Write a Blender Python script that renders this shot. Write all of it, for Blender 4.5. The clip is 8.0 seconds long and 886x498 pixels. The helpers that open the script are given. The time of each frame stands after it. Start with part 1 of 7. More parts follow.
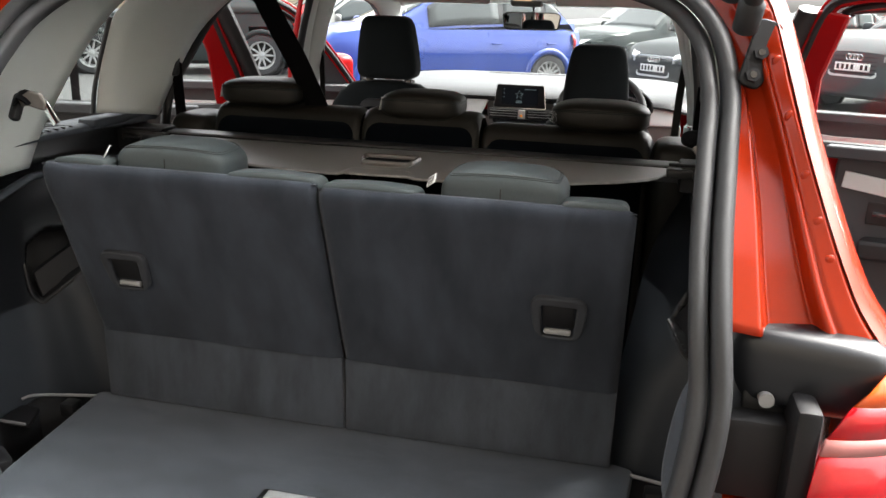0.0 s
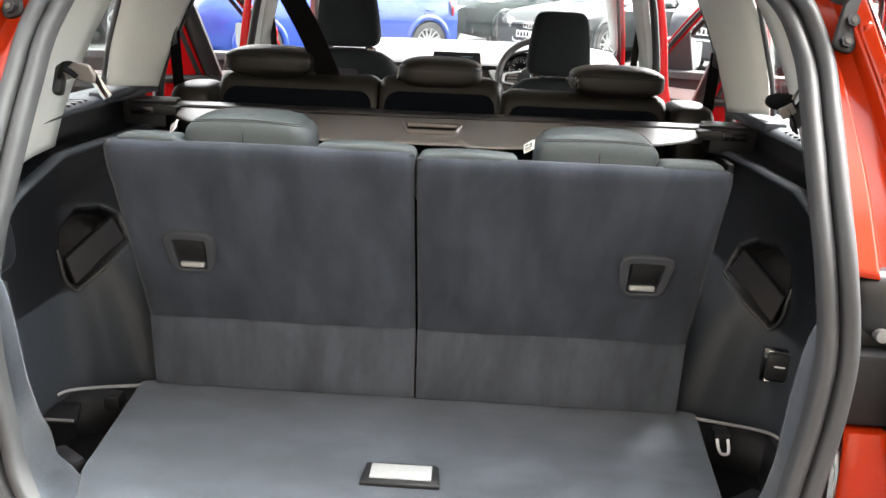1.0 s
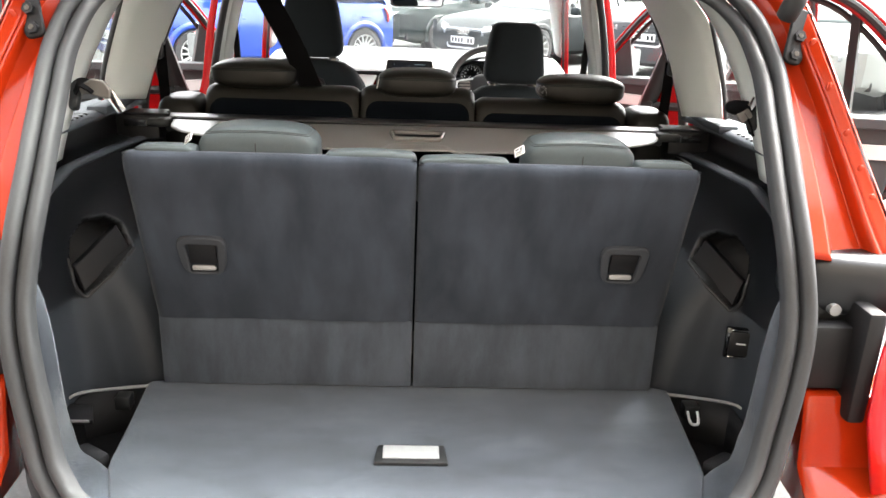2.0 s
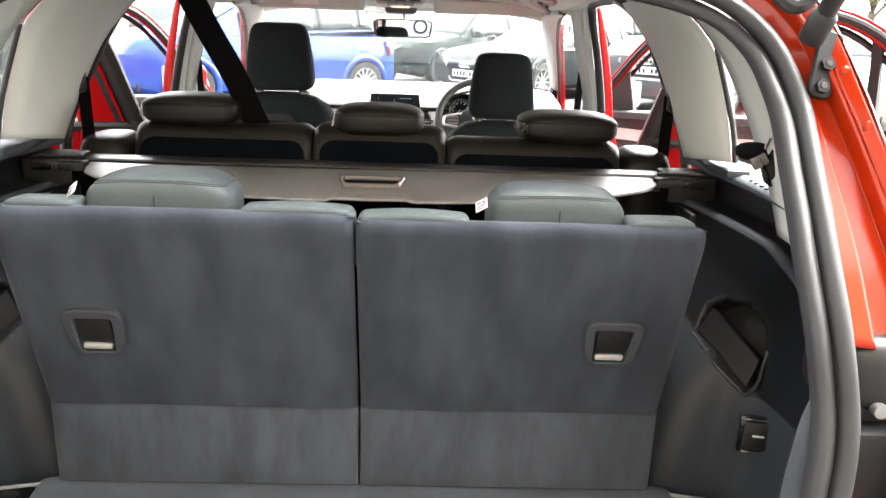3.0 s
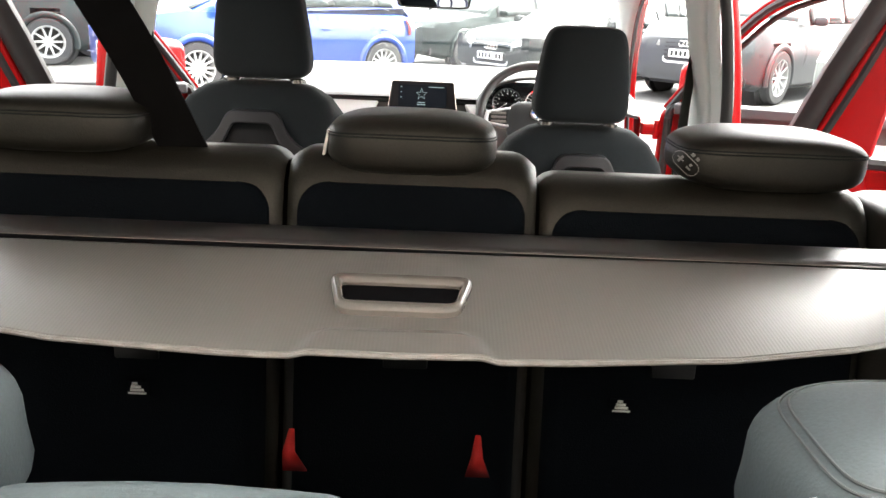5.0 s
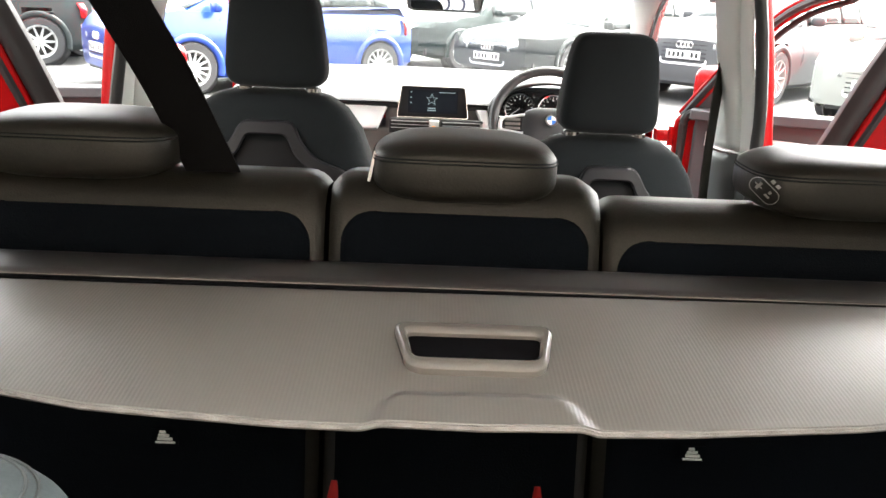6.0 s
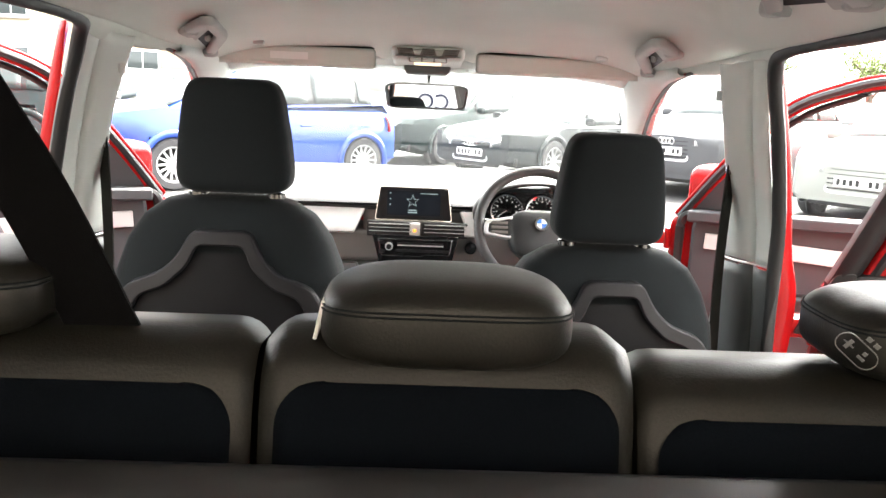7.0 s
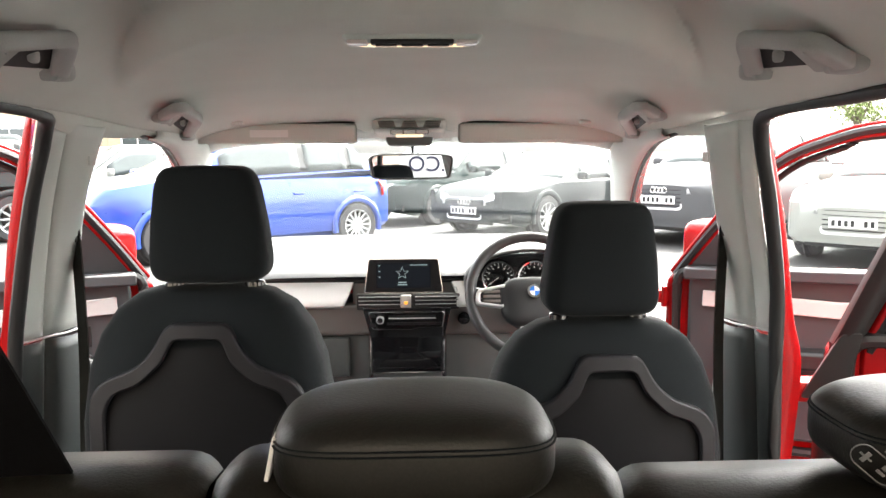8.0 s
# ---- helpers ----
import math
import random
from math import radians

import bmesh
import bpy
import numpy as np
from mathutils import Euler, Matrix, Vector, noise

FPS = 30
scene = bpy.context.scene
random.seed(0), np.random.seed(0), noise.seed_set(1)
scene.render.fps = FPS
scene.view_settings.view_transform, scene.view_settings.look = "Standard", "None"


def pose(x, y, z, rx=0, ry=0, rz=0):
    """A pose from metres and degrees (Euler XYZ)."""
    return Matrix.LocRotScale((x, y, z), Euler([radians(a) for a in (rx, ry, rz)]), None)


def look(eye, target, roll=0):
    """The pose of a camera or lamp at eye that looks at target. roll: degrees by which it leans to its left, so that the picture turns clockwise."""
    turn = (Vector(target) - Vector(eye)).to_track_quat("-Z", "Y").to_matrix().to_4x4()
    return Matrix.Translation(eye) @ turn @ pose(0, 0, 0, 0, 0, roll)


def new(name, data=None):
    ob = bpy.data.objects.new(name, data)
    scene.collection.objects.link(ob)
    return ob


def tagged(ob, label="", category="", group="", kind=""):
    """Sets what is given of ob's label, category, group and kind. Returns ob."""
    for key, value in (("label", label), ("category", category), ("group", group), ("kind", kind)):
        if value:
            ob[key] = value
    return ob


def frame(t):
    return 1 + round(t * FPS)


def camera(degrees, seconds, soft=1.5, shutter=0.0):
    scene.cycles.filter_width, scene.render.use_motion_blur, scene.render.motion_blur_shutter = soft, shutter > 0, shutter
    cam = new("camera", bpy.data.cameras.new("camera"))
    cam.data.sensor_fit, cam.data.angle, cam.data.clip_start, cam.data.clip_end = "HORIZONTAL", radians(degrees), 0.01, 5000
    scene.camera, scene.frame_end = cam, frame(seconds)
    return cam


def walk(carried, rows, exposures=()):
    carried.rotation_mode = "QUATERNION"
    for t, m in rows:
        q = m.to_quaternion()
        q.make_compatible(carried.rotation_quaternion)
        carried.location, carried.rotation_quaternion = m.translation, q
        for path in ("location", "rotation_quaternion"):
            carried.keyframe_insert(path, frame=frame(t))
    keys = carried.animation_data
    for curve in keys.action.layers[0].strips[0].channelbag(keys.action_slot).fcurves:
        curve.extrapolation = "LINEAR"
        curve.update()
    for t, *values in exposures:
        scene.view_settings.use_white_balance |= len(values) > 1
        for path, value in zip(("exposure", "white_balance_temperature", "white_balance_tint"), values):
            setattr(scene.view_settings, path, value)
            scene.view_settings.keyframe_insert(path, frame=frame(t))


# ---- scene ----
cam = camera(58.4, 8.0)
PATH = [
    (0, (0.461, 0.182, 1.395), (0.041, 2.044, 0.797), 1.6),
    (0.5, (0.249, 0.1, 1.392), (0.026, 1.983, 0.754), 1.9),
    (1, (0.099, 0.113, 1.386), (0.019, 1.998, 0.724), 2.2),
    (1.2, (0.059, 0.093, 1.395), (0.032, 1.977, 0.726), 2.4),
    (2.3, (-0.014, -0.015, 1.409), (0.081, 1.88, 0.777), 2.1),
    (2.5, (0.01, 0.038, 1.403), (0.107, 1.936, 0.782), 2.1),
    (3, (0.087, 0.264, 1.386), (0.152, 2.18, 0.817), 2.1),
    (3.5, (0.063, 0.437, 1.368), (0.125, 2.357, 0.811), 2.3),
    (4, (0.003, 0.605, 1.317), (0.077, 2.519, 0.742), 2.8),
    (4.5, (0.025, 0.879, 1.31), (0.063, 2.787, 0.711), 2.6),
    (4.7, (0.033, 0.991, 1.32), (0.058, 2.897, 0.714), 2.5),
    (5.8, (-0.03, 1.146, 1.331), (0.001, 3.048, 0.714), 2.6),
    (6, (-0.04, 1.164, 1.335), (0.005, 3.067, 0.721), 2.6),
    (6.5, (-0.037, 1.261, 1.333), (0.042, 3.182, 0.784), 2.8),
    (7, (-0.03, 1.391, 1.333), (0.046, 3.352, 0.944), 2.6),
    (7.5, (-0.015, 1.436, 1.343), (0.062, 3.413, 1.05), 1.3),
    (8, (-0.002, 1.453, 1.365), (0.074, 3.436, 1.119), -0.3),
]
EXPOSURES = [(0.0, 2.85, 6600, 9), (0.5, 3.3, 6600, 9), (1.0, 3.9, 6600, 9), (2.5, 4.05, 6650, 9), (3.0, 4.25, 6680, 9), (4.5, 4.35, 6750, 9), (6.0, 4.45, 6750, 9), (7.0, 4.5, 6750, 9), (8.0, 4.15, 6750, 9)]
walk(cam, [(t, look(eye, target, roll)) for t, eye, target, roll in PATH], EXPOSURES)

# ---- daylight: bright overcast ----
SUN_EL, SUN_AZ = 56.0, 50.0
world = bpy.data.worlds.new("overcast")
scene.world = world
world.use_nodes = True
wn, wl = world.node_tree.nodes, world.node_tree.links
sky = wn.new("ShaderNodeTexSky")
sky.sky_type, sky.sun_disc = "NISHITA", False
sky.sun_elevation, sky.sun_rotation = radians(SUN_EL), radians(SUN_AZ)
sky.air_density, sky.dust_density, sky.ozone_density = 1.0, 6.0, 1.0
pale = wn.new("ShaderNodeHueSaturation")
pale.inputs["Saturation"].default_value = 0.14
wl.new(sky.outputs["Color"], pale.inputs["Color"])
wl.new(pale.outputs["Color"], wn["Background"].inputs["Color"])
wn["Background"].inputs["Strength"].default_value = 0.15
sun = new("sun", bpy.data.lights.new("sun", "SUN"))
sun.data.energy, sun.data.angle, sun.data.color = 1.4, radians(14), (1.0, 0.97, 0.93)
sun.matrix_world = look((0, 0, 0), (-math.sin(radians(SUN_AZ)) * math.cos(radians(SUN_EL)), -math.cos(radians(SUN_AZ)) * math.cos(radians(SUN_EL)), -math.sin(radians(SUN_EL))))

# ---- materials ----
def mat(name, col, rough=0.6, metal=0.0, var=0.12, vscale=6.0, fine=120.0, bump=0.1, stretch=(1, 1, 1), coat=0.0, spec=0.5, sheen=0.0, ior=None):
    """A surface with broad and fine variation of its colour, gloss and relief."""
    m = bpy.data.materials.new(name)
    m.use_nodes = True
    n, l = m.node_tree.nodes, m.node_tree.links
    b = n["Principled BSDF"]
    tc = n.new("ShaderNodeTexCoord")
    mp = n.new("ShaderNodeMapping")
    mp.inputs["Scale"].default_value = stretch
    l.new(tc.outputs["Object"], mp.inputs["Vector"])
    broad = n.new("ShaderNodeTexNoise")
    broad.inputs["Scale"].default_value, broad.inputs["Detail"].default_value = vscale, 5
    grain = n.new("ShaderNodeTexNoise")
    grain.inputs["Scale"].default_value, grain.inputs["Detail"].default_value = fine, 3
    l.new(mp.outputs["Vector"], broad.inputs["Vector"])
    l.new(tc.outputs["Object"], grain.inputs["Vector"])
    mix = n.new("ShaderNodeMix")
    mix.data_type = "RGBA"
    lo, hi = [max(c * (1 - var), 0) for c in col], [min(c * (1 + var), 1) for c in col]
    mix.inputs[6].default_value, mix.inputs[7].default_value = (*lo, 1), (*hi, 1)
    ramp = n.new("ShaderNodeMapRange")
    ramp.inputs[1].default_value, ramp.inputs[2].default_value = 0.32, 0.68
    l.new(broad.outputs["Fac"], ramp.inputs[0])
    l.new(ramp.outputs[0], mix.inputs[0])
    mul = n.new("ShaderNodeMix")
    mul.data_type, mul.blend_type = "RGBA", "OVERLAY"
    mul.inputs[0].default_value = min(1.0, var * 2.2)
    l.new(mix.outputs[2], mul.inputs[6])
    l.new(grain.outputs["Color"], mul.inputs[7])
    hs = n.new("ShaderNodeRGBToBW")
    l.new(grain.outputs["Color"], hs.inputs[0])
    l.new(hs.outputs[0], mul.inputs[7])
    l.new(mul.outputs[2], b.inputs["Base Color"])
    rr = n.new("ShaderNodeMapRange")
    rr.inputs[3].default_value, rr.inputs[4].default_value = max(rough - 0.08, 0.02), min(rough + 0.08, 1)
    l.new(broad.outputs["Fac"], rr.inputs[0])
    l.new(rr.outputs[0], b.inputs["Roughness"])
    b.inputs["Metallic"].default_value = metal
    b.inputs["Coat Weight"].default_value = coat
    b.inputs["Coat Roughness"].default_value = 0.03
    b.inputs["Specular IOR Level"].default_value = spec
    b.inputs["Sheen Weight"].default_value = sheen
    b.inputs["Sheen Roughness"].default_value = 0.4
    if bump:
        bp = n.new("ShaderNodeBump")
        bp.inputs["Strength"].default_value, bp.inputs["Distance"].default_value = bump, 0.002
        l.new(grain.outputs["Fac"], bp.inputs["Height"])
        l.new(bp.outputs["Normal"], b.inputs["Normal"])
    return m


def glass(name, tint=(0.92, 0.95, 0.94)):
    """Clear sheet: see-through, with gloss that grows at a slant."""
    m = bpy.data.materials.new(name)
    m.use_nodes = True
    n, l = m.node_tree.nodes, m.node_tree.links
    out = n["Material Output"]
    n.remove(n["Principled BSDF"])
    tr, gl, lw, mx = n.new("ShaderNodeBsdfTransparent"), n.new("ShaderNodeBsdfGlossy"), n.new("ShaderNodeLayerWeight"), n.new("ShaderNodeMixShader")
    pw, sc = n.new("ShaderNodeMath"), n.new("ShaderNodeMath")
    tr.inputs["Color"].default_value = (*tint, 1)
    gl.inputs["Roughness"].default_value = 0.0
    lw.inputs["Blend"].default_value = 0.5
    pw.operation, pw.inputs[1].default_value = "POWER", 4.0
    sc.operation, sc.inputs[1].default_value, sc.inputs[2].default_value = "MULTIPLY_ADD", 0.80, 0.06
    l.new(lw.outputs["Facing"], pw.inputs[0])
    l.new(pw.outputs[0], sc.inputs[0])
    l.new(sc.outputs[0], mx.inputs[0])
    l.new(tr.outputs[0], mx.inputs[1])
    l.new(gl.outputs[0], mx.inputs[2])
    l.new(mx.outputs[0], out.inputs["Surface"])
    return m


def glow(name, col, strength):
    m = bpy.data.materials.new(name)
    m.use_nodes = True
    b = m.node_tree.nodes["Principled BSDF"]
    b.inputs["Base Color"].default_value = (*col, 1)
    b.inputs["Emission Color"].default_value = (*col, 1)
    b.inputs["Emission Strength"].default_value = strength
    return m


def nap(m, amount, scale, stretch=(1, 1, 1)):
    """Brushed pile: smeared patches where the cloth was stroked."""
    n, l = m.node_tree.nodes, m.node_tree.links
    b = n["Principled BSDF"]
    tc, mp, no, mr, mx = n.new("ShaderNodeTexCoord"), n.new("ShaderNodeMapping"), n.new("ShaderNodeTexNoise"), n.new("ShaderNodeMapRange"), n.new("ShaderNodeMix")
    mp.inputs["Scale"].default_value = stretch
    no.inputs["Scale"].default_value, no.inputs["Detail"].default_value, no.inputs["Distortion"].default_value = scale, 6, 0.25
    no.inputs["Roughness"].default_value = 0.62
    l.new(tc.outputs["Object"], mp.inputs["Vector"])
    l.new(mp.outputs["Vector"], no.inputs["Vector"])
    mr.inputs[1].default_value, mr.inputs[2].default_value = 0.36, 0.62
    mr.inputs[3].default_value, mr.inputs[4].default_value = 1 - amount, 1 + amount
    l.new(no.outputs["Fac"], mr.inputs[0])
    mx.data_type, mx.blend_type = "RGBA", "MULTIPLY"
    mx.inputs[0].default_value = 1.0
    old = b.inputs["Base Color"].links[0].from_socket
    l.new(old, mx.inputs[6])
    l.new(mr.outputs[0], mx.inputs[7])
    l.new(mx.outputs[2], b.inputs["Base Color"])
    return m


def ribbed(m, pitch, depth, axis="X"):
    """Fine woven ribs across a cloth."""
    n, l = m.node_tree.nodes, m.node_tree.links
    b = n["Principled BSDF"]
    tc, wv, bp, mx, mr = n.new("ShaderNodeTexCoord"), n.new("ShaderNodeTexWave"), n.new("ShaderNodeBump"), n.new("ShaderNodeMix"), n.new("ShaderNodeMapRange")
    wv.bands_direction = axis
    wv.inputs["Scale"].default_value = 2 * math.pi / (20 * pitch)
    wv.inputs["Distortion"].default_value = 0.3
    l.new(tc.outputs["Object"], wv.inputs["Vector"])
    bp.inputs["Strength"].default_value, bp.inputs["Distance"].default_value = depth, 0.001
    l.new(wv.outputs["Fac"], bp.inputs["Height"])
    l.new(bp.outputs["Normal"], b.inputs["Normal"])
    mr.inputs[3].default_value, mr.inputs[4].default_value = 0.955, 1.03
    l.new(wv.outputs["Fac"], mr.inputs[0])
    mx.data_type, mx.blend_type = "RGBA", "MULTIPLY"
    mx.inputs[0].default_value = 1.0
    old = b.inputs["Base Color"].links[0].from_socket
    l.new(old, mx.inputs[6])
    l.new(mr.outputs[0], mx.inputs[7])
    l.new(mx.outputs[2], b.inputs["Base Color"])
    return m


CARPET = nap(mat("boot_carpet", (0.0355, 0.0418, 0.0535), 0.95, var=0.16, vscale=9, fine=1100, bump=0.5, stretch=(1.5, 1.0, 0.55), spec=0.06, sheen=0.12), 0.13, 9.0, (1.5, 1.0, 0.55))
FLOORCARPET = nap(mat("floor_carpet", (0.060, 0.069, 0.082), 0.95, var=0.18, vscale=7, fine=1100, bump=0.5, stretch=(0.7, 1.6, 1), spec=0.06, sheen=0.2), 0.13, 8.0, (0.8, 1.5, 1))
FABRIC = mat("seat_fabric", (0.0080, 0.0102, 0.0115), 0.85, var=0.16, vscale=5, fine=600, bump=0.3, spec=0.12, sheen=0.08)
DASHMID = mat("dash_mid_grey", (0.115, 0.112, 0.108), 0.5, var=0.06, vscale=4, fine=600, bump=0.1, spec=0.4)
# paler copy of the black webbing: light on the front belts as colour
BELTLIT = mat("belt_webbing_lit", (0.020, 0.022, 0.020), 0.75, var=0.15, vscale=8, fine=900, bump=0.3, stretch=(1, 1, 4), spec=0.2)
LOWTRIM = mat("lower_pillar_trim", (0.075, 0.085, 0.085), 0.45, var=0.08, vscale=4, fine=700, bump=0.12, spec=0.4)
LEATHERETTE = mat("grey_leatherette", (0.056, 0.069, 0.073), 0.6, var=0.12, vscale=6, fine=500, bump=0.12, spec=0.25)
SEATTOP = mat("dark_leatherette", (0.0118, 0.0110, 0.0088), 0.43, var=0.3, vscale=6, fine=450, bump=0.16, spec=0.34)
SEATBACK = mat("seat_back_cloth", (0.0030, 0.0044, 0.0066), 0.9, var=0.2, vscale=6, fine=500, bump=0.2, spec=0.05)
BLACKPLASTIC = mat("black_plastic", (0.009, 0.0095, 0.010), 0.5, var=0.12, vscale=4, fine=700, bump=0.15)
TRIMDARK = mat("dark_boot_trim", (0.029, 0.034, 0.041), 0.55, var=0.12, vscale=4, fine=700, bump=0.2, spec=0.4)
SEAMGREY = mat("seam_thread", (0.045, 0.053, 0.055), 0.7, var=0.1, bump=0.0)
SHELL = mat("seat_shell_plastic", (0.0085, 0.0082, 0.0098), 0.55, var=0.1, vscale=5, fine=700, bump=0.12, spec=0.28)
GRABGREY = mat("grab_handle_plastic", (0.36, 0.37, 0.355), 0.6, var=0.06, vscale=8, fine=500, bump=0.1, spec=0.3)
HUBGREY = mat("airbag_cover_grain", (0.019, 0.020, 0.021), 0.5, var=0.08, vscale=8, fine=600, bump=0.12, spec=0.4)
PILLAR = mat("pillar_trim", (0.61, 0.64, 0.615), 0.7, var=0.04, vscale=3, fine=500, bump=0.1, spec=0.3)
HEADLINER = mat("headliner_cloth", (0.60, 0.625, 0.585), 0.95, var=0.05, vscale=3, fine=700, bump=0.25, spec=0.1)
RUBBER = mat("seal_rubber", (0.024, 0.025, 0.027), 0.6, var=0.12, vscale=12, fine=300, bump=0.1)
RED = mat("red_paint", (0.30, 0.020, 0.0035), 0.16, var=0.05, vscale=2, fine=900, bump=0.0, spec=0.28)
DOORRED = mat("door_red_paint", (0.25, 0.004, 0.005), 0.22, var=0.05, vscale=2, fine=900, bump=0.0, spec=0.22)
SILVER = mat("silver_trim", (0.60, 0.61, 0.61), 0.34, metal=0.2, var=0.05, vscale=6, fine=300, bump=0.02)
CHROME = mat("chrome", (0.75, 0.75, 0.75), 0.15, metal=1.0, var=0.04, vscale=8, fine=200, bump=0.0)
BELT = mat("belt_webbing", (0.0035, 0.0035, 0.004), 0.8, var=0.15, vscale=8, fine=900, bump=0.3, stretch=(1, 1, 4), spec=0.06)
PIANO = mat("gloss_black", (0.008, 0.008, 0.009), 0.1, var=0.05, bump=0.0, coat=0.6)
LOADCOVER = ribbed(mat("cover_fabric", (0.165, 0.158, 0.148), 0.36, var=0.06, vscale=5, fine=900, bump=0.0, spec=1.0), 0.0031, 0.09)
CASSETTE = mat("cassette_satin", (0.045, 0.044, 0.045), 0.34, metal=0.35, var=0.06, vscale=5, fine=700, bump=0.02, spec=1.0)
# near-black without gloss: the shade inside slots as flat colour
SLOTSHADE = mat("slot_shade_black", (0.004, 0.004, 0.005), 0.9, var=0.1, bump=0.0, spec=0.05)
COVEREDGE = mat("cover_edge_binding", (0.26, 0.25, 0.235), 0.7, var=0.2, vscale=60, fine=900, bump=0.4)
DASHTOP = mat("dash_top_grain", (0.025, 0.026, 0.028), 0.45, var=0.06, vscale=4, fine=600, bump=0.1, spec=0.5)
DOORTRIM = mat("door_trim_grey", (0.040, 0.042, 0.046), 0.6, var=0.08, vscale=4, fine=500, bump=0.15)
PAPER = mat("paper_label", (0.78, 0.78, 0.76), 0.7, var=0.03, bump=0.0)
ASPHALT = mat("asphalt", (0.028, 0.028, 0.028), 0.9, var=0.22, vscale=0.7, fine=60, bump=0.5)
GLASS = glass("car_glass")
DARKGLASS = mat("dark_car_glass", (0.045, 0.055, 0.055), 0.04, var=0.05, bump=0.0, spec=0.4)
LAMPRED = mat("lamp_red", (0.42, 0.004, 0.008), 0.12, var=0.06, bump=0.0, coat=0.35)
LAMPAMBER = mat("lamp_amber", (0.62, 0.09, 0.012), 0.15, var=0.1, vscale=30, bump=0.0, coat=0.4)
LAMPCLEAR = mat("lamp_clear", (0.42, 0.16, 0.15), 0.15, var=0.06, bump=0.0, coat=0.4)
MIRROR = mat("mirror_silver", (0.55, 0.57, 0.58), 0.06, metal=1.0, var=0.0, bump=0.0)
MIRROR.node_tree.nodes["Map Range.001"].inputs[3].default_value = 0.0
MIRROR.node_tree.nodes["Map Range.001"].inputs[4].default_value = 0.01
WHEELGRIP = mat("wheel_leather", (0.035, 0.036, 0.037), 0.5, var=0.1, vscale=10, fine=500, bump=0.15)
BADGEBLUE = mat("badge_blue", (0.02, 0.16, 0.55), 0.3, var=0.05, bump=0.0, coat=0.5)
AMBERGLOW = glow("amber_light", (0.8, 0.3, 0.04), 0.1)
LAMPWARM = glow("warm_lamp", (0.9, 0.62, 0.40), 0.10)
LENSPALE = mat("pale_lens", (0.75, 0.66, 0.64), 0.2, var=0.04, bump=0.0, coat=0.5)
SCREENDARK = glow("screen_dark", (0.003, 0.004, 0.006), 0.1)
SCREENDARK.node_tree.nodes["Principled BSDF"].inputs["Specular IOR Level"].default_value = 0.15
SCREENCYAN = glow("screen_cyan", (0.16, 0.22, 0.23), 0.07)
DIALWHITE = glow("dial_white", (0.5, 0.5, 0.5), 0.03)
RIM = mat("alloy_rim", (0.36, 0.37, 0.37), 0.5, metal=0.25, var=0.05, bump=0.0)
GRIPGREY = mat("grip_plastic", (0.14, 0.13, 0.12), 0.2, var=0.06, vscale=8, fine=600, bump=0.05)
BEZEL = mat("bezel_plastic", (0.036, 0.039, 0.045), 0.75, var=0.08, vscale=8, fine=700, bump=0.1, spec=0.2)
STRAPRED = mat("strap_red", (0.5, 0.015, 0.015), 0.7, var=0.1, vscale=20, fine=900, bump=0.2)
WALLGREY = mat("rendered_wall", (0.30, 0.28, 0.26), 0.85, var=0.12, vscale=1.5, fine=40, bump=0.3)
REARWALL = mat("added_rear_wall", (0.25, 0.215, 0.175), 0.85, var=0.12, vscale=1.2, fine=40, bump=0.3)
NAVY = mat("navy_print", (0.002, 0.003, 0.02), 0.5, var=0.05, bump=0.0)
BEIGE = mat("beige_brick", (0.42, 0.30, 0.19), 0.85, var=0.12, vscale=1.2, fine=30, bump=0.2)
SHELLDARK = mat("seat_shell_black", (0.006, 0.006, 0.007), 0.6, var=0.1, vscale=5, fine=700, bump=0.15, spec=0.3)
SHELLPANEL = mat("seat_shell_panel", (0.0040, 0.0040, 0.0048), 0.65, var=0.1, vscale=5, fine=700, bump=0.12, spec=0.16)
BLACKSATIN = mat("satin_black", (0.008, 0.009, 0.011), 0.32, var=0.08, vscale=6, fine=600, bump=0.05)
TIPGREY = mat("tip_grey", (0.22, 0.22, 0.22), 0.4, var=0.06, bump=0.0)
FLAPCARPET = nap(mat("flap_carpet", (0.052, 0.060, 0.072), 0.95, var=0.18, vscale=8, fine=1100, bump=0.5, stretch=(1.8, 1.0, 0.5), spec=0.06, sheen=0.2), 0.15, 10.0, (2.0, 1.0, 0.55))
LEAF = mat("leaf_green", (0.10, 0.14, 0.03), 0.7, var=0.3, vscale=3, fine=40, bump=0.0)
BARK = mat("bark", (0.10, 0.08, 0.06), 0.9, var=0.25, vscale=6, fine=40, bump=0.6)
CREAM = mat("cream_render", (0.45, 0.39, 0.28), 0.85, var=0.10, vscale=0.8, fine=30, bump=0.2)

# ---- shaping tools ----
WORLD_THINGS = set()


def thing(name, base=(0, 0, 0), m=None, label="", category="", group="", kind=""):
    """An Empty that parents its parts. Without m its parts are written in world metres."""
    ob = new(name)
    ob.empty_display_size = 0.05
    ob.matrix_basis = m if m is not None else Matrix.Translation(base)
    if m is None:
        WORLD_THINGS.add(ob.name)
    return tagged(ob, label, category, group, kind)


def hang(ob, parent, label=""):
    top = parent
    while top.parent:
        top = top.parent
    ob.parent = parent
    if top.name in WORLD_THINGS and parent is top:
        ob.matrix_parent_inverse = top.matrix_basis.inverted()
    return tagged(ob, label)


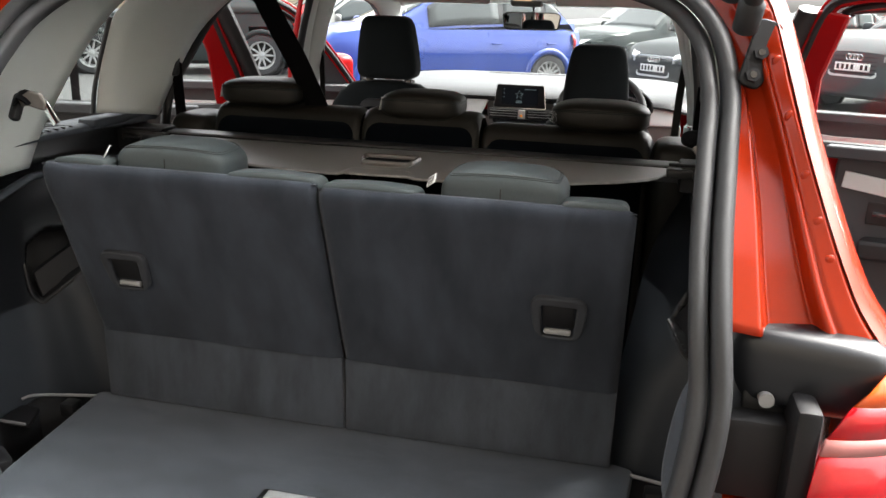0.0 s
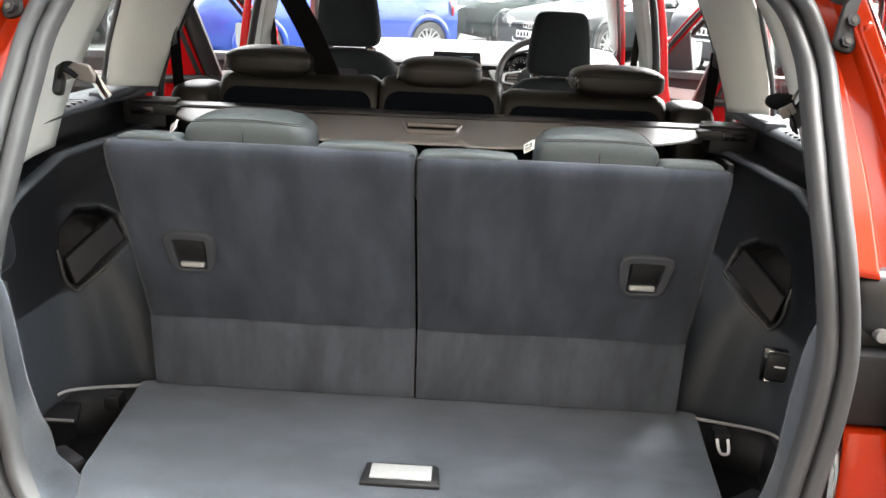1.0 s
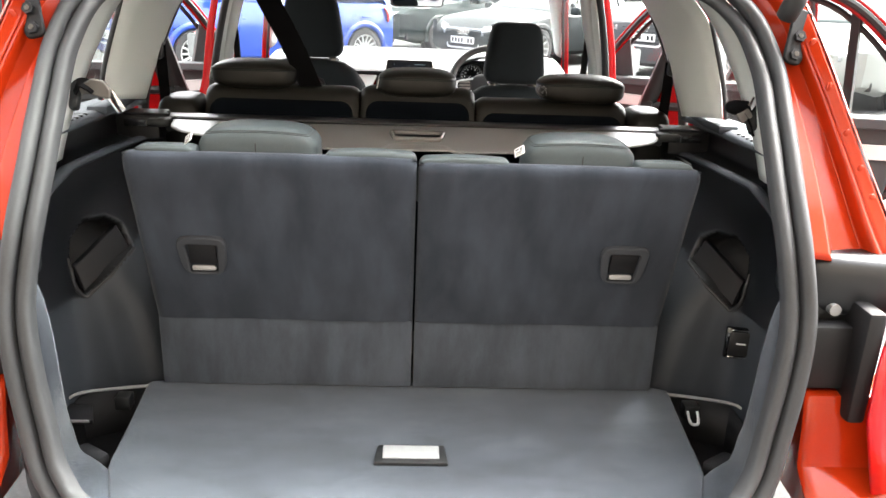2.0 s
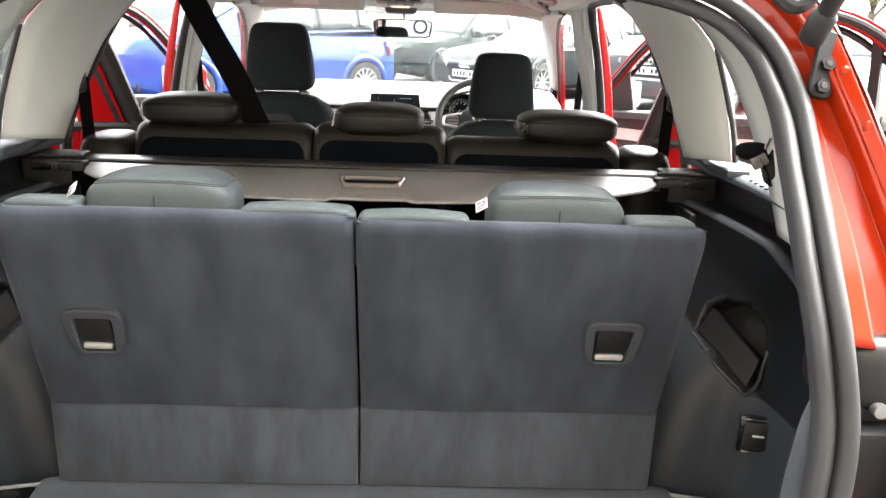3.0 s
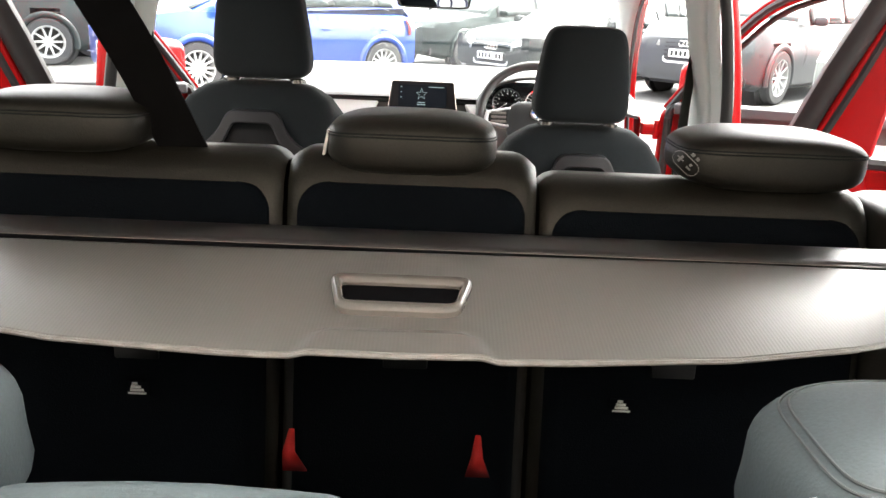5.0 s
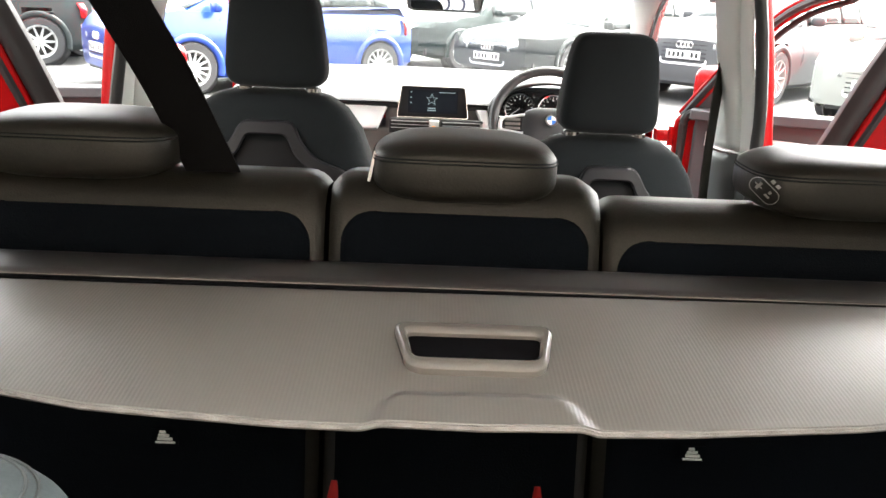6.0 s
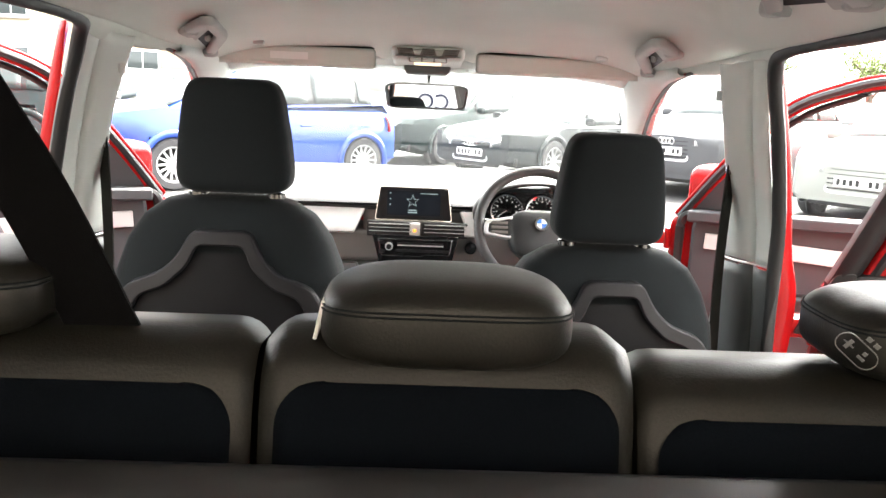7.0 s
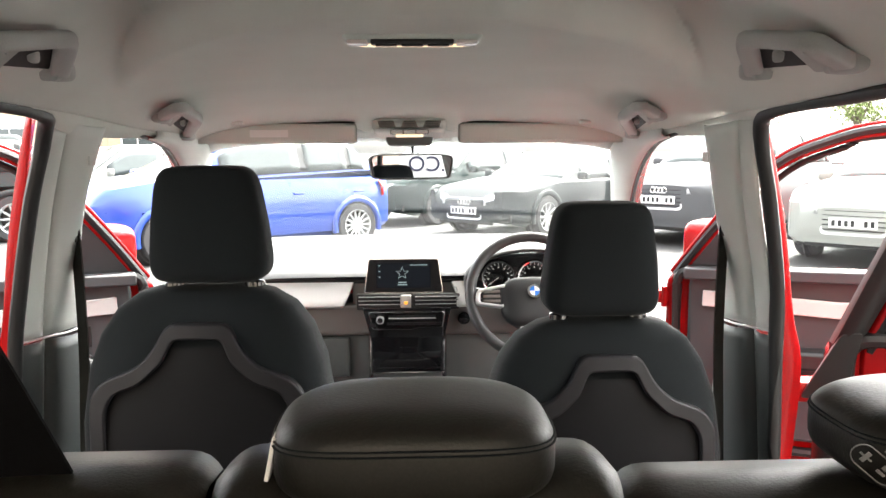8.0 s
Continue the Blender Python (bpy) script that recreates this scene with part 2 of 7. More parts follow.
def mesh(name, verts, faces, material, parent=None, label="", smooth=True, sharp=40, bevel=0.0, solid=0.0, subsurf=0, fix=True):
    me = bpy.data.meshes.new(name)
    me.from_pydata([tuple(v) for v in verts], [], faces)
    if fix:
        bm = bmesh.new()
        bm.from_mesh(me)
        bmesh.ops.recalc_face_normals(bm, faces=bm.faces)
        bm.to_mesh(me)
        bm.free()
    if smooth:
        me.polygons.foreach_set("use_smooth", [True] * len(me.polygons))
        me.set_sharp_from_angle(angle=radians(sharp))
    for one in material if isinstance(material, (list, tuple)) else [material]:
        me.materials.append(one)
    ob = new(name, me)
    if parent is not None:
        hang(ob, parent, label)
    elif label:
        tagged(ob, label)
    if solid:
        md = ob.modifiers.new("thick", "SOLIDIFY")
        md.thickness, md.offset = solid, 0
    if subsurf:
        md = ob.modifiers.new("round", "SUBSURF")
        md.levels = md.render_levels = subsurf
    if bevel:
        md = ob.modifiers.new("edge", "BEVEL")
        md.width, md.segments, md.limit_method, md.angle_limit = bevel, 2, "ANGLE", radians(35)
    return ob


def grid_faces(nu, nv, cu=False, cv=False, cap=False):
    f = []
    for i in range(nu if cu else nu - 1):
        for j in range(nv if cv else nv - 1):
            a, b = i * nv + j, ((i + 1) % nu) * nv + j
            c, d = ((i + 1) % nu) * nv + (j + 1) % nv, i * nv + (j + 1) % nv
            f.append((a, b, c, d))
    if cap:
        f.append(tuple(range(nv)))
        f.append(tuple((nu - 1) * nv + j for j in range(nv)))
    return f


def loft(name, rows, material, parent=None, label="", closed=False, cap=False, ring=False, **kw):
    """A skin over rows of points; closed joins each row's ends, ring joins the last row to the first."""
    nu, nv = len(rows), len(rows[0])
    return mesh(name, [p for r in rows for p in r], grid_faces(nu, nv, ring, closed, cap), material, parent, label, **kw)


def spline(pts, n, closed=False):
    """n points along a smooth curve through pts."""
    P = [np.array(p, float) for p in pts]
    m = len(P)
    out = []
    segs = m if closed else m - 1
    for k in range(n):
        u = k / (n if closed else n - 1) * segs
        i = min(int(u), segs - 1)
        f = u - i
        g = (lambda q: P[q % m]) if closed else (lambda q: P[max(0, min(m - 1, q))])
        a, b, c, d = g(i - 1), g(i), g(i + 1), g(i + 2)
        out.append(0.5 * (2 * b + (c - a) * f + (2 * a - 5 * b + 4 * c - d) * f * f + (3 * b - a - 3 * c + d) * f ** 3))
    return out


def disc(r, n=10, ry=None):
    return [(r * math.cos(2 * math.pi * k / n), (ry or r) * math.sin(2 * math.pi * k / n)) for k in range(n)]


def sweep(name, pts, profile, material, parent=None, label="", closed=False, up=(0, 0, 1), **kw):
    """A profile (side, up) carried along a path."""
    P = [Vector(p) for p in pts]
    rows = []
    n = len(P)
    for i in range(n):
        t = (P[(i + 1) % n] - P[i - 1]) if closed or 0 < i < n - 1 else (P[1] - P[0] if i == 0 else P[-1] - P[-2])
        t.normalize()
        side = t.cross(Vector(up))
        if side.length < 1e-4:
            side = t.cross(Vector((0, 1, 0)))
        side.normalize()
        u = side.cross(t)
        rows.append([P[i] + side * a + u * b for a, b in profile])
    return loft(name, rows, material, parent, label, closed=True, cap=not closed, ring=closed, **kw)


def rbox(name, size, loc, material, parent=None, label="", r=0.01, seg=2, m=None, fn=None, cuts=0, **kw):
    """A box with rounded edges; m turns it, fn bends it."""
    bm = bmesh.new()
    bmesh.ops.create_cube(bm, size=1)
    if cuts:
        bmesh.ops.subdivide_edges(bm, edges=bm.edges[:], cuts=cuts, use_grid_fill=True)
    bmesh.ops.scale(bm, vec=size, verts=bm.verts)
    if r:
        hard = [e for e in bm.edges if e.calc_face_angle(0) > 0.5]
        bmesh.ops.bevel(bm, geom=hard, offset=min(r, min(size) * 0.49), segments=seg, profile=0.5, affect="EDGES")
    vs = [v.co.copy() for v in bm.verts]
    bm.verts.index_update()
    fs = [tuple(v.index for v in f.verts) for f in bm.faces]
    bm.free()
    if fn:
        vs = [Vector(fn(*v)) for v in vs]
    if m is not None:
        vs = [m @ v for v in vs]
    vs = [v + Vector(loc) for v in vs]
    return mesh(name, vs, fs, material, parent, label, **kw)


def pillow(name, size, loc, material, parent=None, label="", e=0.35, e2=0.35, nu=28, nv=16, m=None, fn=None, **kw):
    """A stuffed, rounded block (superellipsoid)."""
    def sp(v, p):
        return math.copysign(abs(v) ** p, v)
    rows = []
    for j in range(nv + 1):
        b = -math.pi / 2 + math.pi * (0.01 + 0.98 * j / nv)
        row = []
        for i in range(nu):
            a = 2 * math.pi * i / nu
            p = Vector((size[0] / 2 * sp(math.cos(b), e) * sp(math.cos(a), e2), size[1] / 2 * sp(math.cos(b), e) * sp(math.sin(a), e2), size[2] / 2 * sp(math.sin(b), e)))
            if fn:
                p = Vector(fn(*p))
            if m is not None:
                p = m @ p
            row.append(p + Vector(loc))
        rows.append(row)
    return loft(name, rows, material, parent, label, closed=True, cap=True, sharp=70, **kw)


def seam_loop(size, loc, e, e2, lat, fn=None, grow=1.004, n=72):
    """Points of a seam round a stuffed block, at a latitude in degrees."""
    def sp(v, p):
        return math.copysign(abs(v) ** p, v)
    b = radians(lat)
    out = []
    for i in range(n):
        t = 2 * math.pi * i / n
        a = math.atan2(sp(math.sin(t), 1.7), sp(math.cos(t), 1.7))
        p = Vector((size[0] / 2 * sp(math.cos(b), e) * sp(math.cos(a), e2), size[1] / 2 * sp(math.cos(b), e) * sp(math.sin(a), e2), size[2] / 2 * sp(math.sin(b), e)))
        if fn:
            p = Vector(fn(*p))
        out.append(p * grow + Vector(loc))
    return out


def round_poly(pts, r, n=4):
    """A 2D polygon with rounded corners."""
    out = []
    m = len(pts)
    for i in range(m):
        p, a, b = (Vector(pts[k % m]) for k in (i, i - 1, i + 1))
        da, db = (a - p), (b - p)
        ra = min(r, da.length * 0.45, db.length * 0.45)
        s, e = p + da.normalized() * ra, p + db.normalized() * ra
        for k in range(n + 1):
            t = k / n
            out.append((1 - t) ** 2 * s + 2 * t * (1 - t) * p + t * t * e)
    return [(v.x, v.y) for v in out]


def plate(name, poly, depth, place, material, parent=None, label="", bevel=0.0, **kw):
    """A flat polygon given thickness; place(u, v, d) gives the world point."""
    n = len(poly)
    vs = [place(u, v, 0) for u, v in poly] + [place(u, v, depth) for u, v in poly]
    fs = [tuple(range(n)), tuple(range(n, 2 * n))] + [(i, (i + 1) % n, n + (i + 1) % n, n + i) for i in range(n)]
    return mesh(name, vs, fs, material, parent, label, bevel=bevel, **kw)


def frame_ring(name, outer, inner, depth, place, material, parent=None, label="", **kw):
    """A ring between two polygons of the same count, with thickness."""
    n = len(outer)
    vs = [place(u, v, d) for d in (0, depth) for poly in (outer, inner) for u, v in poly]
    fs = []
    for i in range(n):
        j = (i + 1) % n
        fs += [(i, j, n + j, n + i), (2 * n + i, 3 * n + i, 3 * n + j, 2 * n + j), (i, 2 * n + i, 2 * n + j, j), (n + i, n + j, 3 * n + j, 3 * n + i)]
    return mesh(name, vs, fs, material, parent, label, **kw)


def cyl(name, r, depth, m, material, parent=None, label="", n=24, r2=None, **kw):
    """A round bar along local z of the pose m."""
    rows = [[m @ Vector((rr * math.cos(2 * math.pi * k / n), rr * math.sin(2 * math.pi * k / n), z)) for k in range(n)] for rr, z in ((r, -depth / 2), (r2 or r, depth / 2))]
    return loft(name, rows, material, parent, label, closed=True, cap=True, **kw)


def lathe(name, prof, m, material, parent=None, label="", n=28, **kw):
    """(radius, height) turned about local z of the pose m."""
    rows = [[m @ Vector((r * math.cos(2 * math.pi * k / n), r * math.sin(2 * math.pi * k / n), z)) for k in range(n)] for r, z in prof]
    return loft(name, rows, material, parent, label, closed=True, **kw)

# ---- boot: floor, side trims, third row ----
boot_floor = thing("boot_floor", (0, 1.3, 0.62), label="dark grey carpeted boot floor panel with pull handle", category="boot floor")
FZ = 0.62
floor_poly = round_poly([(-0.486, 1.452), (-0.530, 1.44), (-0.520, 1.33), (-0.506, 1.150), (-0.47, 1.05), (0.47, 1.05), (0.506, 1.150), (0.520, 1.33), (0.530, 1.44), (0.486, 1.452)], 0.012, 3)
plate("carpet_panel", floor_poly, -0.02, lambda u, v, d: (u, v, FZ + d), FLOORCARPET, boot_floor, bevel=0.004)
lift = rbox("pull_handle", (0.128, 0.056, 0.008), (0, 1.184, FZ + 0.003), BLACKPLASTIC, boot_floor, "dark plastic recessed pull handle", r=0.003,
            fn=lambda x, y, z: (x * (1 - 1.6 * (y + 0.028)), y, z))
rbox("handle_plate", (0.098, 0.038, 0.006), (0, 1.187, FZ + 0.0065), RIM, lift, "brushed silver handle plate", r=0.002)

sill = thing("boot_sill", (0, 1.0, 0.6), label="black ribbed plastic loading sill at boot edge", category="sill")
rbox("sill_panel", (1.06, 0.14, 0.05), (0, 0.982, 0.588), TRIMDARK, sill, r=0.012)
rbox("scuff_strip", (0.9, 0.05, 0.006), (0, 0.965, 0.614), SILVER, sill, "brushed metal scuff strip", r=0.002)

WALL = [
    (0.52, [(0.475, 1.56), (0.495, 1.485), (0.53, 1.462), (0.585, 1.455), (0.645, 1.43), (0.665, 1.30), (0.625, 1.16), (0.575, 1.07)]),
    (0.62, [(0.475, 1.56), (0.495, 1.480), (0.53, 1.455), (0.585, 1.45), (0.65, 1.425), (0.672, 1.30), (0.63, 1.16), (0.580, 1.08)]),
    (0.80, [(0.50, 1.60), (0.525, 1.50), (0.56, 1.46), (0.61, 1.445), (0.655, 1.41), (0.662, 1.29), (0.635, 1.17), (0.600, 1.10)]),
    (0.95, [(0.53, 1.72), (0.585, 1.60), (0.62, 1.52), (0.645, 1.46), (0.66, 1.40), (0.665, 1.30), (0.64, 1.19), (0.606, 1.13)]),
    (1.04, [(0.60, 1.86), (0.63, 1.72), (0.645, 1.62), (0.655, 1.52), (0.663, 1.42), (0.665, 1.33), (0.642, 1.24), (0.606, 1.19)]),
    (1.115, [(0.64, 1.92), (0.655, 1.80), (0.662, 1.70), (0.668, 1.58), (0.668, 1.48), (0.662, 1.38), (0.638, 1.31), (0.606, 1.255)]),
]


def wall_rows(z):
    for (z0, a), (z1, b) in zip(WALL, WALL[1:]):
        if z <= z1 or z1 == WALL[-1][0]:
            f = max(0, min(1, (z - z0) / (z1 - z0)))
            return [[p[k] * (1 - f) + q[k] * f for k in (0, 1)] for p, q in zip(spline([(*c, 0) for c in a], 121), spline([(*c, 0) for c in b], 121))]


GRID = np.array([wall_rows(0.52 + 0.595 * j / 119) for j in range(120)])
for _ in range(3):
    pad = np.pad(GRID, ((5, 5), (0, 0), (0, 0)), "edge")
    GRID = sum(pad[k:k + 120] for k in range(11)) / 11


def wall_point(s, z):
    """A point of the boot's side wall: s along it from seat to seal, at the height z."""
    u, v = max(0, min(119.99, s * 120)), max(0, min(118.99, (z - 0.52) / 0.595 * 119))
    i, j = int(u), int(v)
    f, g = u - i, v - j
    q = (GRID[j, i] * (1 - f) + GRID[j, i + 1] * f) * (1 - g) + (GRID[j + 1, i] * (1 - f) + GRID[j + 1, i + 1] * f) * g
    return float(q[0]), float(q[1])


def in_poly(x, y, poly):
    inside = False
    for (x0, y0), (x1, y1) in zip(poly, poly[1:] + poly[:1]):
        if (y0 > y) != (y1 > y) and x < (x1 - x0) * (y - y0) / (y1 - y0) + x0:
            inside = not inside
    return inside


def edge_gap(x, y, poly):
    """Distance from a point to a polygon's edge."""
    best = 9.0
    for (x0, y0), (x1, y1) in zip(poly, poly[1:] + poly[:1]):
        dx, dy = x1 - x0, y1 - y0
        f = max(0, min(1, ((x - x0) * dx + (y - y0) * dy) / (dx * dx + dy * dy)))
        best = min(best, math.hypot(x - x0 - f * dx, y - y0 - f * dy))
    return best


def side_trim(s):
    side = thing("boot_side_trim", (s * 0.65, 1.4, 0.6), label="dark grey moulded boot side trim with storage pocket", category="boot trim", group="boot side trims")
    def P(t, z, d=0.0):
        x, y = wall_point(t, z)
        return Vector((s * (x - d), y - d * 0.5, z))
    def lip_z(t):
        return float(np.interp(t, [0, 0.1, 0.5, 0.72, 0.86, 1.0], [1.035, 1.042, 1.042, 1.0, 0.945, 0.86]))
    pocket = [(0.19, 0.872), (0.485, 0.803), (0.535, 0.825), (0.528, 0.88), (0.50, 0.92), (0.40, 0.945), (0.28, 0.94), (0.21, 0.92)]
    rows = []
    for i in range(120):
        t = i / 119
        row = []
        for j in range(100):
            z = 0.52 + 0.595 * j / 99
            x, y = wall_point(t, z)
            if in_poly(t, z, pocket):
                k = min(1, edge_gap(t * 0.75, z, [(a * 0.75, b) for a, b in pocket]) / 0.02)
                k = k * k * (3 - 2 * k)
                x, y = x + 0.05 * k, y + 0.03 * k
            # above the ledge the panel stands further out
            lz = lip_z(t)
            f = max(0, min(1, (z - lz) / 0.016))
            x += 0.045 * f * f * (3 - 2 * f) * min(1, (1 - t) / 0.12)
            row.append((s * x, y, z))
        rows.append(row)
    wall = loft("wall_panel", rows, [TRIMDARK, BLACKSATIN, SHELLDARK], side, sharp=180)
    for poly in wall.data.polygons:
        i, j = divmod(poly.vertices[0], 100)
        t = i / 119
        # upper panel in satin black, which also paints its shade by the cover end
        if poly.center.z > float(np.interp(t, [0, 0.12, 0.30, 0.55, 0.8, 1.0], [0.90, 0.90, 0.845, 0.80, 0.80, 0.78])):
            poly.material_index = 1
        # pocket faces take near-black, so the recess's shade is in the colour
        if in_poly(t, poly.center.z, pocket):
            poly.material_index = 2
    rbox("front_panel", (0.012, 0.20, 0.50), (s * 0.605, 1.80, 0.79), BLACKPLASTIC, side, r=0.004)
    sweep("ledge_lip", [P(t, lip_z(t) + 0.004, 0.004) for t in np.linspace(0.02, 0.84, 40)], disc(0.013, 12, 0.007), TRIMDARK, side, "grey rounded ledge lip")
    # pocket strap
    a, b, c, e = P(0.20, 0.878, -0.002), P(0.487, 0.812, -0.002), P(0.492, 0.861, -0.010), P(0.221, 0.916, -0.010)
    vs = [a, b, c, e] + [q + Vector((s * 0.012, 0.012, 0)) for q in (a, b, c, e)]
    mesh("pocket_strap", vs, [(0, 1, 2, 3), (4, 5, 6, 7), (0, 1, 5, 4), (1, 2, 6, 5), (2, 3, 7, 6), (3, 0, 4, 7)], SHELL, side, "flat dark elastic strap over pocket", bevel=0.003)
    sweep("pocket_edge", spline([P(0.45, 0.812, -0.002), P(0.487, 0.803, 0.002), P(0.515, 0.808, 0.004), P(0.537, 0.828, 0.004), P(0.536, 0.856, 0.002), P(0.530, 0.885, -0.002)], 16), disc(0.004, 8), BLACKPLASTIC, side)
    sweep("pocket_lip", [P(0.185, 0.873, 0.0), P(0.33, 0.840, 0.0), P(0.475, 0.806, 0.001)], disc(0.0035, 6), BLACKPLASTIC, side)
    # coat hooks and clips on the upper panel
    for t, z in ((0.76, 0.955), (0.80, 0.925), (0.78, 0.985), (0.84, 0.90)):
        q = P(t, z, 0.004)
        rbox("clip", (0.016, 0.014, 0.022), q, PIANO, side, "small glossy black hook", r=0.004, m=Matrix.Rotation(s * 0.6, 4, "Y"))
    # ledge along the window with slots
    top = [(s * (wall_point(t, 1.115)[0] - 0.004), wall_point(t, 1.115)[1], 1.115) for t in np.linspace(0.04, 0.93, 24)]
    rows = []
    for p in top:
        rows.append([(p[0], p[1], 1.108), (p[0] + s * 0.002, p[1], 1.117), (p[0] + s * 0.02, p[1], 1.124), (p[0] + s * 0.105, p[1], 1.118), (p[0] + s * 0.125, p[1], 1.09)])
    loft("window_ledge", rows, TRIMDARK, side, "grey ledge below quarter window", sharp=60)
    for k in range(9):
        rbox("slot", (0.10, 0.006, 0.004), (s * 0.72, 1.45 + 0.022 * k, 1.1225), BLACKPLASTIC, side, r=0.001)
    return side


for s in (-1, 1):
    side_trim(s)

# power socket on the driver's side wall
socket = thing("power_socket", (0.645, 1.432, 0.73), label="square black power socket with closed flap", category="socket")
rot = Matrix.Rotation(radians(-12), 4, "Z")
sk = rbox("surround", (0.058, 0.012, 0.066), (0.648, 1.405, 0.746), PIANO, socket, r=0.004, m=rot)
rbox("flap", (0.044, 0.008, 0.05), (0.647, 1.398, 0.746), BLACKPLASTIC, socket, r=0.003, m=rot)
rbox("mark", (0.018, 0.001, 0.003), (0.646, 1.3935, 0.748), PAPER, socket, "small white printed symbol", r=0, m=rot)
rbox("rim", (0.044, 0.003, 0.003), (0.647, 1.3975, 0.775), CHROME, socket, r=0.001, m=rot)
rbox("rim", (0.044, 0.003, 0.003), (0.647, 1.3975, 0.717), CHROME, socket, r=0.001, m=rot)


def floor_well(s):
    well = thing("floor_well", (s * 0.59, 1.3, 0.52), label="open black storage well beside boot floor", category="storage well", group="floor wells")
    rim = [(0.520, 1.442), (0.60, 1.44), (0.655, 1.41), (0.655, 1.31), (0.60, 1.24), (0.562, 1.20), (0.525, 1.15), (0.500, 1.15)]
    vs = [(s * x, y, z) for z in (0.60, 0.50) for x, y in rim]
    n = len(rim)
    mesh("tub", vs, [tuple(range(n, 2 * n))] + [(i, (i + 1) % n, n + (i + 1) % n, n + i) for i in range(n)], SHELLDARK, well, solid=0.004)
    sweep("rim_edge", spline([(s * 0.524, 1.424, 0.618), (s * 0.60, 1.408, 0.617), (s * 0.648, 1.393, 0.616), (s * 0.664, 1.380, 0.612)], 10), disc(0.0032, 8), TIPGREY, well, "pale rim of the well")
    lug = rbox("bracket", (0.03, 0.03, 0.03), (s * 0.564, 1.395, 0.600), BLACKPLASTIC, well, r=0.004)
    if s > 0:
        sweep("lashing_eye", spline([(s * 0.554, 1.378, 0.606), (s * 0.555, 1.364, 0.593), (s * 0.559, 1.358, 0.588), (s * 0.569, 1.358, 0.588), (s * 0.573, 1.364, 0.593), (s * 0.573, 1.378, 0.606)], 14), disc(0.0030, 8), SILVER, well, "chromed steel lashing eye")
    if s < 0:
        tray = rbox("tray", (0.055, 0.06, 0.012), (-0.634, 1.345, 0.598), SHELL, well, "grey tray in the well", r=0.004, fn=lambda x, y, z: (x - 0.4 * y * (x > 0), y, z))
        rbox("tray_edge", (0.058, 0.004, 0.006), (-0.630, 1.313, 0.602), TIPGREY, tray, "pale tray edge", r=0.002)
    rbox("corner_block", (0.066, 0.026, 0.03), (s * 0.548, 1.192, 0.606), SHELL, well, "dark grey corner block", r=0.008, m=Matrix.Rotation(radians(s * 34), 4, "Z"))


for s in (-1, 1):
    floor_well(s)


def opening_lining(s):
    """Carpeted lining between the tailgate seal and the boot's side, curling round the well to the floor."""
    lin = thing("opening_lining", (s * 0.56, 1.1, 0.62), label="grey carpeted lining inside boot opening", category="boot lining", group="boot opening linings")
    inner = spline([(0.586, 1.130, 0.985), (0.558, 1.118, 0.940), (0.546, 1.112, 0.87), (0.547, 1.120, 0.80), (0.570, 1.175, 0.705), (0.586, 1.218, 0.652), (0.574, 1.205, 0.622), (0.540, 1.178, 0.6185), (0.500, 1.142, 0.6175)], 40)
    outer = spline([(0.606, 1.110, 0.985), (0.602, 1.098, 0.94), (0.598, 1.084, 0.86), (0.588, 1.074, 0.80), (0.566, 1.052, 0.71), (0.545, 1.040, 0.665), (0.515, 1.026, 0.636), (0.48, 1.016, 0.6185), (0.44, 1.01, 0.6175)], 40)
    rows = []
    for k, (a, b) in enumerate(zip(inner, outer)):
        a, b = Vector(a), Vector(b)
        f = max(0, min(1, (0.72 - a.z) / 0.09))
        ret = Vector((0.055, 0.035, 0)) * (1 - f) + Vector((0.002, 0.004, -0.09)) * f
        rows.append([(s * q.x, q.y, q.z) for q in (a + ret, a + ret * 0.15, a + ret * 0.03 + (b - a) * 0.02, a + (b - a) * 0.08, a + (b - a) * 0.4, a + (b - a) * 0.75, b)])
    loft("carpet", rows, FLAPCARPET, lin, sharp=180)


for s in (-1, 1):
    opening_lining(s)


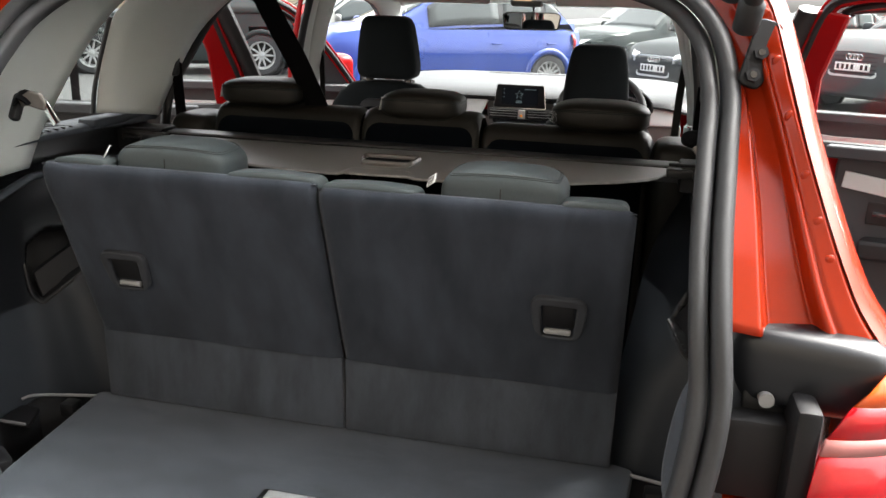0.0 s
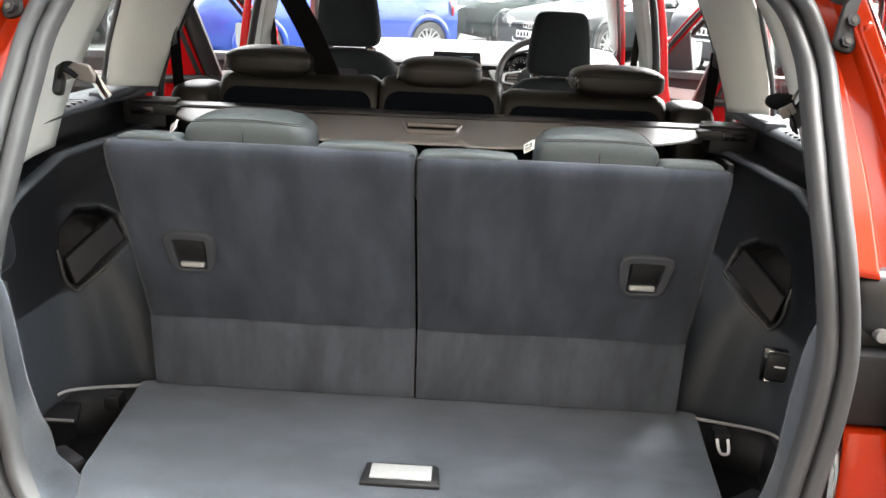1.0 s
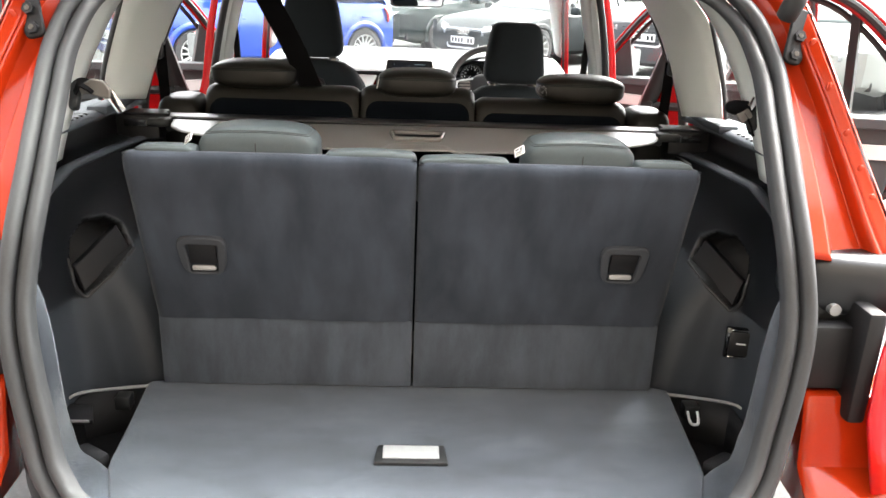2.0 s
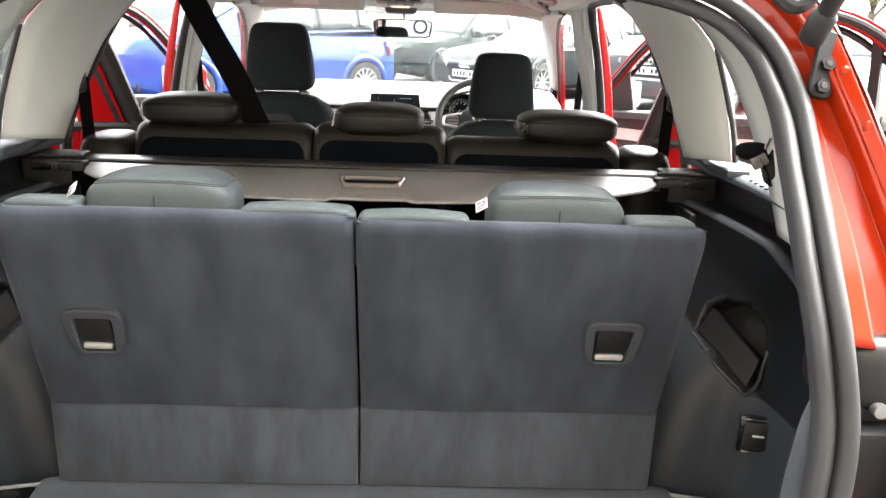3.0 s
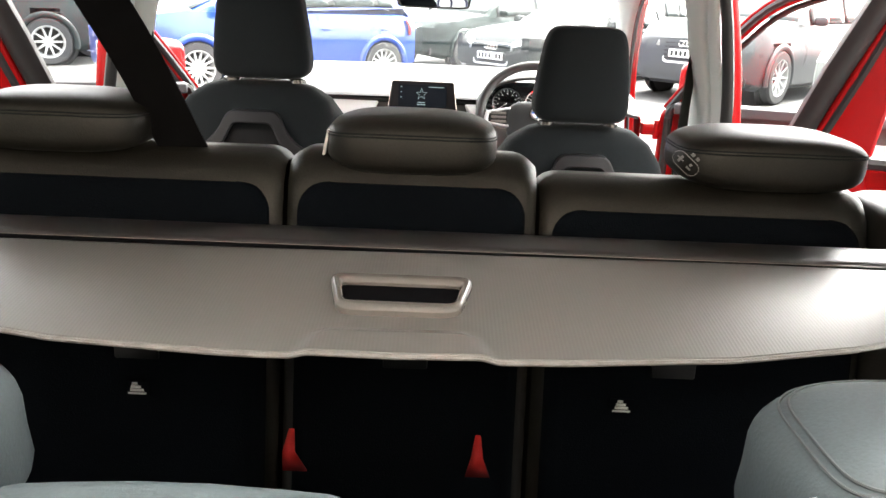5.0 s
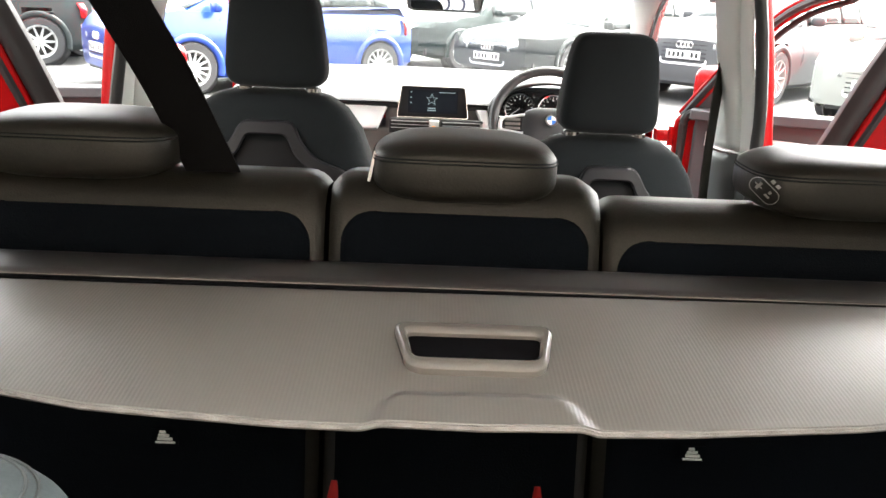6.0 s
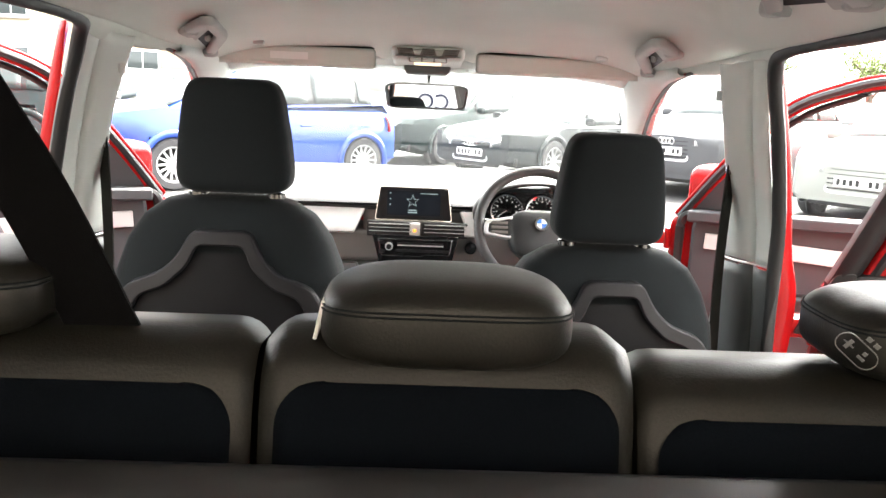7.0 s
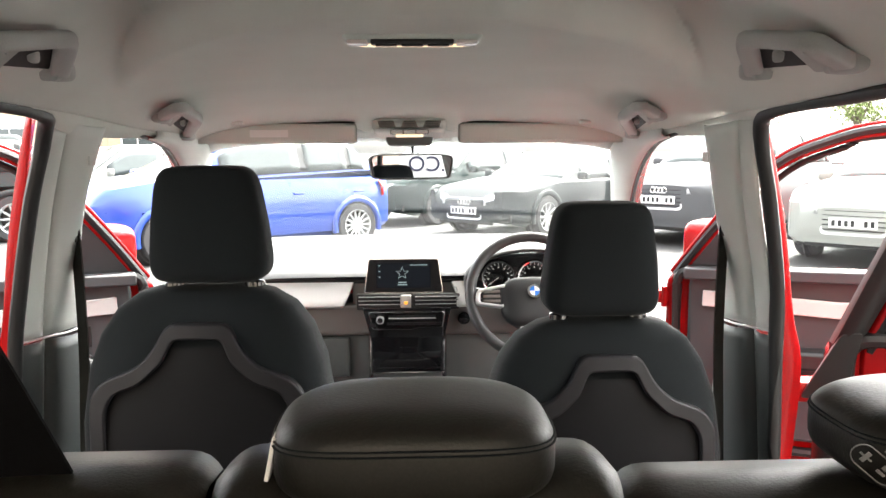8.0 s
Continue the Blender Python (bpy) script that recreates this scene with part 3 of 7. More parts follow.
def third_row_seat(s):
    seat = thing("jump_seat", (s * 0.24, 1.44, 0.62), label="upright third row seat with grey carpeted back", category="car seat", group="third row seats")
    A, B = 0.002, (0.489 if s > 0 else 0.496)
    # rear face leans back towards the tailgate: (height, y)
    up = 0.006 if s < 0 else 0.0
    prof = [(0.768, 1.424), (0.86, 1.391), (0.95, 1.359), (1.03, 1.331), (1.062, 1.3195), (1.080, 1.3130), (1.093 + up * 0.5, 1.3095), (1.102 + up, 1.3095), (1.108 + up, 1.3130), (1.112 + up, 1.3190), (1.113 + up, 1.3260), (1.107 + up, 1.3370), (0.95, 1.385), (0.80, 1.45)]
    rows = []
    for z, y in prof:
        half = []
        for k in range(33):
            u = 0.5 - 0.5 * math.cos(math.pi * k / 32)
            x = A + (B - A) * u
            e = min(u, 1 - u) * (B - A)
            d = 0.010 * max(0, 1 - e / 0.014) ** 2
            dz = -0.004 * max(0, 1 - e / 0.02) ** 2 if z > 1.03 else 0
            sag = 0.0015 * math.sin(9 * u + 3 * z)
            half.append((s * x, y + (d if y < 1.322 + (1.12 - z) * 0.35 else -d) + sag, z + dz))
        rows.append(half)
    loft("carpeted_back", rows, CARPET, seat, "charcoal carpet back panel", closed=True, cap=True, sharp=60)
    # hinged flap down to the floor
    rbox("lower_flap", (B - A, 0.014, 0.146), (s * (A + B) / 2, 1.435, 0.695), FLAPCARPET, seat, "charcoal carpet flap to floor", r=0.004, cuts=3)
    # cushion face, seen over the top of the back
    for x0, x1 in ((0.003, 0.160), (0.378, 0.478)):
        rbox("top_bolster", (x1 - x0, 0.064, 0.09), (s * (x0 + x1) / 2, 1.363, 1.073 + up), LEATHERETTE, seat, "pale grey leatherette bolster", r=0.012, seg=4, cuts=4,
             fn=lambda x, y, z: (x * (1.04 - 0.9 * z), y - 0.34 * z, z - (0.07 * (y + 0.02) if z > 0 else 0) + (0.003 * math.cos(x * 26) if z > 0.03 else 0)))
    rbox("cushion_face", (0.44, 0.07, 0.30), (s * 0.24, 1.44, 0.92), LEATHERETTE, seat, "grey leatherette seat face", r=0.02, fn=lambda x, y, z: (x, y - 0.3 * z, z))
    # headrest pushed down
    hx, hw, hz = (0.278, 0.208, 1.108) if s < 0 else (0.286, 0.198, 1.102)
    def crown(x, y, z):
        f = 1 - 0.20 * (x / 0.1) ** 4 * (1 if z > 0 else 0)
        return x, y * (1 + 0.1 * (z < 0)), z * f + 0.002 * math.cos(x * 20)
    size, at = (hw, 0.118, 0.095), (s * hx, 1.400, hz)
    hr = pillow("headrest", size, at, LEATHERETTE, seat, "pale grey leatherette headrest", e=0.46, e2=0.40, nu=40, nv=22, fn=crown)
    for lat in (47, 41):
        sweep("piping", seam_loop(size, at, 0.46, 0.40, lat, crown), disc(0.0009, 6), SEAMGREY, hr, "stitched seam", closed=True)
    rbox("front_seam", (0.0015, 0.002, 0.03), (s * hx, 1.3415, hz + 0.009), SHELL, hr, r=0)
    # care tag sewn into the seam at the corner
    tx = s * hx - hw / 2 - 0.011
    tm = Matrix.Rotation(radians(-56), 4, "Z") @ Matrix.Rotation(radians(-30), 4, "X") @ Matrix.Rotation(radians(-38), 4, "Y")
    at = Vector((tx, 1.352, hz + 0.027))
    rbox("care_tag", (0.021, 0.0016, 0.017), at, PAPER, hr, "white printed care tag", r=0.0005, m=tm)
    for u, v, w, h in ((-0.004, 0.004, 0.008, 0.004), (0.005, 0.003, 0.006, 0.005), (0.0, -0.002, 0.015, 0.003), (-0.001, -0.006, 0.012, 0.002)):
        rbox("tag_print", (w, 0.002, h), at + tm @ Vector((u, -0.0004, v)), TIPGREY, hr, r=0, m=tm)
    for dx in (-0.05, 0.05):
        cyl("post", 0.006, 0.08, Matrix.Translation((s * hx + dx, 1.415, 1.055)), CHROME, hr, n=10)
    # release handle in a moulded recess
    hx0 = 0.385
    lean = Matrix.Translation((s * hx0, 1.372, 0.915)) @ Matrix.Rotation(radians(19.4), 4, "X")
    out = round_poly([(-0.047, 0.047), (0.047, 0.047), (0.037, -0.038), (-0.037, -0.038)], 0.026, 6)
    inn = round_poly([(-0.029, 0.032), (0.029, 0.032), (0.024, -0.032), (-0.026, -0.032)], 0.007, 6)
    place = lambda u, v, d: lean @ Vector((u, -0.0105 + d, v))
    bz = frame_ring("handle_bezel", out, inn, 0.018, place, BEZEL, seat, "dark grey plastic bezel of release handle", bevel=0.005)
    plate("handle_recess", inn, 0.002, lambda u, v, d: lean @ Vector((u, 0.009 + d, v)), SHELLDARK, bz)
    rbox("release_grip", (0.050, 0.006, 0.045), lean @ Vector((0.0, -0.004, 0.0085)), SHELLDARK, bz, "black pull", r=0.003, m=lean.to_3x3().to_4x4())
    rbox("grip_tip", (0.044, 0.010, 0.0105), lean @ Vector((-0.001, -0.0055, -0.0235)), TIPGREY, bz, "satin grey grip edge", r=0.004, m=lean.to_3x3().to_4x4() @ Matrix.Rotation(radians(-30), 4, "X"))
    return seat


for s in (-1, 1):
    third_row_seat(s)

# ---- luggage cover ----
cover = thing("luggage_cover", (0, 1.8, 1.07), label="grey beige roller luggage cover with black cassette", category="luggage cover")
cas = [(0.034, -0.026), (0.037, -0.006), (0.0355, 0.003), (0.032, 0.0065), (0.026, 0.0080), (-0.010, 0.0095), (-0.016, 0.0085), (-0.0205, 0.004), (-0.022, -0.004), (-0.020, -0.024)]
sweep("cassette", [(-0.60, 1.858, 1.081), (0.60, 1.858, 1.081)], cas, CASSETTE, cover, "black cassette tube", sharp=60)
# pale strip paints the thin highlight along the cassette's rear edge
sweep("cassette_edge_glint", [(-0.58, 1.8225, 1.0855), (0.58, 1.8225, 1.0855)], disc(0.0013, 6), GRIPGREY, cover, "thin pale strip as glint on the edge")
# black strip for the shade where the sheet enters the roller
sweep("cassette_slot_shade", [(-0.56, 1.8155, 1.0850), (0.56, 1.8155, 1.0850)], disc(0.0045, 8, 0.0022), SLOTSHADE, cover, "black strip as shade in the roller slot")
EDGE = [(0.0, 1.612), (0.13, 1.616), (0.26, 1.628), (0.36, 1.650), (0.45, 1.680), (0.51, 1.712), (0.542, 1.748), (0.553, 1.795)]


def edge_y(x):
    return float(np.interp(abs(x), [p[0] for p in EDGE], [p[1] for p in EDGE]))


def sheet_z(x, y):
    f = (1.812 - y) / 0.20
    tab = max(0, 1 - max(0, abs(x) - 0.050 - 0.4 * max(0, 1.645 - y)) / 0.018) * max(0, min(1, 1 - (y - 1.640) / 0.014))
    tab = tab * tab * (3 - 2 * tab)
    return 1.0840 - 0.004 * f - 0.012 * f * f + 0.0012 * math.sin(5 * x) + 0.0038 * tab


cloth = []
cols = list(np.linspace(-0.553, -0.10, 60)) + list(np.linspace(-0.0985, 0.0985, 132)) + list(np.linspace(0.10, 0.553, 60))
steps = list(np.linspace(0, 0.70, 24)) + list(np.linspace(0.71, 1.0, 40))
for x in cols:
    y0 = edge_y(x)
    cloth.append([(x, 1.815 * (1 - j) + y0 * j, sheet_z(x, 1.815 * (1 - j) + y0 * j)) for j in steps])
loft("cover_sheet", cloth, LOADCOVER, cover, "grey beige ribbed woven sheet", solid=0.003, sharp=70)
sweep("sheet_lip", [(r[-1][0], r[-1][1] - 0.001, r[-1][2] - 0.001) for r in cloth[::2]], disc(0.0022, 6), COVEREDGE, cover, "rough cut edge of the sheet")
tilt = Matrix.Translation((0, 1.706, 1.0795)) @ Matrix.Rotation(radians(4), 4, "X")
go = round_poly([(-0.064, 0.034), (0.064, 0.034), (0.050, -0.034), (-0.050, -0.034)], 0.016, 6)
gi = round_poly([(-0.052, 0.020), (0.052, 0.020), (0.045, -0.020), (-0.045, -0.020)], 0.007, 6)
gp = frame_ring("grip", go, gi, -0.014, lambda u, v, d: tilt @ Vector((u, v, 0.0085 + d)), GRIPGREY, cover, "grey moulded grip with slot", bevel=0.005)
# the grip hole's shade is a near-black plate over the sheet
plate("grip_slot_shade", gi, -0.02, lambda u, v, d: tilt @ Vector((u, v, 0.0015 + d)), SLOTSHADE, gp)
for s in (-1, 1):
    rbox("end_block", (0.095, 0.10, 0.052), (s * 0.622, 1.822, 1.072), BLACKPLASTIC, cover, "black plastic end block in its bracket", r=0.006)
    rbox("end_slot", (0.05, 0.004, 0.016), (s * 0.622, 1.763, 1.083), PIANO, cover, r=0.002)
    rbox("end_latch", (0.05, 0.03, 0.018), (s * 0.572, 1.775, 1.084), BLACKPLASTIC, cover, r=0.004)
    rbox("guide", (0.10, 0.012, 0.006), (s * 0.60, 1.775, 1.101), SHELL, cover, r=0.002)

# ---- second row ----
def second_row_seat(x0, x1, ztop, label):
    """Back of one seat between x0 and x1, its upholstered top and the cloth inlay on the rear."""
    c, w = (x0 + x1) / 2, x1 - x0
    seat = thing("second_row_seat", (c, 2.02, 0.45), label=label, category="car seat", group="second row seats")
    prof = [(0.50, 1.83), (0.70, 1.855), (0.90, 1.895), (1.02, 1.918), (ztop - 0.055, 1.936), (ztop - 0.02, 1.945), (ztop - 0.004, 1.962), (ztop, 1.99), (ztop - 0.004, 2.03), (ztop - 0.03, 2.06), (1.0, 2.06), (0.8, 2.0), (0.50, 1.95)]
    rows = []
    for z, y in prof:
        row = []
        for k in range(29):
            u = 0.5 - 0.5 * math.cos(math.pi * k / 28)
            x = x0 + 0.001 + (w - 0.002) * u
            e = min(u, 1 - u) * w
            dz = -0.012 * max(0, 1 - e / 0.030) ** 2.4 if z > ztop - 0.04 else 0
            dy = 0.008 * max(0, 1 - e / 0.016) ** 2
            row.append((x, y + (dy if y < 1.99 else -dy), z + dz))
        rows.append(row)
    loft("backrest", rows, SEATTOP, seat, "black leatherette backrest", closed=True, cap=True, sharp=60)
    # cloth inlay on the rear
    def back(u, v, d):
        z = 0.50 + v
        ys = np.interp(z, [p[0] for p in prof[:6]], [p[1] for p in prof[:6]])
        return (c + u, ys - 0.007 + d, z)
    top = ztop - 0.030 - 0.50
    rows = []
    for a in list(np.linspace(0.06, top - 0.034, 16)) + [top - 0.032 + 0.032 * math.sin(q) for q in np.linspace(0, math.pi / 2, 10)]:
        h = w / 2 - 0.014
        near = max(0, (a - (top - 0.032)) / 0.032)
        h -= 0.032 * (1 - math.sqrt(max(0, 1 - near * near)))
        rows.append([back(b * h, a, 0.0045 * max(0, abs(b) * h - h + 0.006) / 0.006 + 0.0045 * near ** 4) for b in np.sin(np.linspace(-math.pi / 2, math.pi / 2, 21))])
    loft("cloth_inlay", rows, SEATBACK, seat, "navy black cloth inlay")
    rbox("seat_cushion", (w - 0.01, 0.46, 0.16), (c, 2.28, 0.56), FABRIC, seat, r=0.04, seg=3)
    return seat


SL = second_row_seat(-0.515, -0.143, 1.148, "black second row seat with belt across it")
SC = second_row_seat(-0.140, 0.141, 1.152, "black narrow middle second row seat")
SR = second_row_seat(0.144, 0.520, 1.131, "black second row seat behind driver")


def low_headrest(seat, x, zc, w, warn):
    def shape(px, py, pz):
        f = 1 - 0.2 * abs(px / (w / 2)) ** 3 if pz > 0 else 1 - 0.12 * abs(px / (w / 2)) ** 3
        return px, py, pz * f
    hr = pillow("headrest", (w, 0.135, 0.066), (x, 1.995, zc), SEATTOP, seat, "black leatherette headrest pushed down", e=0.5, e2=0.55, nu=44, nv=24, fn=shape)
    for lat in (13, 8):
        sweep("seam", seam_loop((w, 0.135, 0.066), (x, 1.995, zc), 0.5, 0.55, lat, shape), disc(0.0009, 5), FABRIC, hr, "dark stitched seam", closed=True)
    for dx in (-0.075, 0.075):
        cyl("post", 0.006, 0.05, Matrix.Translation((x + dx, 2.0, zc - 0.045)), CHROME, hr, n=12)
        lathe("collar", [(0.004, -0.052), (0.013, -0.05), (0.012, -0.036), (0.006, -0.034)], Matrix.Translation((x + dx, 2.0, zc + 0.012)), SILVER, hr, "pale post collar", n=14)
    if not warn:
        rbox("side_tag", (0.003, 0.014, 0.03), (x - w / 2 + 0.001, 1.965, zc), PAPER, hr, "thin white tag", r=0.0005, m=Matrix.Rotation(radians(12), 4, "Y"))
    if warn:
        # warning mark: an outline and plain bars
        base = Matrix.Translation((0.301, 1.943, 1.160)) @ Matrix.Rotation(radians(-28), 4, "Z") @ Matrix.Rotation(radians(8), 4, "X")
        pl = lambda u, v, d: base @ Vector((u, -0.004 - d, v))
        caps = lambda r: [(0.0085 * (1 if math.cos(a) > 0 else -1) + r * math.cos(a), r * math.sin(a)) for a in np.linspace(-math.pi / 2 + 0.05, math.pi * 1.5 - 0.05, 28)]
        o, i = caps(0.0085), caps(0.0078)
        tw = Matrix.Rotation(radians(-40), 2)
        o, i = [tuple(tw @ Vector(q)) for q in o], [tuple(tw @ Vector(q)) for q in i]
        wm = frame_ring("warning_mark", o, i, 0.0008, pl, TIPGREY, hr, "white printed warning symbol")
        plate("bar", [tuple(tw @ Vector(q)) for q in ((-0.012, -0.0006), (-0.003, -0.0006), (-0.003, 0.0006), (-0.012, 0.0006))], 0.0008, pl, TIPGREY, wm)
        for q0, q1 in (((-0.009, -0.004), (-0.006, 0.004)), ((0.003, -0.003), (0.009, -0.001)), ((0.004, 0.001), (0.007, 0.004)), ((0.004, 0.011), (0.008, 0.0145)), ((-0.003, 0.011), (0.001, 0.0145))):
            plate("bar", [tuple(tw @ Vector(q)) for q in (q0, (q1[0], q0[1]), q1, (q0[0], q1[1]))], 0.0008, pl, TIPGREY, wm)
    return hr


low_headrest(SL, -0.399, 1.173, 0.205, False)
low_headrest(SC, -0.002, 1.163, 0.193, False)
low_headrest(SR, 0.405, 1.160, 0.215, True)
# red release straps and a child seat anchor label low on the rear
for x0 in (-0.124, 0.085):
    mesh("release_strap", [(x0 - 0.012, 1.868, 0.80), (x0 + 0.016, 1.868, 0.80), (x0 + 0.006, 1.850, 0.835), (x0 + 0.003, 1.866, 0.855), (x0 - 0.003, 1.866, 0.855), (x0 - 0.008, 1.850, 0.835)], [(0, 1, 2, 5), (5, 2, 3, 4)], STRAPRED, SC, "red fabric release strap", solid=0.002)
for x0, seat in ((-0.298, SL), (0.245, SR)):
    lab = rbox("anchor_label", (0.026, 0.001, 0.018), (x0, 1.878, 0.892), SEATBACK, seat, "small black label with white anchor symbol", r=0)
    for dx, dz, w0, h0 in ((-0.002, 0.006, 0.006, 0.003), (-0.001, 0.002, 0.011, 0.003), (0.0, -0.002, 0.015, 0.003), (0.0, -0.006, 0.020, 0.002)):
        rbox("print", (w0, 0.001, h0), (x0 + dx, 1.877, 0.892 + dz), PAPER, lab, r=0)
for x0 in (-0.298, 0.30, -0.0):
    rbox("tether_cover", (0.05, 0.006, 0.03), (x0, 1.885, 0.94), BLACKPLASTIC, SC if x0 == 0 else (SL if x0 < 0 else SR), "black tether anchor cover", r=0.003)

for s in (-1, 1):
    bolster = thing("side_bolster", (s * 0.57, 1.98, 0.6), label="black upholstered bolster beside second row seat", category="bolster", group="side bolsters")
    pillow("pad", (0.115, 0.17, 0.5), (s * 0.575, 1.985, 0.868), SEATTOP, bolster, e=0.3, e2=0.5, fn=lambda x, y, z: (x, y, z - 0.25 * (x * s) ** 2 * 30 * (z > 0) * 0.2))
    rbox("base", (0.10, 0.2, 0.2), (s * 0.575, 2.0, 0.62), BLACKPLASTIC, bolster, r=0.02)


# ---- front seats ----
def front_seat(x, top, label):
    seat = thing("bucket_seat", (x, 2.95, 0.3), label=label, category="car seat", group="front seats")
    # backrest: half width and rear y by height below the top
    secs = [(0.000, 0.080, 2.925, 2.98), (-0.012, 0.125, 2.905, 3.00), (-0.040, 0.165, 2.885, 3.03), (-0.085, 0.195, 2.865, 3.06), (-0.15, 0.218, 2.845, 3.09), (-0.25, 0.232, 2.83, 3.11), (-0.38, 0.235, 2.825, 3.12), (-0.56, 0.225, 2.84, 3.12), (-0.64, 0.2, 2.87, 3.10)]
    rows = []
    for dz, hw, yb, yf in secs:
        row = []
        for k in range(40):
            a = 2 * math.pi * k / 40
            cx, sy = math.copysign(abs(math.cos(a)) ** 0.5, math.cos(a)), math.copysign(abs(math.sin(a)) ** 0.6, math.sin(a))
            row.append((x + hw * cx, (yb + yf) / 2 + (yf - yb) / 2 * sy, top + dz))
        rows.append(row)
    loft("backrest", rows, FABRIC, seat, "dark charcoal cloth backrest", closed=True, cap=True, sharp=75)
    # moulded shell with a stepped frame
    def rear(u, v, d):
        dz = v - top
        yb = np.interp(dz, [q[0] for q in secs[::-1]], [q[2] for q in secs[::-1]])
        return (x + u, yb - 0.010 + 0.28 * abs(u) ** 2 * 2.0 + d, v)
    o = [(-0.055, -0.058), (0.055, -0.058), (0.078, -0.105), (0.11, -0.135), (0.17, -0.158), (0.192, -0.19), (0.195, -0.50), (-0.195, -0.50), (-0.192, -0.19), (-0.17, -0.158), (-0.11, -0.135), (-0.078, -0.105)]
    i = [(-0.043, -0.085), (0.043, -0.085), (0.060, -0.125), (0.10, -0.162), (0.145, -0.178), (0.162, -0.205), (0.168, -0.475), (-0.168, -0.475), (-0.162, -0.205), (-0.145, -0.178), (-0.10, -0.162), (-0.060, -0.125)]
    O, I = round_poly([(u, top + v) for u, v in o], 0.018, 4), round_poly([(u, top + v) for u, v in i], 0.014, 4)
    sh = frame_ring("shell_frame", O, I, 0.022, lambda u, v, d: rear(u, v, d - 0.010), SHELL, seat, "dark grey moulded shell frame", bevel=0.004)
    rows = []
    for a in np.linspace(top - 0.10, top - 0.47, 14):
        hw = np.interp(top - a, [0.085, 0.125, 0.162, 0.178, 0.205, 0.475], [0.045, 0.062, 0.10, 0.145, 0.164, 0.17])
        rows.append([rear(b, a, 0.003) for b in np.linspace(-hw, hw, 13)])
    loft("shell_panel", rows, SHELLPANEL, sh, "dark grey shell panel")
    sweep("net_edge", [(x - 0.165, 2.80, top - 0.33), (x, 2.775, top - 0.335), (x + 0.165, 2.80, top - 0.33)], disc(0.006, 6), SHELL, seat, "edge of map net")
    # headrest
    hz = top + 0.115
    hx = x + (0.013 if x < 0 else -0.007)
    def shape(px, py, pz):
        t = (pz + 0.105) / 0.21
        return px * (1.04 - 0.27 * max(0, t - 0.1) ** 1.6), py * (1.1 - 0.25 * t) + 0.02 * (1 - t) - 0.01, pz
    hr = pillow("headrest", (0.211, 0.115, 0.215), (hx, 2.935, hz), FABRIC, seat, "charcoal cloth headrest", e=0.28, e2=0.42, nu=44, nv=26, fn=shape)
    for dx in (-0.075, 0.075):
        cyl("post", 0.0065, 0.06, Matrix.Translation((hx + dx, 2.945, top + 0.012)), CHROME, hr, n=12)
        lathe("collar", [(0.005, 0.0), (0.020, 0.001), (0.019, 0.009), (0.008, 0.011)], Matrix.Translation((hx + dx, 2.945, top - 0.004)), PIANO, hr, "black post collar", n=16)
    rbox("seat_cushion", (0.48, 0.52, 0.17), (x, 3.32, 0.52), FABRIC, seat, r=0.05, seg=3)
    rbox("seat_base", (0.42, 0.48, 0.2), (x, 3.3, 0.36), BLACKPLASTIC, seat, r=0.03)
    return seat


front_seat(-0.389, 1.118, "charcoal cloth front passenger seat with moulded shell")
front_seat(0.360, 1.047, "charcoal cloth driver seat set lower")

# ---- belts ----
def belt(name, pts, width, side, label, parent=None, thick=0.0016, cloth=None):
    w = width / 2
    return sweep(name, pts, [(-w, -thick), (w, -thick), (w, thick), (-w, thick)], cloth or BELT, parent, label, up=side)


mb = thing("middle_seat_belt", (-0.26, 1.95, 1.15), label="black seat belt stretched from roof to middle seat", category="seat belt")
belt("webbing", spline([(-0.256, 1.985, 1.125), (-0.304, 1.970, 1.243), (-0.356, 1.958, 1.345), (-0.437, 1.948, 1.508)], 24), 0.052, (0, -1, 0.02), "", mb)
rbox("roof_outlet", (0.075, 0.045, 0.016), (-0.437, 1.948, 1.506), PILLAR, mb, "pale outlet in roof lining", r=0.005)

# ---- roof lining and pillar trims ----
def both(pts):
    """Right half polyline, from the side to the middle, carried on over the left half."""
    return [Vector(p) for p in pts] + [Vector((-p[0], p[1], p[2])) for p in pts[-2::-1]]


rear_line = both(spline([(0.606, 1.175, 1.03), (0.606, 1.245, 1.115), (0.603, 1.31, 1.21), (0.590, 1.375, 1.30), (0.555, 1.43, 1.365), (0.48, 1.49, 1.42), (0.3, 1.545, 1.452), (0, 1.56, 1.462)], 26))
front_line = both(spline([(0.672, 1.49, 1.06), (0.664, 1.525, 1.125), (0.648, 1.575, 1.20), (0.630, 1.625, 1.27), (0.598, 1.705, 1.36), (0.53, 1.80, 1.440), (0.3, 1.85, 1.488), (0, 1.86, 1.498)], 26))
hood = thing("rear_roof_trim", (0, 1.7, 1.47), label="pale grey trim round rear pillars and roof end", category="interior trim")
rows = []
for k in range(9):
    f = k / 8
    rows.append([(a * (1 - f) + b * f) + (Vector((0.0, 0, 0.010)) + Vector((a.x * 0.03, 0, 0))) * math.sin(math.pi * f) for a, b in zip(rear_line, front_line)])
loft("pillar_trim", rows, PILLAR, hood, solid=0.004)


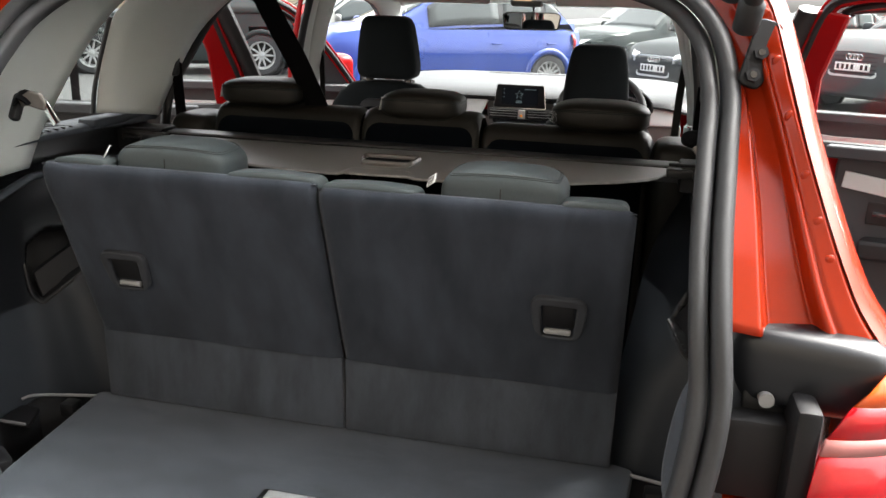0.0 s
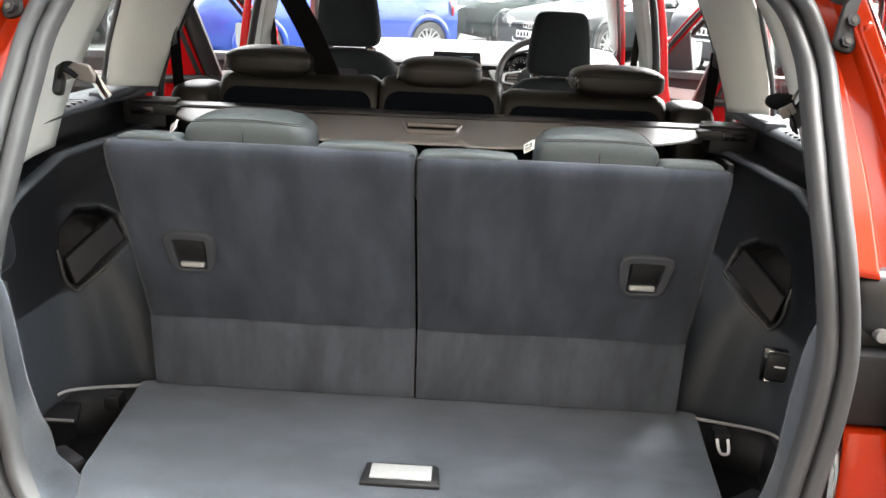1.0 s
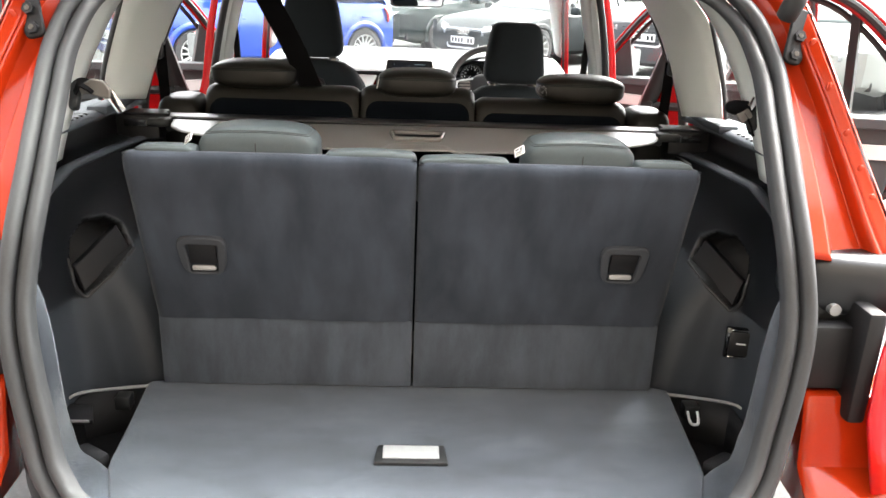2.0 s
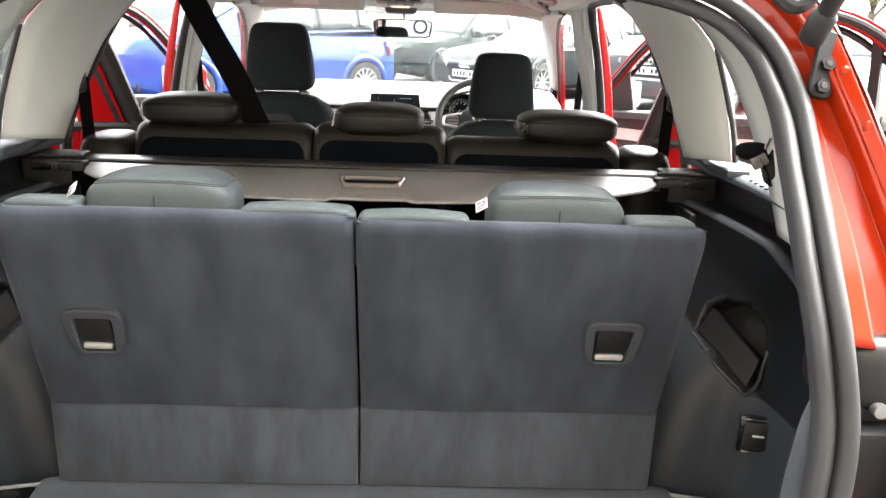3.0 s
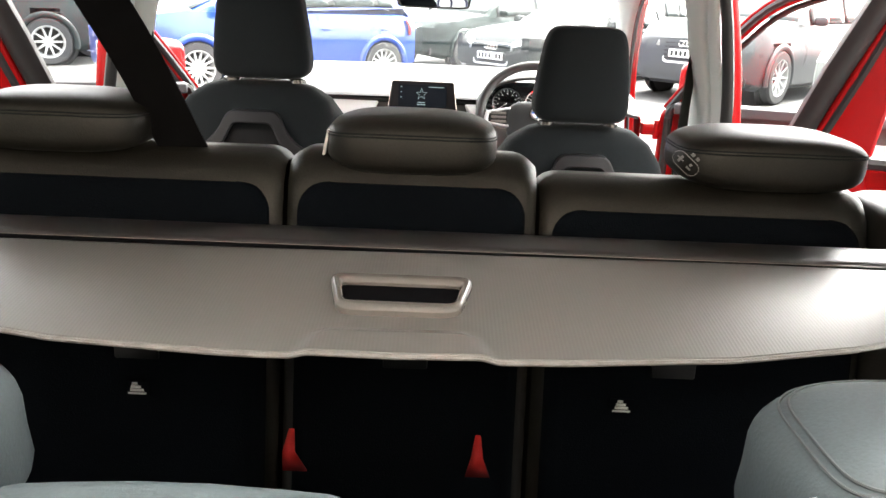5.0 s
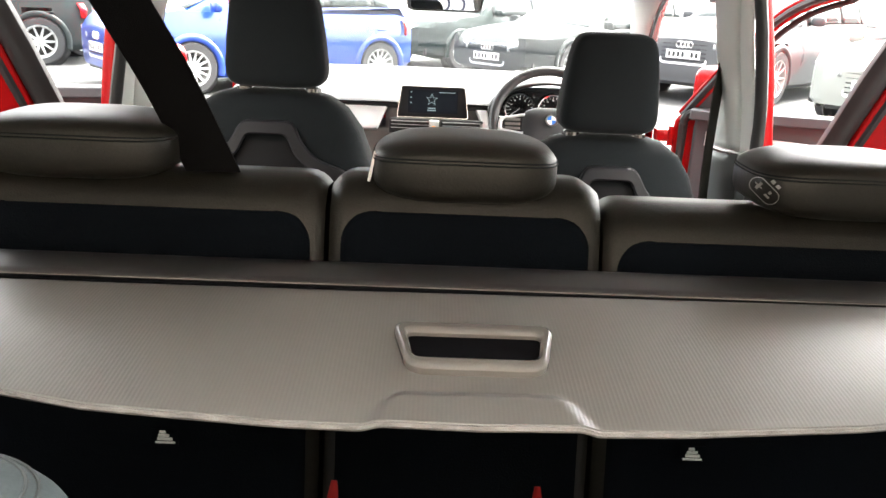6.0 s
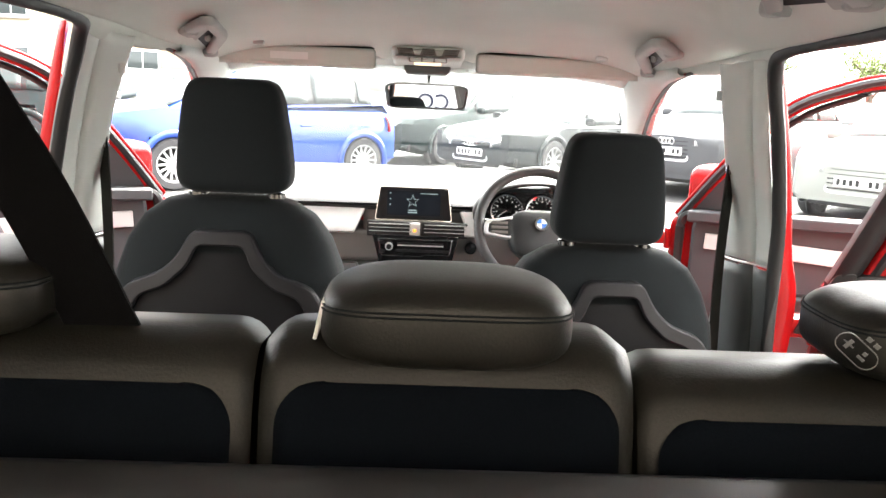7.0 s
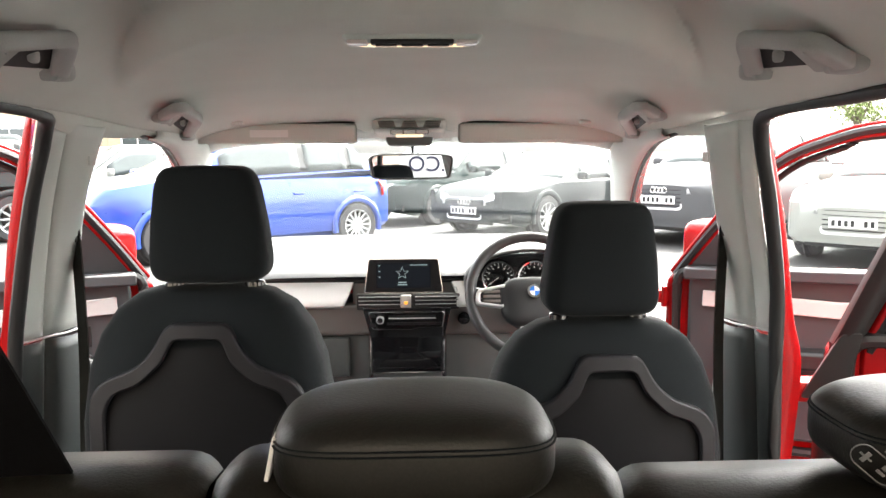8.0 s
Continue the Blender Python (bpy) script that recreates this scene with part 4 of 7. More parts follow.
def lining_z(x, y):
    z = np.interp(y, [1.86, 2.1, 2.55, 2.9, 3.2, 3.5, 3.82], [1.498, 1.512, 1.517, 1.513, 1.500, 1.472, 1.435])
    e = np.interp(y, [1.86, 2.3, 3.1, 3.5, 3.82], [0.53, 0.585, 0.60, 0.595, 0.60])
    u = abs(x) / e
    z -= 0.018 * u ** 2 + np.interp(y, [1.86, 2.4, 3.2, 3.82], [0.035, 0.062, 0.07, 0.03]) * u ** 7
    # shallow recess that ends in a step curving from the lamp towards the sides
    yb = float(np.interp(abs(x), [0, 0.10, 0.20, 0.32, 0.42, 0.52], [2.36, 2.37, 2.45, 2.58, 2.72, 2.90]))
    rise = max(0, min(1, (y - yb + 0.50) / 0.40))
    drop = max(0, min(1, (y - yb + 0.05) / 0.07))
    z += 0.064 * rise * rise * (3 - 2 * rise) * (1 - drop * drop * (3 - 2 * drop)) * max(0, min(1, (0.54 - abs(x)) / 0.16))
    z -= 0.010 * math.exp(-((abs(x) - 0.13) / 0.03) ** 2) * max(0, (y - 3.45) / 0.35)
    return z


lining = thing("roof_lining", (0, 2.8, 1.5), label="pale grey cloth roof lining with soft recesses", category="ceiling", kind="structure")
rows = []
for y in np.linspace(1.862, 3.82, 240):
    e = np.interp(y, [1.86, 2.3, 3.1, 3.5, 3.82], [0.53, 0.585, 0.60, 0.595, 0.60])
    rows.append([(x, y, lining_z(x, y)) for x in np.linspace(-e, e, 121)])
loft("lining_sheet", rows, HEADLINER, lining, solid=0.003)
rows = []
for f in np.linspace(0, 1, 5):
    rows.append([(x * (1 + 0.05 * f), 3.815 + 0.11 * f, lining_z(x, 3.815) * (1 - f) + (1.392 - 0.03 * abs(x / 0.6) ** 6) * f) for x in np.linspace(-0.60, 0.60, 25)])
loft("header_trim", rows, PILLAR, lining, solid=0.003)
for s in (-1, 1):
    rows = []
    for y in np.linspace(1.86, 3.62, 40):
        e = np.interp(y, [1.86, 2.3, 3.1, 3.5, 3.82], [0.53, 0.585, 0.60, 0.595, 0.60])
        zz = np.interp(y, [1.86, 2.2, 2.35, 2.78, 2.88, 3.1, 3.3, 3.5, 3.62], [1.42, 1.40, 1.432, 1.430, 1.400, 1.395, 1.398, 1.378, 1.35])
        xx = np.interp(y, [1.86, 2.35, 2.8, 3.3, 3.62], [0.56, 0.60, 0.615, 0.612, 0.64])
        rows.append([(s * (e - 0.006), y, lining_z(e - 0.006, y) - 0.002), (s * (e * 0.4 + xx * 0.6), y, (lining_z(e, y) * 0.35 + zz * 0.65)), (s * xx, y, zz), (s * (xx + 0.025), y, zz + 0.02)])
    loft("edge_trim", rows, HEADLINER, lining, solid=0.003)


def strip(name, a, b, material, parent, label="", n=14, bulge=0.006, toward=(0, 0, 0), **kw):
    """A padded band between two edge lines."""
    A, B = spline(a, n), spline(b, n)
    rows = []
    for p, q in zip(A, B):
        row = []
        for k in range(7):
            f = k / 6
            c = p * (1 - f) + q * f
            d = np.array(toward, float) - c
            d[1] *= 0.15
            d /= max(np.linalg.norm(d), 1e-6)
            row.append(tuple(c + d * bulge * math.sin(math.pi * f) ** 0.6))
        rows.append(row)
    return loft(name, rows, material, parent, label, **kw)


for s in (-1, 1):
    X = lambda pts: [(s * x, y, z) for x, y, z in pts]
    cp = thing("c_pillar_trim", (s * 0.63, 1.9, 1.11), label="pale grey moulded trim on rear pillar", category="pillar trim", group="pillar trims")
    strip("panel", X([(0.645, 1.905, 1.112), (0.625, 1.97, 1.21), (0.600, 2.07, 1.32), (0.565, 2.25, 1.425)]), X([(0.662, 1.70, 1.142), (0.645, 1.70, 1.22), (0.605, 1.71, 1.345), (0.53, 1.80, 1.445)]), PILLAR, cp, bulge=0.02, toward=(0, 1.9, 1.2), solid=0.004)
    rbox("foot", (0.045, 0.26, 0.02), (s * 0.668, 1.80, 1.122), TRIMDARK, cp, "dark trim foot", r=0.006)
    sweep("window_seal", X(spline([(0.668, 1.695, 1.142), (0.650, 1.695, 1.22), (0.61, 1.705, 1.345)], 12)), disc(0.005, 8), RUBBER, cp, "black window edge")
    # belt reel and webbing of the outer second row seat
    rb = thing("rear_belt", (s * 0.635, 1.93, 1.1), label="black rear seat belt hanging beside pillar", category="seat belt", group="rear belts")
    rbox("guide", (0.018, 0.032, 0.050), (s * 0.616, 1.948, 1.228), BLACKPLASTIC, rb, "black plastic belt guide", r=0.008)
    belt("webbing", X(spline([(0.614, 1.953, 1.235), (0.613, 1.953, 1.18), (0.612, 1.957, 1.08), (0.612, 1.965, 0.98)], 14)), 0.024, (s * 0.35, 0.9, 0), "", rb)
    # third row belt with its tongue on the last pillar
    tb = thing("third_row_belt", (s * 0.62, 1.45, 1.2), label="black third row belt with steel tongue parked", category="seat belt", group="third row belts")
    rbox("anchor", (0.018, 0.02, 0.052), (s * 0.590, 1.387, 1.195), BLACKPLASTIC, tb, "black belt slot", r=0.008, m=Matrix.Rotation(radians(-30), 4, "X"))
    if s < 0:
        # tongue hangs out over the ledge
        belt("webbing", spline([(-0.592, 1.385, 1.205), (-0.580, 1.386, 1.218), (-0.566, 1.388, 1.214), (-0.556, 1.390, 1.206)], 12), 0.034, (0.2, -0.3, 1), "", tb)
        tg = mesh("tongue_grip", [(x, y, z) for y in (1.382, 1.392) for x, z in ((-0.584, 1.212), (-0.560, 1.226), (-0.538, 1.222), (-0.528, 1.206), (-0.531, 1.192), (-0.546, 1.194), (-0.568, 1.200), (-0.578, 1.196))], [tuple(range(8)), tuple(range(15, 7, -1))] + [(k, (k + 1) % 8, 8 + (k + 1) % 8, 8 + k) for k in range(8)], GRIPGREY, tb, "grey plastic tongue grip", bevel=0.003)
        rbox("tongue", (0.017, 0.003, 0.040), (-0.523, 1.387, 1.187), CHROME, tb, "steel belt tongue", r=0.001, m=Matrix.Rotation(radians(-32), 4, "Y"))
    else:
        # webbing folded over, tongue flat against the pillar
        pillow("webbing_fold", (0.050, 0.030, 0.026), (0.566, 1.386, 1.212), BELT, tb, "folded black webbing", e=0.8, e2=0.7, nu=18, nv=12)
        belt("webbing", spline([(0.570, 1.384, 1.205), (0.584, 1.384, 1.188), (0.594, 1.384, 1.165)], 10), 0.030, (0.9, -0.1, 0.4), "", tb)
        rbox("tongue_grip", (0.024, 0.010, 0.020), (0.572, 1.374, 1.200), GRIPGREY, tb, "grey tongue grip", r=0.004, m=Matrix.Rotation(radians(-35), 4, "Y"))
        rbox("tongue", (0.012, 0.003, 0.022), (0.583, 1.374, 1.222), CHROME, tb, "steel belt tongue", r=0.001, m=Matrix.Rotation(radians(25), 4, "Y"))
    # quarter glass
    qg = thing("quarter_window", (s * 0.70, 1.6, 1.13), label="small fixed quarter window", category="window", kind="structure")
    mesh("pane", [(s * 0.685, 1.46, 1.115), (s * 0.68, 1.72, 1.115), (s * 0.62, 1.74, 1.37), (s * 0.64, 1.62, 1.30)], [(0, 1, 2, 3)], GLASS, qg).visible_shadow = False

    # B pillar
    bp = thing("b_pillar", (s * 0.72, 3.0, 0.35), label="centre pillar with pale upper and dark lower trim", category="pillar", group="centre pillars")
    shift = 0.036 if s > 0 else 0.0
    B = lambda pts: [(s * x - shift, y, z) for x, y, z in pts]
    strip("upper_trim", B([(0.716, 3.15, 0.998), (0.698, 3.11, 1.12), (0.652, 3.06, 1.28), (0.596 + shift * 0.6, 3.03, 1.413)]), B([(0.722, 2.985, 1.012), (0.704, 2.97, 1.12), (0.664, 2.94, 1.28), (0.612 + shift * 0.6, 2.90, 1.418)]), PILLAR, bp, "pale grey upper trim", bulge=0.012, toward=(0, 3.0, 1.2), solid=0.004)
    strip("upper_return", B([(0.722, 2.985, 1.012), (0.704, 2.97, 1.12), (0.664, 2.94, 1.28), (0.612 + shift * 0.6, 2.90, 1.418)]), B([(0.742 - shift * 0.3, 2.915, 1.014), (0.722 - shift * 0.3, 2.91, 1.12), (0.682 - shift * 0.3, 2.885, 1.28), (0.628 + shift * 0.4, 2.86, 1.418)]), PILLAR, bp, bulge=0.006, toward=(0, 3.0, 1.2), solid=0.004)
    strip("lower_trim", B([(0.700, 3.19, 0.45), (0.706, 3.17, 0.75), (0.711, 3.15, 0.994)]), B([(0.725, 2.93, 0.45), (0.722, 2.95, 0.75), (0.718, 2.985, 1.008)]), LOWTRIM, bp, "dark grey lower trim", bulge=0.018, toward=(0, 3.0, 0.8), solid=0.004)
    strip("lower_return", B([(0.725, 2.93, 0.45), (0.722, 2.95, 0.75), (0.718, 2.985, 1.008)]), B([(0.75 - shift * 0.3, 2.88, 0.45), (0.745 - shift * 0.3, 2.895, 0.75), (0.738 - shift * 0.3, 2.915, 1.010)]), LOWTRIM, bp, bulge=0.008, toward=(0, 3.0, 0.8), solid=0.004)
    sweep("joint_line", B([(0.708, 3.15, 0.996), (0.705, 3.06, 1.003), (0.716, 2.985, 1.010), (0.738, 2.915, 1.012)]), disc(0.0022, 6), SILVER, bp, "pale edge of the trim joint")
    inner = B(spline([(0.715, 2.925, 0.36), (0.723, 2.925, 0.71), (0.738, 2.93, 0.93), (0.730, 2.93, 1.044), (0.722, 2.928, 1.198), (0.697, 2.920, 1.327), (0.676, 2.905, 1.43)], 24))
    outer = B(spline([(0.775, 2.945, 0.36), (0.786, 2.945, 0.71), (0.800, 2.945, 0.93), (0.776, 2.945, 1.044), (0.752, 2.940, 1.198), (0.722, 2.932, 1.327), (0.690, 2.915, 1.43)], 24))
    front = B(spline([(0.790, 3.24, 0.36), (0.800, 3.24, 0.71), (0.806, 3.22, 0.93), (0.788, 3.10, 1.044), (0.758, 3.03, 1.198), (0.724, 2.98, 1.327), (0.694, 2.96, 1.43)], 24))
    rows = []
    for a, b, c in zip(inner, outer, front):
        a, b, c = Vector(a), Vector(b), Vector(c)
        rows.append([a, a * 0.5 + b * 0.5, a * 0.1 + b * 0.9, b + (c - b) * 0.04, b + (c - b) * 0.3, c])
    loft("outer_pillar", rows, DOORRED, bp, "red painted outer pillar", solid=0.003, sharp=50)
    rbox("badge_plate", (0.004, 0.03, 0.02), (s * 0.612 - shift, 3.0, 1.35), PILLAR, bp, "small moulded mark", r=0.002)
    fb = thing("front_belt", (s * 0.66, 3.1, 1.19), label="black front seat belt with height adjuster", category="seat belt", group="front belts")
    gx = s * 0.676 - shift
    pillow("slot_mouth", (0.030, 0.050, 0.085), (s * 0.690 - shift, 3.055, 1.205), BLACKPLASTIC, fb, "black slot in the pillar trim", e=0.7, e2=0.7, nu=18, nv=12)
    belt("webbing", B(spline([(0.690, 3.075, 1.255), (0.680, 3.060, 1.225), (0.670, 3.045, 1.16), (0.664, 3.035, 0.98), (0.662, 3.01, 0.78), (0.660, 2.99, 0.60), (0.658, 2.98, 0.50)], 22)), 0.030, (s * 0.55, -0.83, 0), "", fb, cloth=BELTLIT)
    rbox("guide_tongue", (0.012, 0.030, 0.055), (gx, 3.050, 1.215), GRIPGREY, fb, "grey belt guide", r=0.005, m=Matrix.Rotation(radians(s * 14), 4, "Y"))
    sweep("buckle_stop", B([(0.648, 2.985, 0.66), (0.660, 2.975, 0.67), (0.666, 2.99, 0.645), (0.648, 2.995, 0.64)]), disc(0.004, 6), CHROME, fb)

    # A pillar
    ap = thing("a_pillar", (s * 0.75, 4.2, 1.0), label="slanted windscreen pillar with pale trim", category="pillar", group="windscreen pillars")
    strip("trim", X([(0.600, 3.30, 1.395), (0.615, 3.50, 1.372), (0.66, 3.78, 1.295), (0.715, 4.05, 1.185), (0.775, 4.32, 1.03)]), X([(0.595, 3.32, 1.42), (0.59, 3.60, 1.415), (0.605, 3.86, 1.385), (0.655, 4.06, 1.28), (0.765, 4.46, 1.06)]), PILLAR, ap, bulge=0.016, toward=(0, 3.0, 1.1), solid=0.004)
    strip("outer", X([(0.62, 3.30, 1.43), (0.645, 3.55, 1.40), (0.69, 3.82, 1.31), (0.745, 4.08, 1.195), (0.80, 4.35, 1.03)]), X([(0.61, 3.32, 1.47), (0.615, 3.60, 1.44), (0.645, 3.84, 1.39), (0.695, 4.05, 1.285), (0.80, 4.45, 1.07)]), DOORRED, ap, "red painted outer pillar", bulge=-0.01, toward=(0, 3.0, 1.1), solid=0.004)
    strip("shut_face", X([(0.600, 3.30, 1.395), (0.615, 3.50, 1.372), (0.66, 3.78, 1.295), (0.715, 4.05, 1.185), (0.775, 4.32, 1.03), (0.79, 4.30, 0.7)]), X([(0.625, 3.30, 1.43), (0.65, 3.53, 1.40), (0.695, 3.80, 1.305), (0.755, 4.07, 1.19), (0.815, 4.33, 1.03), (0.83, 4.30, 0.7)]), DOORRED, ap, bulge=0.002, toward=(0, 3.0, 1.1), solid=0.004)

    # rubber door seals
    ds = thing("door_seal", (s * 0.74, 2.5, 0.4), label="black rubber seal round rear door opening", category="seal", group="door seals")
    sweep("rubber", X(spline([(0.742 - shift * 1.3, 2.895, 0.42), (0.740 - shift * 1.3, 2.902, 0.75), (0.735 - shift * 1.3, 2.905, 0.985), (0.712 - shift * 0.9, 2.895, 1.12), (0.672 - shift * 0.65, 2.875, 1.28), (0.632 - shift * 0.4, 2.852, 1.395), (0.604, 2.78, 1.428), (0.596, 2.55, 1.436), (0.585, 2.36, 1.432), (0.605, 2.19, 1.378), (0.640, 2.07, 1.255), (0.672, 1.985, 1.11), (0.69, 2.02, 0.85), (0.72, 2.25, 0.5), (0.74, 2.4, 0.42), (0.742, 2.7, 0.41)], 110, True)), disc(0.014, 10, 0.012), BLACKPLASTIC, ds, closed=True)
    fs = thing("door_seal", (s * 0.74, 3.7, 0.4), label="black rubber seal round front door opening", category="seal", group="door seals")
    sweep("rubber", X(spline([(0.735, 3.25, 0.42), (0.725, 3.235, 0.75), (0.745, 3.215, 0.985), (0.728, 3.175, 1.12), (0.690, 3.12, 1.28), (0.650, 3.10, 1.40), (0.626, 3.20, 1.412), (0.606, 3.30, 1.398), (0.625, 3.50, 1.372), (0.668, 3.78, 1.294), (0.724, 4.05, 1.183), (0.785, 4.31, 1.02), (0.80, 4.28, 0.75), (0.80, 4.15, 0.45), (0.76, 3.7, 0.41)], 110, True)), disc(0.006, 10, 0.005), BLACKPLASTIC, fs, closed=True)

# ---- windscreen and outer skin ----
ws = thing("windscreen", (0, 4.5, 1.04), label="large clear windscreen", category="window", kind="structure")
rows = []
for k in range(10):
    f = k / 8.5
    y, z, hw = 3.86 + 0.90 * f, 1.405 - 0.375 * f - 0.03 * math.sin(math.pi * f) * -1, 0.60 + 0.20 * f
    rows.append([(x, y + 0.10 * (1 - (x / hw) ** 2) * f, z) for x in np.linspace(-hw, hw, 13)])
wp = loft("pane", rows, GLASS, ws)
wp.visible_shadow = False

body = thing("car_body", (0, 3, 0.3), label="red painted body of the car", category="car body", kind="structure")
rows = []
for y, z, hw in ((1.50, 1.53, 0.56), (1.60, 1.56, 0.60), (2.0, 1.612, 0.63), (2.6, 1.630, 0.645), (3.2, 1.600, 0.64), (3.6, 1.53, 0.63), (3.86, 1.455, 0.615)):
    rows.append([(x, y, z - 0.05 * (x / hw) ** 2 - (0.075 if y < 3.4 else 0.01) * abs(x / hw) ** 8) for x in np.linspace(-hw, hw, 25)])
loft("roof_skin", rows, RED, body, solid=0.004)
for s in (-1, 1):
    X = lambda pts: [(s * x, y, z) for x, y, z in pts]
    rows = []
    for y, x in ((1.90, 0.86), (1.6, 0.87), (1.38, 0.86)):
        rows.append([(s * x, y, 0.33), (s * (x + 0.01), y, 0.6), (s * x, y, 0.85), (s * (x - 0.012), y, 0.92), (s * (x - 0.05), y, 1.01), (s * (x - 0.095), y, 1.085)])
    loft("quarter_panel", rows[:3], RED, body, solid=0.004)
    strip("quarter_top", X([(0.79, 1.95, 1.085), (0.79, 1.6, 1.085), (0.765, 1.37, 1.085)]), X([(0.70, 1.95, 1.11), (0.70, 1.6, 1.11), (0.70, 1.40, 1.11)]), RED, body, bulge=0.002, toward=(0, 1.5, 2))
    strip("rear_pillar", X([(0.69, 1.46, 1.10), (0.67, 1.60, 1.30), (0.63, 1.78, 1.45), (0.62, 2.0, 1.49)]), X([(0.762, 1.37, 1.08), (0.712, 1.39, 1.24), (0.655, 1.44, 1.41), (0.595, 1.53, 1.53)]), RED, body, bulge=0.004, toward=(3, 1.5, 1.3), solid=0.004)
    strip("c_outer", X([(0.71, 1.80, 1.10), (0.675, 1.82, 1.28), (0.63, 1.86, 1.47)]), X([(0.70, 1.96, 1.10), (0.66, 2.06, 1.28), (0.62, 2.24, 1.47)]), DOORRED, body, bulge=0.004, toward=(3, 1.8, 1.3), solid=0.004)
    strip("roof_rail", X([(0.606, 1.9, 1.435), (0.606, 2.4, 1.44), (0.62, 2.85, 1.425), (0.615, 3.30, 1.41)]), X([(0.64, 1.9, 1.50), (0.655, 2.4, 1.52), (0.655, 2.85, 1.515), (0.635, 3.30, 1.49)]), DOORRED, body, bulge=0.004, toward=(3, 2.6, 1.3), solid=0.004)
    rbox("sill_beam", (0.14, 2.35, 0.14), (s * 0.79, 3.1, 0.35), DOORRED, body, "red painted door sill", r=0.03)
    rows = []
    for y, x, zt in ((4.32, 0.85, 0.97), (4.6, 0.875, 0.96), (5.0, 0.87, 0.93), (5.3, 0.80, 0.85), (5.45, 0.68, 0.75)):
        rows.append([(s * x, y, 0.33), (s * (x + 0.01), y, 0.6), (s * x, y, zt - 0.1), (s * (x - 0.05), y, zt)])
    loft("front_wing", rows, DOORRED, body, solid=0.004)
rows = []
for y, z, hw in ((4.80, 0.955, 0.80), (5.05, 0.935, 0.80), (5.3, 0.87, 0.74), (5.47, 0.76, 0.62), (5.5, 0.5, 0.62), (5.48, 0.3, 0.6)):
    rows.append([(x, y, z - 0.04 * (x / hw) ** 4) for x in np.linspace(-hw, hw, 15)])
loft("bonnet", rows, DOORRED, body, solid=0.004)
rbox("floor_pan", (1.50, 4.2, 0.04), (0, 3.1, 0.28), BLACKPLASTIC, body, r=0.01)
rbox("cabin_carpet", (1.40, 2.7, 0.02), (0, 3.1, 0.315), BLACKPLASTIC, body, r=0.005)
rbox("boot_pan", (1.16, 0.95, 0.03), (0, 1.42, 0.47), BLACKPLASTIC, body, r=0.005)
rbox("tunnel", (0.26, 2.2, 0.16), (0, 3.3, 0.40), BLACKPLASTIC, body, r=0.04)

# wheels of the car itself
def wheel(parent, m, r=0.325, w=0.205, spokes=10, rim_mat=None):
    """Tyre and alloy rim, axle along local z of m, outer face towards +z."""
    ty = lathe("tyre", [(r * 0.68, -w / 2), (r * 0.9, -w / 2), (r, -w * 0.36), (r, w * 0.36), (r * 0.93, w / 2), (r * 0.70, w / 2), (r * 0.68, w * 0.40)], m, RUBBERTYRE, parent, "black rubber tyre", n=30)
    lathe("rim", [(r * 0.69, w * 0.42), (r * 0.69, w * 0.49), (r * 0.64, w * 0.47), (r * 0.60, w * 0.30), (r * 0.58, -w * 0.2)], m, rim_mat or RIM, parent, "silver alloy rim", n=30)
    lathe("brake", [(r * 0.58, -w * 0.18), (0.0, -w * 0.18)], m, BLACKPLASTIC, parent, n=20)
    lathe("hub", [(r * 0.16, -w * 0.1), (r * 0.16, w * 0.36), (r * 0.10, w * 0.42), (0, w * 0.42)], m, rim_mat or RIM, parent, n=16)
    for k in range(spokes):
        a = 2 * math.pi * k / spokes
        mm = m @ Matrix.Rotation(a, 4, "Z")
        vs = [mm @ Vector(p) for p in ((r * 0.12, -0.022, w * 0.30), (r * 0.12, 0.022, w * 0.30), (r * 0.64, 0.013, w * 0.40), (r * 0.64, -0.013, w * 0.40), (r * 0.12, -0.018, w * 0.36), (r * 0.12, 0.018, w * 0.36), (r * 0.64, 0.009, w * 0.46), (r * 0.64, -0.009, w * 0.46))]
        mesh("spoke", vs, [(0, 1, 2, 3), (4, 5, 6, 7), (0, 1, 5, 4), (1, 2, 6, 5), (2, 3, 7, 6), (3, 0, 4, 7)], rim_mat or RIM, parent)


RUBBERTYRE = mat("tyre_rubber", (0.03, 0.03, 0.032), 0.8, var=0.15, vscale=8, fine=200, bump=0.2)
for s in (-1, 1):
    for y in (1.85, 4.6):
        w = thing("road_wheel", (s * 0.76, y, 0.325), label="alloy road wheel with black tyre", category="wheel", group="road wheels")
        wheel(w, Matrix.Translation((s * 0.76, y, 0.325)) @ Matrix.Rotation(radians(90 * s), 4, "Y"))

# ---- tailgate opening: seal, painted jamb, lamps ----
seal_pts = [(0.32, 1.53, 1.462), (0.49, 1.475, 1.432), (0.566, 1.415, 1.378), (0.594, 1.345, 1.30), (0.594, 1.265, 1.21), (0.592, 1.19, 1.12), (0.596, 1.13, 1.03), (0.604, 1.10, 0.94), (0.598, 1.08, 0.86), (0.580, 1.06, 0.76), (0.552, 1.035, 0.67), (0.48, 1.005, 0.615), (0.30, 0.99, 0.605)]
loop = [(0, 1.545, 1.465)] + seal_pts + [(0, 0.985, 0.602)] + [(-x, y, z) for x, y, z in seal_pts[::-1]]
ts = thing("tailgate_seal", (0, 1.0, 0.6), label="grey double lipped rubber seal round boot opening", category="seal")
ctr = Vector((0, 1.25, 1.0))
path = [Vector(p) for p in spline(loop, 150, True)]
